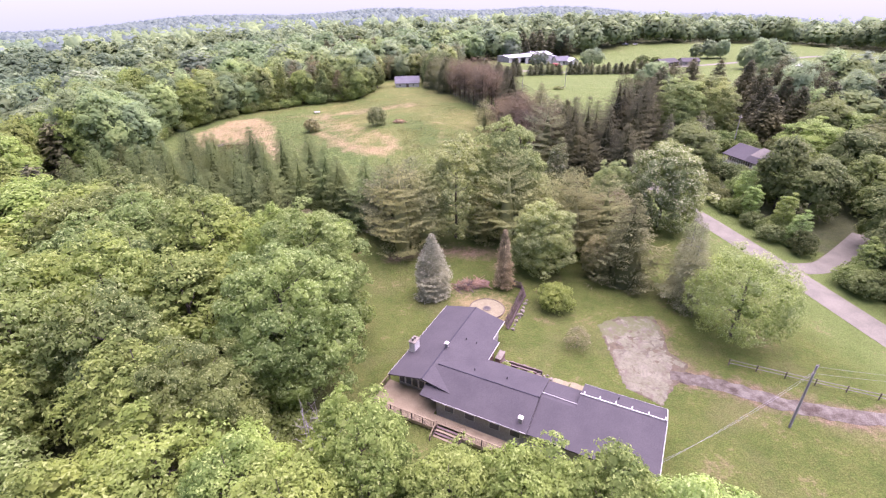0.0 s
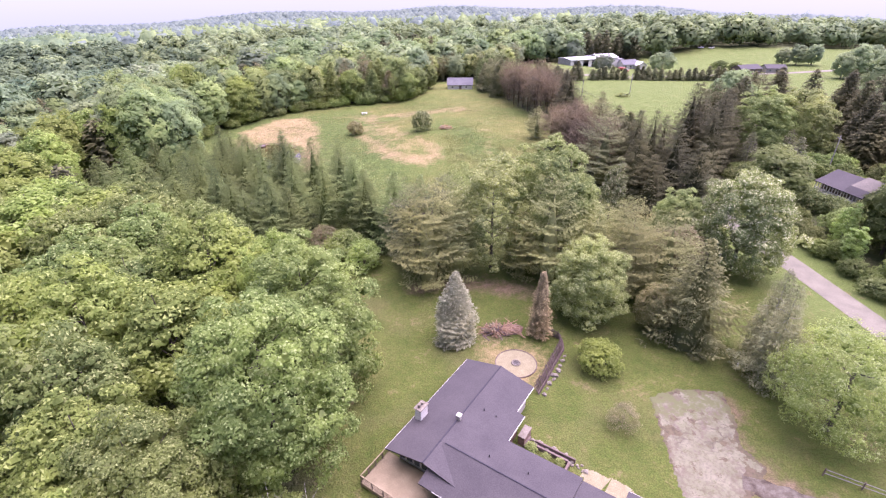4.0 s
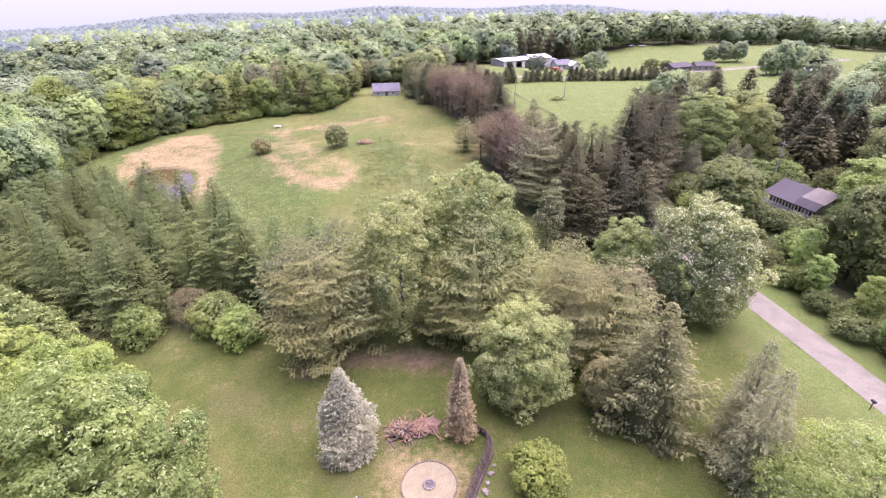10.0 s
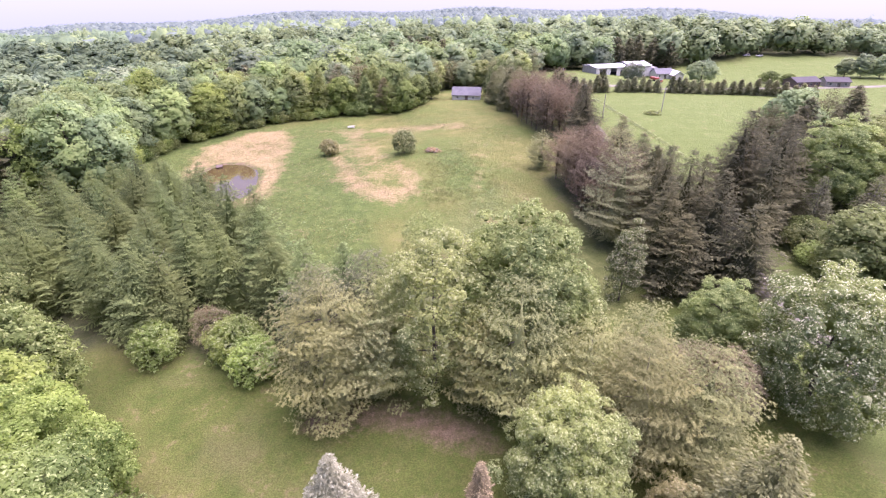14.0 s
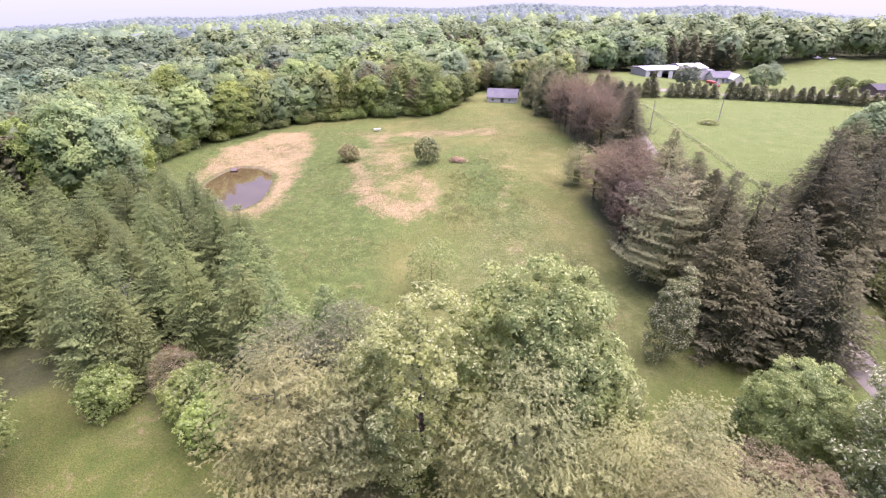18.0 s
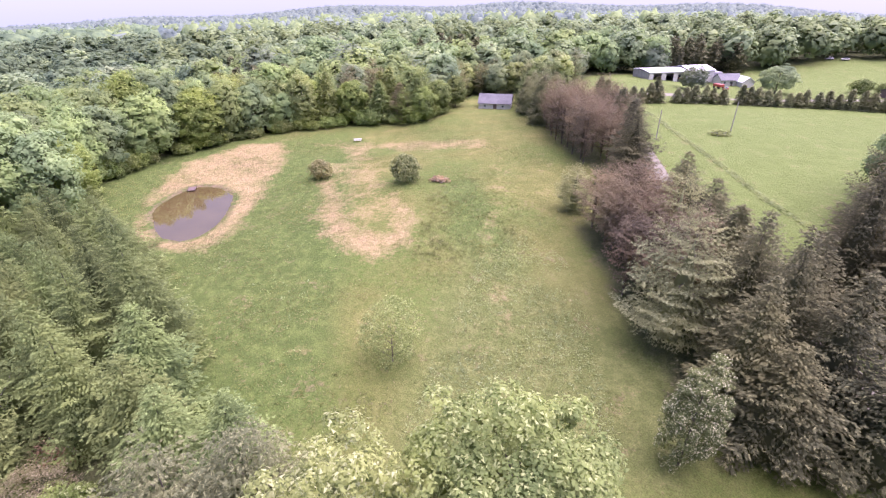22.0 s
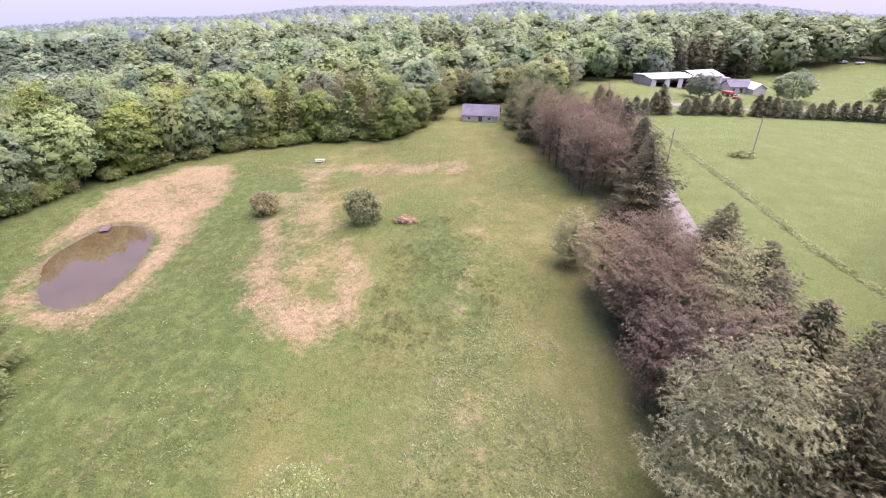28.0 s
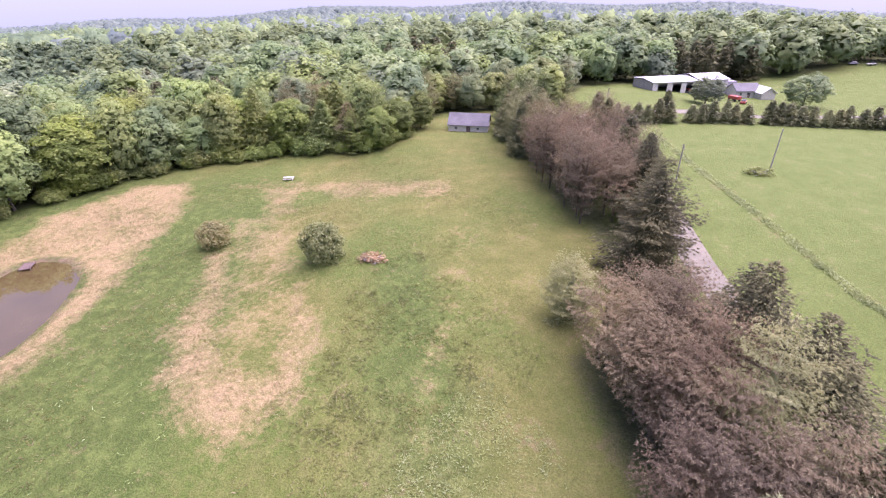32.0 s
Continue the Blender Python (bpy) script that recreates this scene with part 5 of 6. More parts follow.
def woodland(x, y, shapes, leaves, lo, hi, seed, words):
    """One sheet of woods, its trees joined."""
    r = np.random.default_rng(seed)
    z = height(x, y)
    vs, fs, ns, at = [], [], [], 0
    shapes = [rounded(s, 0.7) for s in shapes]
    for a, b, c in zip(x, y, z):
        v, f, n = shapes[r.integers(len(shapes))]
        t, s, w = r.uniform(0, 6.3), r.uniform(lo, hi), r.uniform(0.85, 1.25)
        rot = np.array([[math.cos(t), -math.sin(t), 0], [math.sin(t), math.cos(t), 0], [0, 0, 1]])
        vs.append((v @ rot.T) * np.array([s * w, s * w, s]) + (a, b, c))
        ns.append(n @ rot.T)
        fs.append(f + at)
        at += len(v)
    return tagged(new("woodland", mesh_of("woodland", np.concatenate(vs), np.concatenate(fs), leaves, True, np.concatenate(ns))), words, "woods", kind="stuff")


def ahead(x, y, wedge=60, x0=14, y0=-10):
    return np.abs(np.degrees(np.arctan2(x - x0, y - y0))) < wedge


x, y = scatter(-330, 330, 20, 420, 11.6, 11)
d = np.hypot(x - 14, y - 60)
keep = free(x, y, 2) & (d < 330) & (ahead(x, y, 60) & (d < 175) | ahead(x, y, 55))
keep &= ~((x > 28) & (x < 74) & (y > 86) & (y < 270)) & ~((x > 28) & (x < 64) & (y > 185) & (y < 280))
keep &= poly_gap([(-5, 106), (-56, 152), (-88, 128), (-45, 78)], x, y) > 0
keep &= ~((x > -64) & (x < 32) & (y < 102)) & ~((x > 74) & (x < 152) & (y < 130))
x, y = x[keep], y[keep]
ok = unshaded(x, y, 0.8)
x, y = x[ok], y[ok]
fir = np.sin(x * 0.05 + 2) * np.sin(y * 0.04) + rng.uniform(-0.5, 0.5, len(x)) > 0.58
tone = rng.integers(0, 10, len(x))
for leaves, lo, hi, words in ((HAZED_MAPLE, 0, 4, "dense green broadleaf woods"), (HAZED_OAK, 4, 7, "bright green broadleaf woods"), (HAZED_WOODS, 7, 9, "green broadleaf woods paled as by haze"), (HAZED_SILVER, 9, 10, "silvery broadleaf trees in the woods")):
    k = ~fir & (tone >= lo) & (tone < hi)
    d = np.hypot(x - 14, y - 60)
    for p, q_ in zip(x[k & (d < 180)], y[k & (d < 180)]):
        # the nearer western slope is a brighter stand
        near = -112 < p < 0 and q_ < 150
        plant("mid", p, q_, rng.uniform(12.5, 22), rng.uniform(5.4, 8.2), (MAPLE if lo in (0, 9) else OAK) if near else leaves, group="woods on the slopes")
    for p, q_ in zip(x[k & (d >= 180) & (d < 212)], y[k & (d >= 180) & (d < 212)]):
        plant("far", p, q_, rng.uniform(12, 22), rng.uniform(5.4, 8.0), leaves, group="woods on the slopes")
    # the valley to the west gets a bluer leaf colour that stands for haze
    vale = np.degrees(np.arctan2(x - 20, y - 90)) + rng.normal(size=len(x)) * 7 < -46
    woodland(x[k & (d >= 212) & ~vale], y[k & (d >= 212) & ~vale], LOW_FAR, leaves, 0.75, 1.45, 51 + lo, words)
    woodland(x[k & (d >= 212) & vale], y[k & (d >= 212) & vale], LOW_FAR, HAZED_VALE, 0.75, 1.45, 151 + lo, "green woods down the valley, blued as by haze")
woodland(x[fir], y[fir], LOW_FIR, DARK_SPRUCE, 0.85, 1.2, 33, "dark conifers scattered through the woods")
x, y = scatter(-1100, 1100, 60, 1000, 13.5, 12)
d = np.hypot(x - 14, y - 60)
keep = ahead(x, y, 53) & (d >= 330) & (d < 900) & free(x, y, 3)
# far clearings
for cx, cy, rx, ry in ((330, 520, 60, 25), (240, 470, 45, 18), (-330, 560, 40, 20), (420, 430, 60, 30)):
    keep &= ((x - cx) / rx) ** 2 + ((y - cy) / ry) ** 2 > 1
x, y = x[keep], y[keep]
k = rng.uniform(size=len(x)) < 0.55
d = np.hypot(x - 14, y - 60)
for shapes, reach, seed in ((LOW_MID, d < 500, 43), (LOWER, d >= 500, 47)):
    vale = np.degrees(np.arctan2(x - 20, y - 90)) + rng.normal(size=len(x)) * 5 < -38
    woodland(x[reach & vale], y[reach & vale], shapes, HAZED_VALE, 0.7, 1.45, seed + 2, "green woods beyond the valley, blued as by haze")
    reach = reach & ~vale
    woodland(x[k & reach], y[k & reach], shapes, HAZED_WOODS if seed == 43 else HAZED_MAPLE, 0.7, 1.45, seed, "far green woods on rolling land")
    woodland(x[~k & reach], y[~k & reach], shapes, HAZED_MAPLE if seed == 43 else HAZED_HILLS, 0.7, 1.45, seed + 1, "far darker green woods on rolling land")
x, y = scatter(-2300, 2300, 300, 2300, 19, 13)
d = np.hypot(x - 14, y - 60)
keep = ahead(x, y, 53) & (d >= 890) & (d < 2100)
# the hills' haze is only in their bluish leaf colour
woodland(x[keep], y[keep], LUMPS, HAZED_HILLS, 0.9, 1.6, 49, "hazy wooded hills on the horizon")
# ---- the house ----
def gable(parent, x0, x1, y0, y1, low, ridge, mid, along, roof, over=0.0, thick=0.16, names="roof"):
    """Two roof planes. along: the axis ('x' or 'y') of the ridge; mid: its place on the other axis."""
    if along == "y":
        left = [(x0 - over, y0, low), (mid, y0, ridge), (mid, y1, ridge), (x0 - over, y1, low)]
        right = [(mid, y0, ridge), (x1 + over, y0, low), (x1 + over, y1, low), (mid, y1, ridge)]
        cap = ((mid, y0, ridge + 0.02), (mid, y1, ridge + 0.02))
    else:
        left = [(x0, y0 - over, low), (x1, y0 - over, low), (x1, mid, ridge), (x0, mid, ridge)]
        right = [(x0, mid, ridge), (x1, mid, ridge), (x1, y1 + over, low), (x0, y1 + over, low)]
        cap = ((x0, mid, ridge + 0.02), (x1, mid, ridge + 0.02))
    part(names, slab(left, thick), roof, parent)
    part(names, slab(right, thick), roof, parent)
    return cap


def window(parent, x, y, z, wide, tall, turn, frame_material=None):
    """A window on a wall: frame, sill and pane. It faces along -y before its turn."""
    w = new("window")
    w.parent = parent
    w.matrix_local = pose(x, y, z, 0, 0, turn)
    part("window_frame", box(-wide / 2, -0.05, 0, wide / 2, 0.04, tall), frame_material or WHITE, w)
    part("pane", box(-wide / 2 + 0.07, -0.065, 0.07, wide / 2 - 0.07, -0.05, tall - 0.07), GLASS, w)
    return w


HOUSE_AT = pose(-0.5, 45.6, 0, 0, 0, -35.4)
house = new("house")
house.matrix_world = HOUSE_AT
tagged(house, "long low house with dark violet-grey shingle roofs", "house")
part("wall", box(0.5, 1.2, -0.6, 8.4, 15.6, 2.85), SIDING, house)
part("wall", box(8.4, 7.0, -0.6, 9.4, 11.2, 2.8), BRICK, house, "brick wall beside the entry")
part("wall", box(6.9, -0.9, -0.6, 18, 7.0, 2.85), SIDING, house)
part("wall", box(18, -0.9, -0.6, 22.2, 6.6, 2.7), SIDING, house)
part("wall", box(22.2, -0.9, -0.6, 30.6, 8.2, 2.8), SIDING, house)
for y0, y1, edge in ((-0.15, 11.55, 10.0), (11.55, 16.2, 9.0)):
    gable(house, -0.2, edge, y0, y1, 2.9, 4.05, 4.6, "y", ROOF)
gable(house, 5.0, 18.0, -1.5, 7.65, 2.9, 4.06, 3.0, "x", ROOF)
gable(house, 18.0, 22.0, -1.4, 7.5, 2.75, 3.7, 3.6, "x", ROOF)
gable(house, 22.0, 31.1, -1.5, 8.75, 2.8, 4.0, 5.6, "x", ROOF)
part("ridge_cap", rod((4.6, -0.15, 4.05), (4.6, 16.2, 4.05), 0.08, sides=6), ROOF_CAP, house)
part("ridge_cap", rod((5.2, 3.0, 4.06), (18, 3.0, 4.06), 0.08, sides=6), ROOF_CAP, house)
for p, q_ in (((-0.22, -0.15, 2.86), (-0.22, 16.2, 2.86)), ((9.02, 11.55, 2.86), (9.02, 16.2, 2.86)), ((10.02, 7.6, 2.86), (10.02, 11.55, 2.86)),
              ((18.0, 4.3, 3.72), (22.0, 4.3, 3.62)), ((6.6, -1.52, 2.86), (18, -1.52, 2.86)), ((22, 8.77, 2.76), (31.1, 8.77, 2.76)),
              ((31.12, -1.5, 2.78), (31.12, 5.6, 3.98)), ((31.12, 5.6, 3.98), (31.12, 8.75, 2.78))):
    part("trim", rod(p, q_, 0.05, sides=4), WHITE, house, "white roof edge")
part("parapet", box(22.0, 5.54, 3.9, 31.1, 5.66, 4.1), WHITE, house, "white strip along the garage ridge")
for i in range(6):
    part("stub", box(22.35 + 1.7 * i, 5.52, 4.06, 22.47 + 1.7 * i, 5.95, 4.22), WHITE, house, "short white bracket on the garage roof")
for i in range(6):
    window(house, 1.0 + 0.95 * i, 1.15, 1.0, 0.85, 1.35, 0)
for x in (8.6, 11.2, 14.2, 16.6):
    window(house, x, -0.93, 1.15, 1.25, 0.95, 0)
for y in (4.0, 8.0, 12.5):
    window(house, 0.47, y, 0.9, 1.3, 1.2, -90)
for x in (11.8, 14.6):
    window(house, x, 7.03, 0.9, 1.3, 1.2, 180)
door = part("door", box(9.43, 8.6, -0.1, 9.5, 9.6, 2.0), TIMBER, house, "dark timber entry door")
for x in (23.6, 27.4):
    garage = part("garage_door", box(x, 8.2, -0.4, x + 2.6, 8.27, 1.9), WHITE, house, "white garage door")
    for k in range(3):
        part("panel", box(x + 0.1, 8.27, -0.2 + 0.55 * k, x + 2.5, 8.3, 0.25 + 0.55 * k), WHITE, garage)
# chimney and vents on the roof
chimney = part("chimney", box(0.1, 4.6, 2.6, 0.95, 5.9, 4.5, 0.05), WHITE, house, "whitewashed masonry chimney")
part("cap", box(0.02, 4.5, 4.5, 1.03, 6.0, 4.64, 0.04), STONE, chimney)
part("flue", rod((0.5, 4.95, 4.62), (0.5, 4.95, 5.1), 0.17), STONE, chimney)
part("flue", rod((0.5, 5.5, 4.62), (0.5, 5.5, 4.95), 0.17), STONE, chimney)
for x, y, z in ((4.7, 6.4, 4.0), (17.0, -0.4, 3.1)):
    stack = part("vent_stack", box(x - 0.22, y - 0.22, z - 0.2, x + 0.22, y + 0.22, z + 0.62, 0.03), SIDING, house, "pale metal roof vent box")
    part("cap", box(x - 0.28, y - 0.28, z + 0.62, x + 0.28, y + 0.28, z + 0.72, 0.02), WHITE, stack)
for x, y, z in ((6.2, 9.2, 3.66), (7.6, 9.4, 3.3), (9.6, 4.2, 3.78), (13.6, 4.6, 3.68), (26, 7.3, 3.4)):
    part("vent_pipe", rod((x, y, z - 0.1), (x, y, z + 0.3), 0.06), DARK, house, "short black vent pipe")

# the deck in front
deck = new("deck")
deck.matrix_world = HOUSE_AT
tagged(deck, "raised tan wooden deck with stairs and a railing along the house", "deck")
for i in range(32):
    y = -3.3 + 0.138 * i
    part("board", box(-0.9, y, 0.62, 7.9 if y < -2.7 else 16.2 if y < -1.55 else 6.8, y + 0.128, 0.66), DECKING, deck)
    if y < -2.7:
        part("board", box(11.2, y, 0.62, 16.2, y + 0.128, 0.66), DECKING, deck)
for x0, x1 in ((-0.94, 7.9), (11.2, 16.24)):
    part("fascia", box(x0, -3.36, 0.2, x1, -3.3, 0.66), DECKING, deck)
    part("rail", box(x0, -3.33, 1.6, x1, -3.23, 1.66), DECKING, deck)
    for i in range(int((x1 - x0) / 0.16)):
        part("baluster", box(x0 + 0.14 + 0.16 * i, -3.3, 0.66, x0 + 0.17 + 0.16 * i, -3.27, 1.6), TIMBER, deck)
part("fascia", box(-0.96, -3.36, 0.2, -0.9, 1.1, 0.66), DECKING, deck)
part("rail", box(-0.95, -3.23, 1.6, -0.85, 1.1, 1.66), DECKING, deck)
for x, y in [(-0.88, -3.28 + 1.1 * i) for i in range(5)] + [(-0.88 + 1.45 * i, -3.28) for i in range(1, 7)] + [(11.25, -3.28), (13.7, -3.28), (16.15, -3.28)]:
    part("post", box(x - 0.05, y - 0.05, -0.5, x + 0.05, y + 0.05, 1.62), TIMBER, deck)
for i in range(28):
    part("baluster", box(-0.9, -3.1 + 0.15 * i, 0.66, -0.87, -3.07 + 0.15 * i, 1.6), TIMBER, deck)
for i in range(6):
    part("step", box(7.98, -3.02 - 0.3 * i, 0.45 - 0.17 * i, 11.12, -2.74 - 0.3 * i, 0.5 - 0.17 * i), DECKING if i % 2 else TIMBER, deck)
for x in (7.95, 11.15):
    part("stringer", slab([(x - 0.05, -2.7, 0.6), (x + 0.05, -2.7, 0.6), (x + 0.05, -4.6, -0.45), (x - 0.05, -4.6, -0.45)], 0.25), TIMBER, deck)
    part("handrail", rod((x, -2.75, 1.6), (x, -4.6, 0.6), 0.06), DECKING, deck)
    for i in range(9):
        part("baluster", box(x - 0.02, -2.9 - 0.2 * i, 0.5 - 0.11 * i, x + 0.02, -2.87 - 0.2 * i, 1.5 - 0.11 * i), TIMBER, deck)
    part("post", box(x - 0.05, -4.65, -0.6, x + 0.05, -4.55, 0.65), TIMBER, deck)

# the lower landing at the foot of the stairs
for i in range(18):
    y = -6.95 + 0.138 * i
    part("board", box(6.9, y, -0.5, 12.2, y + 0.128, -0.46), DECKING, deck)
part("fascia", box(6.86, -7.0, -0.75, 12.24, -6.95, -0.46), DECKING, deck)
part("fascia", box(6.86, -6.95, -0.75, 6.9, -4.47, -0.46), DECKING, deck)

# the entry garden's low walls
ob = new("retaining_wall")
ob.matrix_world = HOUSE_AT
tagged(ob, "low timber retaining wall along the entry garden", "wall")
for x0, y0, x1, y1 in ((11.0, 10.7, 15.6, 10.95), (11.6, 11.3, 16.2, 11.5), (15.6, 9.6, 15.85, 10.7), (10.75, 10.0, 11.0, 11.6)):
    for k in range(5):
        part("sleeper", box(x0, y0, -0.75 + 0.22 * k, x1, y1, -0.54 + 0.22 * k, 0.02), TIMBER, ob)
pillar = new("brick_pier")
pillar.matrix_world = HOUSE_AT
tagged(pillar, "low brown brick pier at the end of the garden wall", "pier")
part("pier", box(10.0, 10.2, -0.7, 10.75, 12.0, 1.1, 0.04), BRICK, pillar)
part("cap", box(9.95, 10.15, 1.1, 10.8, 12.05, 1.2, 0.02), STONE, pillar)
for i in range(26):
    p = HOUSE_AT @ Vector((11.2 + 0.26 * i + rng.uniform(-0.1, 0.1), 11.75 + rng.uniform(-0.5, 0.35) - 0.02 * i, 0))
    r = rng.uniform(0.12, 0.3)
    me = bpy.data.meshes.new("stone")
    bm = pebble(r, r * rng.uniform(0.7, 1), r * 0.7, i)
    bm.to_mesh(me)
    bm.free()
    me.materials.append(STONE)
    ob = new("stone", me)
    ob.matrix_world = pose(p.x, p.y, z_at(p.x, p.y) + r * 0.3, 0, 0, i * 40)
    tagged(ob, "pale fieldstone edging the entry garden", "stone", group="garden edging stones")
for x, y, s in ((11.6, 10.1, 0.9), (13.4, 10.0, 0.7), (14.9, 10.2, 0.7)):
    p = HOUSE_AT @ Vector((x, y, 0))
    plant("bush", p.x, p.y, 1.3 * s, 0.8 * s, label="small clipped shrub in the entry garden")
# gravel walk in front of the garage
c = [HOUSE_AT @ Vector(p) for p in ((17.0, 8.0, 0), (22, 8.9, 0), (31, 8.9, 0), (31.6, 10.2, 0), (24, 11.2, 0), (20.5, 11.9, 0), (17.2, 11.3, 0))]
v, f = flat_patch([(p.x, p.y) for p in c], 0.03, 0.16)
tagged(new("gravel_walk", mesh_of("gravel_walk", v, f, GRAVEL, True)), "tan gravel walk in front of the garage", "path", kind="structure")

# ---- the fire pit and its surroundings ----
def ring_mesh(r0, r1, z0, z1, sides=48):
    a = np.linspace(0, 2 * np.pi, sides, endpoint=False)
    c, s = np.cos(a), np.sin(a)
    v = np.concatenate([np.c_[c * r0, s * r0, np.full(sides, z0)], np.c_[c * r0, s * r0, np.full(sides, z1)],
                        np.c_[c * r1, s * r1, np.full(sides, z1)], np.c_[c * r1, s * r1, np.full(sides, z0)]])
    i = np.arange(sides)
    j = (i + 1) % sides
    return v, np.concatenate([np.stack([i + k * sides, j + k * sides, j + ((k + 1) % 4) * sides, i + ((k + 1) % 4) * sides], 1) for k in range(4)])


pit = thing("fire_pit", 15.5, 61.1, z_at(15.5, 61.1), label="round gravel fire pit circle with a stone ring", category="fire pit")
bed = part("gravel_bed", mesh_of("gravel_bed", np.concatenate([[(0, 0, 0.07)], [(2.75 * math.cos(i * 0.1309), 2.7 * math.sin(i * 0.1309), 0.06) for i in range(48)]]),
                                 np.array([(0, 1 + i, 1 + (i + 1) % 48) for i in range(48)]), GRAVEL), None, pit)
part("edging", mesh_of("edging", *ring_mesh(2.72, 2.82, -0.2, 0.13), TIMBER), None, pit, "dark timber edging ring")
part("ashes", mesh_of("ashes", np.concatenate([[(0, 0, 0.12)], [(0.5 * math.cos(i * 0.3927), 0.5 * math.sin(i * 0.3927), 0.085) for i in range(16)]]),
                      np.array([(0, 1 + i, 1 + (i + 1) % 16) for i in range(16)]), ASH), None, pit)
stone_mesh = pebble(0.16, 0.12, 0.1, 4)
me = bpy.data.meshes.new("stone")
stone_mesh.to_mesh(me)
stone_mesh.free()
me.materials.append(STONE)
for i in range(13):
    s = part("stone", me, None, pit)
    s.matrix_local = pose(0.55 * math.cos(i * 0.483), 0.55 * math.sin(i * 0.483), 0.13, 0, 0, math.degrees(i * 0.483) + 90)
for i in range(5):
    part("charred_log", rod((0.35 * math.cos(i * 1.3), 0.35 * math.sin(i * 1.3), 0.1), (-0.1 * math.cos(i * 1.3), 0.15, 0.3), 0.05), ASH, pit)

pile = thing("firewood_heap", 13.6, 67.9, label="heap of reddish split firewood and sticks", category="firewood")
log_meshes = []
for k in range(4):
    bm = rod((-0.45 - 0.15 * k, 0, 0), (0.45 + 0.15 * k, 0, 0), 0.1 - 0.012 * k, sides=7)
    me = bpy.data.meshes.new("log")
    bm.to_mesh(me)
    bm.free()
    me.materials.append((SPLIT_WOOD, DECKING, TIMBER, SPLIT_WOOD)[k])
    log_meshes.append(me)
for i in range(190):
    r = abs(rng.normal()) * 0.8
    t = rng.uniform(0, 6.28)
    o = part("log", log_meshes[rng.integers(4)], None, pile)
    o.matrix_local = pose(-0.3 + 1.2 * r * math.cos(t), 0.9 * r * math.sin(t), max(0.06, 1.15 * math.exp(-r * r * 0.8) * rng.uniform(0.3, 1)), rng.uniform(-30, 30), rng.uniform(-40, 40), rng.uniform(0, 180))
for i in range(40):
    o = part("stick", log_meshes[3], None, pile)
    o.matrix_local = pose(2.0 + rng.normal() * 0.7, 0.3 + rng.normal() * 0.7, rng.uniform(0.3, 0.6), 0, rng.uniform(-20, 20), rng.uniform(0, 180))
bm = pebble(1.7, 1.2, 0.55, 77, 0.5)
dirt = part("earth_heap", bm, EARTH)
dirt.location = (16.0, 68.4, z_at(16.0, 68.4) + 0.05)
tagged(dirt, "low heap of reddish earth beside the firewood", "earth heap")

FENCE = [(21.5, 67.0), (23.1, 65.4), (22.8, 63.6), (20.6, 60.2), (18.8, 57.2), (17.5, 55.2)]
fence = thing("picket_fence", 0, 0, 0, label="dark weathered stick fence leaning over beside the fire pit", category="fence")
for (ax, ay), (bx, by) in zip(FENCE, FENCE[1:]):
    n = max(2, round(math.hypot(bx - ax, by - ay) / 0.13))
    for i in range(n):
        s = i / n
        x, y = ax + (bx - ax) * s, ay + (by - ay) * s
        z = z_at(x, y)
        part("picket", rod((x, y, z - 0.2), (x - 0.75 + rng.normal() * 0.06, y + 0.35 + rng.normal() * 0.06, z + rng.uniform(1.3, 1.7)), 0.055, 0.04, 5), TIMBER, fence)
    for h in (0.4, 1.2):
        part("rail", rod((ax - h * 0.5, ay + h * 0.23, z_at(ax, ay) + h), (bx - h * 0.5, by + h * 0.23, z_at(bx, by) + h), 0.04, sides=5), TIMBER, fence)
for i, (x, y, r) in enumerate(((21.9, 61.4, 0.42), (21.3, 60.4, 0.36), (20.9, 59.5, 0.5), (20.2, 58.6, 0.55), (19.9, 57.9, 0.35), (19.2, 57.2, 0.5), (18.1, 55.3, 0.42), (22.4, 62.3, 0.3), (18.7, 56.3, 0.3))):
    bm = pebble(r * 0.85, r * 0.6, r * 0.5, i + 40, 0.6)
    me = bpy.data.meshes.new("boulder")
    bm.to_mesh(me)
    bm.free()
    me.materials.append(STONE)
    ob = new("boulder", me)
    ob.matrix_world = pose(x, y, z_at(x, y) + r * 0.3, 0, 0, i * 53)
    tagged(ob, "pale boulder in a row beside the stick fence", "boulder", group="boulders along the fence")

v, f = strip(RIVER[:3], 2.2, 0.3, 6.0)
tagged(new("road", mesh_of("road", v, f, ROAD, True)), "pale distant road glimpsed between the valley's trees", "road", kind="structure")

# ---- poles, wires and fences ----
def utility_pole(x, y, tall, turn, words, wooden, lean=0.0):
    ob = thing("utility_pole", x, y, turn=turn, label=words, category="utility pole")
    ob.rotation_euler.y = radians(lean)
    part("post", rod((0, 0, -0.5), (0, 0, tall), 0.15, 0.1), wooden, ob)
    part("crossarm", box(-1.1, -0.06, tall - 0.75, 1.1, 0.06, tall - 0.62), wooden, ob)
    for e in (-1, -0.45, 0.45, 1):
        part("insulator", rod((e, 0, tall - 0.62), (e, 0, tall - 0.45), 0.05), STONE, ob)
    for e in (-1, 1):
        part("brace", rod((e * 0.6, 0, tall - 0.7), (0, 0, tall - 1.3), 0.025, sides=5), GREY_WOOD, ob)
    return ob


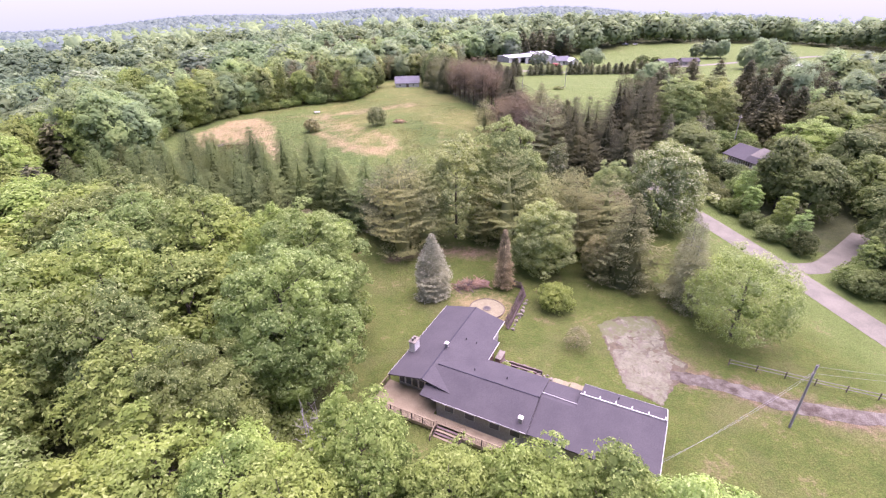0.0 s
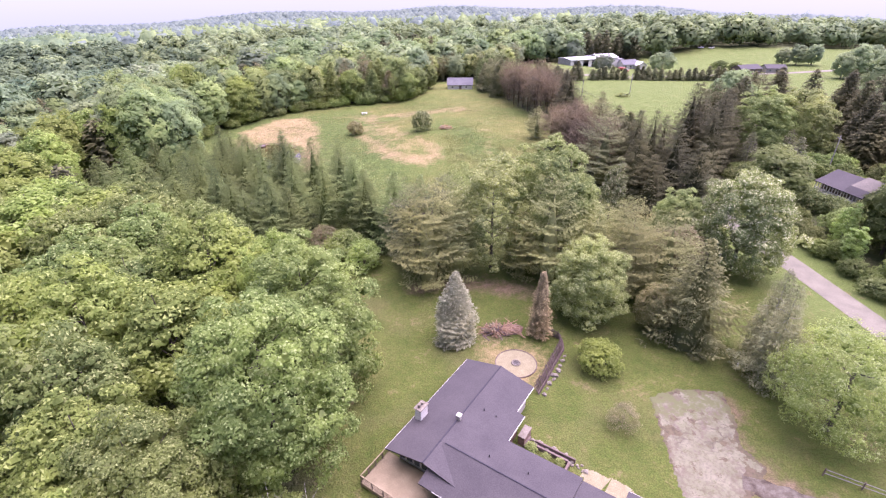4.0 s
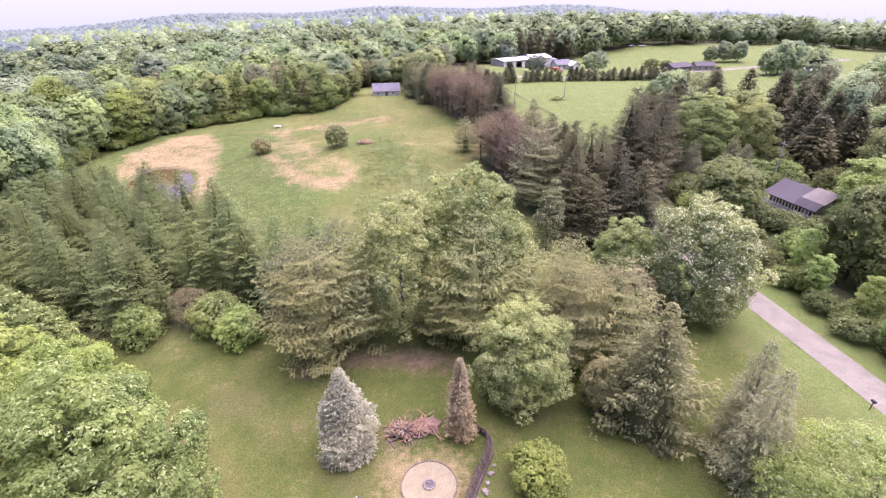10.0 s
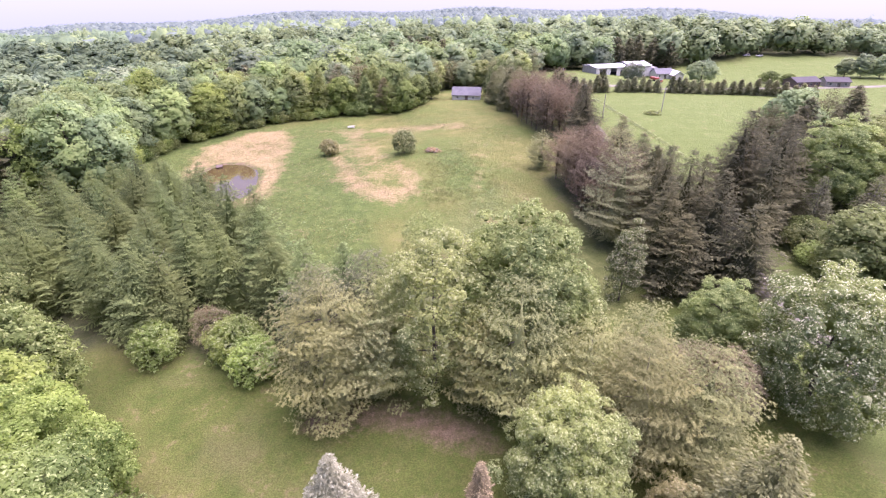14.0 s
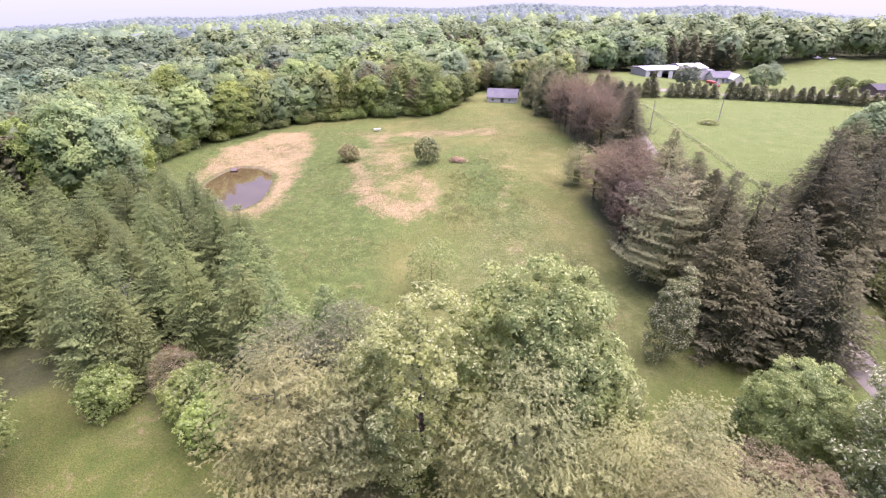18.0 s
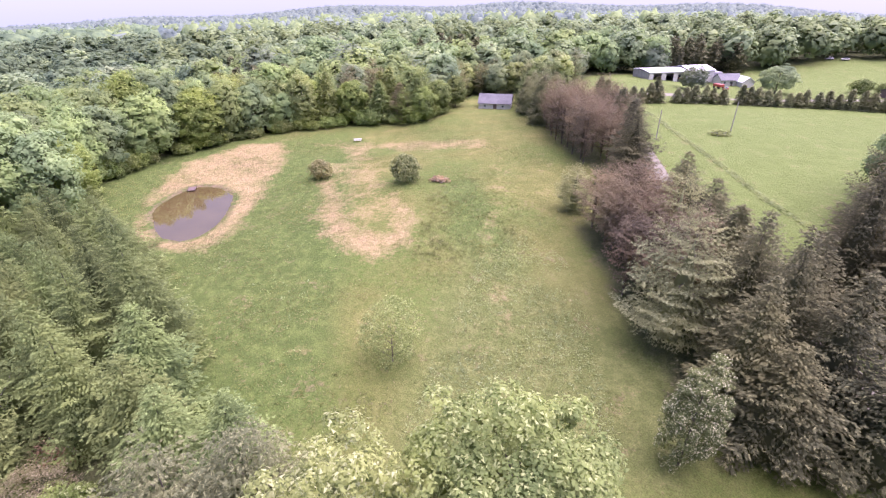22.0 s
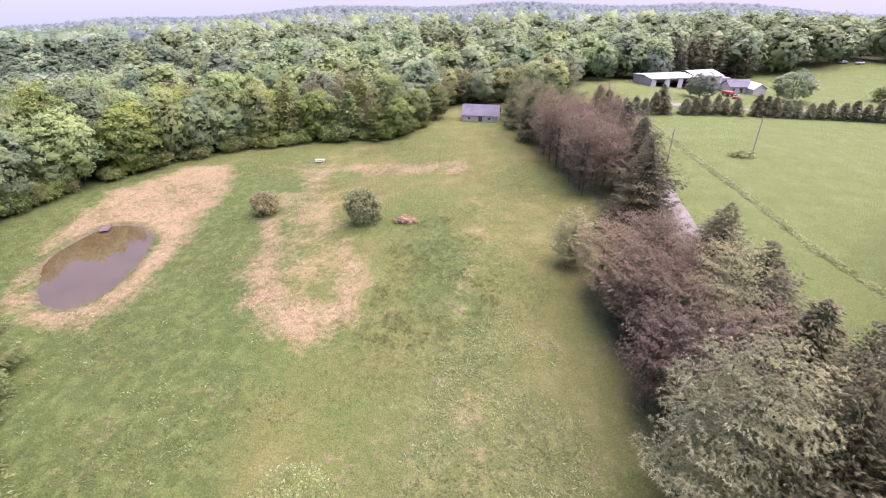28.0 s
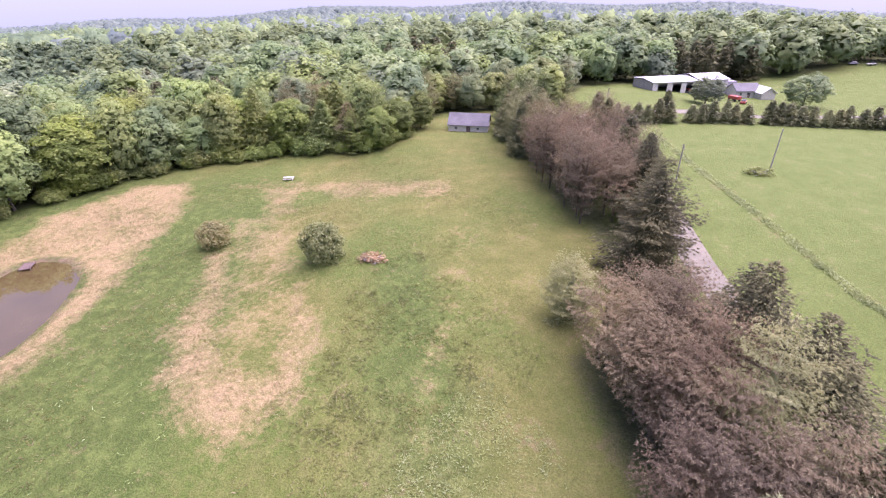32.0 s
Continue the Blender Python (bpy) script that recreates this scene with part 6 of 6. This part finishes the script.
POLES = ((44.5, 32.7, 9.2, 30), (105.5, 125.5, 10.5, 80), (65.8, 208.8, 8.2, 80), (89.5, 219.5, 8.6, 60), (63.4, 272.4, 9, 80))
for x, y, tall, turn in POLES:
    utility_pole(x, y, tall, turn, "weathered wooden utility pole with a crossarm", GREY_WOOD if y < 100 else DEAD_WOOD)


def cable(p, q_, sag, words="thin overhead cable between poles"):
    bm = bmesh.new()
    p, q_ = Vector(p), Vector(q_)
    n, rings = 14, []
    d = (q_ - p).normalized()
    s = d.cross(Vector((0, 0, 1))).normalized() * 0.012
    for i in range(n + 1):
        t = i / n
        c = p.lerp(q_, t) - Vector((0, 0, sag * 4 * t * (1 - t)))
        rings.append([bm.verts.new(c + s), bm.verts.new(c + Vector((0, 0, 0.012))), bm.verts.new(c - s), bm.verts.new(c - Vector((0, 0, 0.012)))])
    for r0, r1 in zip(rings, rings[1:]):
        for k in range(4):
            bm.faces.new((r0[k], r0[(k + 1) % 4], r1[(k + 1) % 4], r1[k]))
    ob = part("cable", bm, WIRE)
    tagged(ob, words, "cable")


corner = HOUSE_AT @ Vector((30.8, 0.5, 2.9))
cable((44.5, 32.7, 8.0), corner, 0.5, "thin overhead cable from pole to house")
cable((44.5, 32.7, 7.6), HOUSE_AT @ Vector((30.8, 1.0, 2.75)), 0.9, "thin overhead cable from pole to house")
for e in (-0.8, 0.8):
    cable((44.5 + e * 0.8, 32.7 + e * 0.5, 8.1), (72 + e, 24, 8.6), 0.6)
rails = thing("split_rail_fence", 0, 0, 0, label="old split-rail fence along the driveway", category="fence")
posts = [(44.6 + 2.7 * i, 43.3 - 1.76 * i) for i in range(7)]
for (x, y), nxt in zip(posts, posts[1:] + [None]):
    z = z_at(x, y)
    part("post", rod((x, y, z - 0.3), (x, y, z + 1.1), 0.08, 0.07, 6), TIMBER, rails)
    if nxt:
        for h in (0.45, 0.9):
            part("rail", rod((x, y, z + h + rng.uniform(-0.06, 0.06)), (nxt[0], nxt[1], z_at(*nxt) + h), 0.05, 0.045, 6), GREY_WOOD, rails)
mail = thing("mailbox", 67.2, 62.8, label="dark mailbox on a post beside the road", category="mailbox")
part("post", box(-0.05, -0.05, -0.3, 0.05, 0.05, 1.05), TIMBER, mail)
part("box", box(-0.15, -0.28, 1.05, 0.15, 0.28, 1.36, 0.05), DARK, mail)
marker = thing("marker_post", 45.2, 59.8, label="short white marker post in the lawn", category="post")
part("post", rod((0, 0, -0.2), (0, 0, 0.55), 0.13, 0.12), WHITE, marker)

# ---- the barn beside the meadow ----
barn = thing("barn", 13.4, 258.2, 3.1, -5.5, label="small white barn with a mauve-grey shingle roof", category="barn")
part("wall", box(0, 0, -0.6, 12.2, 0.2, 2.2), WHITE, barn)
part("wall", box(0, 6.8, -0.6, 12.2, 7.0, 2.2), WHITE, barn)
for x in (0.0, 12.0):
    bm = bmesh.new()
    pts = [(x, 0.2, -0.6), (x, 6.8, -0.6), (x, 6.8, 2.2), (x, 3.5, 4.9), (x, 0.2, 2.2)]
    a_ = [bm.verts.new(p) for p in pts]
    b_ = [bm.verts.new((p[0] + 0.2, p[1], p[2])) for p in pts]
    bm.faces.new(a_), bm.faces.new(b_[::-1])
    for k in range(5):
        bm.faces.new((a_[k], b_[k], b_[(k + 1) % 5], a_[(k + 1) % 5]))
    bmesh.ops.recalc_face_normals(bm, faces=bm.faces[:])
    part("gable_wall", bm, WHITE, barn)
gable(barn, -0.35, 12.55, -0.45, 7.45, 2.05, 5.1, 3.5, "x", GREY_ROOF)
door = part("barn_door", box(5.6, -0.06, -0.3, 6.9, -0.01, 1.75), TIMBER, barn, "dark plank door")
part("hinge", box(5.6, -0.09, 1.3, 6.2, -0.06, 1.38), DARK, door)
for x in (2.4, 9.2):
    window(barn, x, -0.02, 0.7, 0.9, 0.8, 0)

# ---- the pond's raft, the table, heaps of brush ----
raft = thing("pond_dock", -53.2, 174.2, -0.75, 25, label="small grey wooden dock at the pond's edge", category="dock")
for i in range(9):
    part("plank", box(-0.9 + 0.2 * i, -1.3, 0.28, -0.72 + 0.2 * i, 1.3, 0.33), TIMBER, raft)
for x in (-0.85, 0.85):
    for y in (-1.2, 1.2):
        part("post", rod((x, y, -1.0), (x, y, 0.75), 0.06), TIMBER, raft)
part("beam", box(-0.9, -1.2, 0.16, 0.9, -1.08, 0.28), TIMBER, raft)
part("beam", box(-0.9, 1.08, 0.16, 0.9, 1.2, 0.28), TIMBER, raft)
table = thing("picnic_table", -23.7, 220.2, turn=15, label="white-painted picnic table in long grass", category="picnic table")
for i in range(4):
    part("top_board", box(-1.3, -0.4 + 0.2 * i, 0.72, 1.3, -0.21 + 0.2 * i, 0.77), WHITE, table)
for y in (-0.85, 0.6):
    part("bench", box(-1.3, y, 0.42, 1.3, y + 0.27, 0.47), WHITE, table)
for x in (-0.9, 0.9):
    part("leg", rod((x, -0.7, 0), (x, -0.15, 0.72), 0.05, sides=4), WHITE, table)
    part("leg", rod((x, 0.7, 0), (x, 0.15, 0.72), 0.05, sides=4), WHITE, table)
    part("crossbar", box(x - 0.03, -0.85, 0.36, x + 0.03, 0.85, 0.42), WHITE, table)


def brush_heap(x, y, wide, words, leaves, sticks):
    heap = thing("brush_heap", x, y, label=words, category="brush heap")
    c = part("leaves", mesh_of("leaves", *round_crown(int(x * 3) % 97 + 300, 1.5, wide, 22, 700, 0.34, -0.3), leaves), None, heap)
    c.scale = (1, 0.6, 0.7)
    for i in range(sticks):
        t = rng.uniform(0, 6.28)
        part("branch", rod((rng.normal() * wide * 0.3, rng.normal() * wide * 0.2, 0.2), (wide * 0.8 * math.cos(t), wide * 0.5 * math.sin(t), rng.uniform(0.3, 1.3)), 0.05, 0.02, 5), DEAD_WOOD, heap)


brush_heap(84.6, 214.6, 3.4, "heap of cut brush in the pasture", SHRUB, 9)
brush_heap(9.6, 173.2, 2.3, "low heap of reddish brush in the meadow", RED_BRUSH, 22)
brush_heap(-19.5, 98.5, 3.2, "heap of reddish fallen branches under spruces", RED_BRUSH, 16)

# ---- the white hall and the farmhouse ----
hall = thing("machine_hall", 88.5, 311.5, 5.8, 17, label="long white machine hall with open bays", category="hall")
part("back_wall", box(0, 13.8, -1.5, 33, 14, 3.9), WHITE, hall)
# this end wall's shade is put into its colour: grey, not white
part("side_wall", box(-0.1, 0, -1.5, 0.1, 14, 3.9), GREY_METAL, hall, "end wall with its shade given as grey")
part("side_wall", box(32.9, 0, -1.5, 33.1, 14, 3.9), WHITE, hall)
for x0, x1 in ((0, 2.2), (6.2, 8.6), (12.4, 14.6), (18.4, 33)):
    part("front_wall", box(x0, -0.1, -1.5, x1, 0.1, 3.9), WHITE, hall)
part("lintel", box(0, -0.14, 3.2, 20, 0.1, 3.95), WHITE, hall)
part("floor", box(0.1, 0, -1.5, 32.9, 13.8, -0.35), DARK, hall, "near-black floor inside the open bays")
gable(hall, -0.3, 20, -0.5, 14.5, 3.9, 4.7, 7, "x", METAL_ROOF)
gable(hall, 20, 33.4, -0.6, 14.6, 4.1, 5.6, 7, "x", METAL_ROOF)
part("lean_to", box(33.3, 2, -1.5, 39, 12, 2.6), GREY_METAL, hall, "grey lean-to shed")
tractor = thing("tractor", 104.3, 319.0, z_at(104.3, 319), 20, label="red tractor parked inside an open bay", category="tractor")
part("body", box(-0.6, -1.7, 0.8, 0.6, 1.2, 1.6, 0.1), RED_PAINT, tractor)
part("cab", box(-0.7, 0.2, 1.6, 0.7, 1.5, 2.6, 0.08), GLASS, tractor)
for x in (-0.85, 0.85):
    for y, r in ((0.9, 0.8), (-1.3, 0.5)):
        wheel = part("wheel", rod((x - 0.2, y, r), (x + 0.2, y, r), r, sides=18), RUBBER, tractor)
        part("rim", rod((x - 0.22, y, r), (x + 0.22, y, r), r * 0.5, sides=14), WHITE, wheel)
wagon = thing("farm_wagon", 118.5, 308.5, turn=25, label="red farm wagon parked beside the farmhouse", category="wagon")
part("bed", box(-1.1, -2.2, 0.8, 1.1, 2.2, 1.9, 0.05), RED_PAINT, wagon)
for x in (-1.1, 1.1):
    for y in (-1.4, 1.4):
        part("wheel", rod((x - 0.12, y, 0.45), (x + 0.12, y, 0.45), 0.45, sides=14), RUBBER, wagon)


def cottage(x, y, turn, long_, deep, eave, ridge, wall, roof, words, windows, porch=None):
    ob = thing("house", x, y, turn=turn, label=words, category="house")
    for x0, y0, x1, y1 in ((0, 0, long_, 0.2), (0, deep - 0.2, long_, deep)):
        part("wall", box(x0, y0, -0.8, x1, y1, eave), wall, ob)
    for gx_ in (0.0, long_ - 0.2):
        bm = bmesh.new()
        pts = [(gx_, 0.2, -0.8), (gx_, deep - 0.2, -0.8), (gx_, deep - 0.2, eave), (gx_, deep / 2, ridge - 0.12), (gx_, 0.2, eave)]
        a_ = [bm.verts.new(p) for p in pts]
        b_ = [bm.verts.new((p[0] + 0.2, p[1], p[2])) for p in pts]
        bm.faces.new(a_), bm.faces.new(b_[::-1])
        for k in range(5):
            bm.faces.new((a_[k], b_[k], b_[(k + 1) % 5], a_[(k + 1) % 5]))
        bmesh.ops.recalc_face_normals(bm, faces=bm.faces[:])
        part("gable_wall", bm, wall, ob)
    gable(ob, -0.4, long_ + 0.4, -0.5, deep + 0.5, eave - 0.1, ridge, deep / 2, "x", roof)
    for i in range(windows):
        window(ob, long_ * (i + 0.6) / (windows + 0.2), -0.02, eave * 0.35, 1.0, eave * 0.42, 0)
    part("door", box(long_ * 0.5, -0.05, -0.2, long_ * 0.5 + 0.95, 0, 1.9), TIMBER, ob)
    if porch:
        top = 2.45
        part("porch_floor", box(0.1, -porch, 0.1, long_ - 0.1, 0, 0.25), GREY_WOOD, ob)
        part("porch_skirt", box(0.1, -porch + 0.15, -0.9, long_ - 0.1, -porch + 0.2, 0.1), DARK, ob)
        for i in range(round(long_ / 0.8) + 1):
            px = 0.15 + (long_ - 0.4) * i / round(long_ / 0.8)
            part("porch_post", box(px, -porch, -0.9, px + 0.13, -porch + 0.13, top), WHITE, ob)
        for i in range(round(long_ / 0.27)):
            part("baluster", box(0.2 + 0.27 * i, -porch + 0.03, 0.3, 0.27 + 0.27 * i, -porch + 0.1, 1.1), WHITE, ob)
        for z in (0.25, 1.1):
            part("porch_rail", box(0.1, -porch + 0.005, z, long_ - 0.1, -porch + 0.125, z + 0.1), WHITE, ob)
        part("porch_roof", slab([(-0.3, -porch - 0.08, top + 0.02), (long_ + 0.3, -porch - 0.08, top + 0.02), (long_ + 0.3, -0.52, eave - 0.02), (-0.3, -0.52, eave - 0.02)], 0.12), ROOF, ob)
    return ob


cottage(121.5, 314.5, 10, 9.5, 7, 2.6, 5.0, WHITE, GREY_ROOF, "white farmhouse with a steep grey gable", 3)
cottage(135.0, 312.5, 100, 7.0, 5.5, 2.4, 4.4, WHITE, METAL_ROOF, "white farmhouse wing with a pale roof", 1)
cottage(97.6, 116.6, -82, 7.0, 6.4, 3.2, 4.8, TIMBER, ROOF, "neighbouring house with a dark roof and white-posted porch", 4, 2.2)
cottage(98.7, 109.5, -82, 4.2, 6.8, 3.7, 5.2, SIDING, TAN_ROOF, "tan wing of the neighbouring house with a white-posted porch", 1, 2.2)
cottage(176, 284, 12, 13, 8, 2.6, 4.4, TIMBER, ROOF, "low grey ranch house far across the pasture", 4)
cottage(191, 286, -12, 10, 8, 2.6, 4.2, SIDING, ROOF, "low tan ranch house far across the pasture", 3)
cottage(232, 258, -40, 12, 5, 2.4, 3.6, WHITE, METAL_ROOF, "long white shed far across the pasture", 2)
cottage(246, 268, -20, 5, 4, 2.4, 3.8, WHITE, GREY_ROOF, "small white shed far across the pasture", 1)


def far_car(x, y, turn, paint, words):
    ob = thing("car", x, y, turn=turn, label=words, category="car")
    part("body", box(-2.2, -0.9, 0.35, 2.2, 0.9, 0.95, 0.12), paint, ob)
    part("cabin", box(-1.1, -0.78, 0.95, 1.2, 0.78, 1.5, 0.18), GLASS, ob)
    for a_ in (-1.4, 1.4):
        for b_ in (-0.85, 0.85):
            part("wheel", rod((a_, b_ - 0.1, 0.34), (a_, b_ + 0.1, 0.34), 0.34, sides=12), RUBBER, ob)


far_car(205, 372, 20, WHITE, "white car parked on the far pasture")
far_car(198, 374, 10, GREY_METAL, "grey car parked on the far pasture")
far_car(120, 304, 60, RED_PAINT, "red car parked beside the farmhouse")

# ---- grass, the last of the stuff ----
def tussocks(n, inside, leaves, tall, seed, words, blades=3, also=None, spread=0.25):
    """Tufts of blades scattered over a piece of ground."""
    r = np.random.default_rng(seed)
    xs, ys = [p[0] for p in inside], [p[1] for p in inside]
    x, y = r.uniform(min(xs), max(xs), n * 3), r.uniform(min(ys), max(ys), n * 3)
    ok = poly_gap(inside, x, y) < -0.5
    ok &= poly_gap(POND, x, y) > 0.8
    if also is not None:
        ok &= also(x, y, r)
    x, y = x[ok][:n], y[ok][:n]
    x, y = np.repeat(x, blades) + r.normal(size=len(x) * blades) * spread, np.repeat(y, blades) + r.normal(size=len(y) * blades) * spread
    size = tall * r.uniform(0.5, 1.5, len(x))
    at = np.c_[x, y, height(x, y) + size * 0.28]
    lean = r.normal(size=(len(x), 3)) * 0.8 + np.array([0, 0, 0.7])
    v, f = cards(at, spray(r, len(x)) + np.array([0, 0, 1.6]), lean, size, size * 0.28)
    tagged(new("grass_tufts", mesh_of("grass_tufts", v, f, leaves)), words, "grass", kind="stuff")


def clumped(scale, least):
    return lambda x, y, r: np.sin(x * scale + 1.3 * np.sin(y * scale * 0.8)) * np.sin(y * scale * 1.1 + 2) + r.uniform(-0.5, 0.5, len(x)) > least


NEAR_MEADOW = [(-62, 146), (-76, 176), (-60, 215), (-30, 236), (10, 240), (34, 200), (40, 165), (34, 150), (38, 125), (40, 108), (0, 103), (-20, 121), (-44, 142)]
tussocks(11000, NEAR_MEADOW, TUFT, 0.32, 61, "tufts of long meadow grass and weeds", 3, clumped(0.16, 0.1))
tussocks(1600, NEAR_MEADOW, STRAW, 0.3, 62, "pale dry grass tufts in the meadow", 3, clumped(0.21, 0.35))
RANK_GRASS = [(14, 104), (38, 104), (37, 125), (36, 142), (27, 152), (20, 140)]
tussocks(3600, RANK_GRASS, PALE_GRASS, 0.3, 68, "coarse pale seeding grass in the meadow", 3, clumped(0.23, -0.3))
WEEDS = [(9, 140), (27, 138), (27, 165), (14, 180), (8, 165)]
tussocks(240, WEEDS, TUFT, 0.4, 69, "leafy weed clumps in the meadow", 12, clumped(0.3, 0.0), 0.4)
tussocks(220, [(-44, 144), (-26, 122), (0, 106), (4, 128), (-8, 150), (-26, 176)], PALE_GRASS, 0.34, 75, "bleached grass stalks lying in the meadow", 4, clumped(0.35, 0.1), 0.5)
for k, poly in enumerate(SANDS):
    tussocks((1300, 500, 900)[k], poly, STRAW, 0.3, 70 + k, "dry straw-coloured grass in the meadow", 3)
DITCH = [(x - 0.9, y) for x, y in DITCH_LINE] + [(x + 1.7, y) for x, y in DITCH_LINE[::-1]]
tussocks(5200, DITCH, PALE_GRASS, 0.5, 67, "pale tall grass along the ditch", 4)
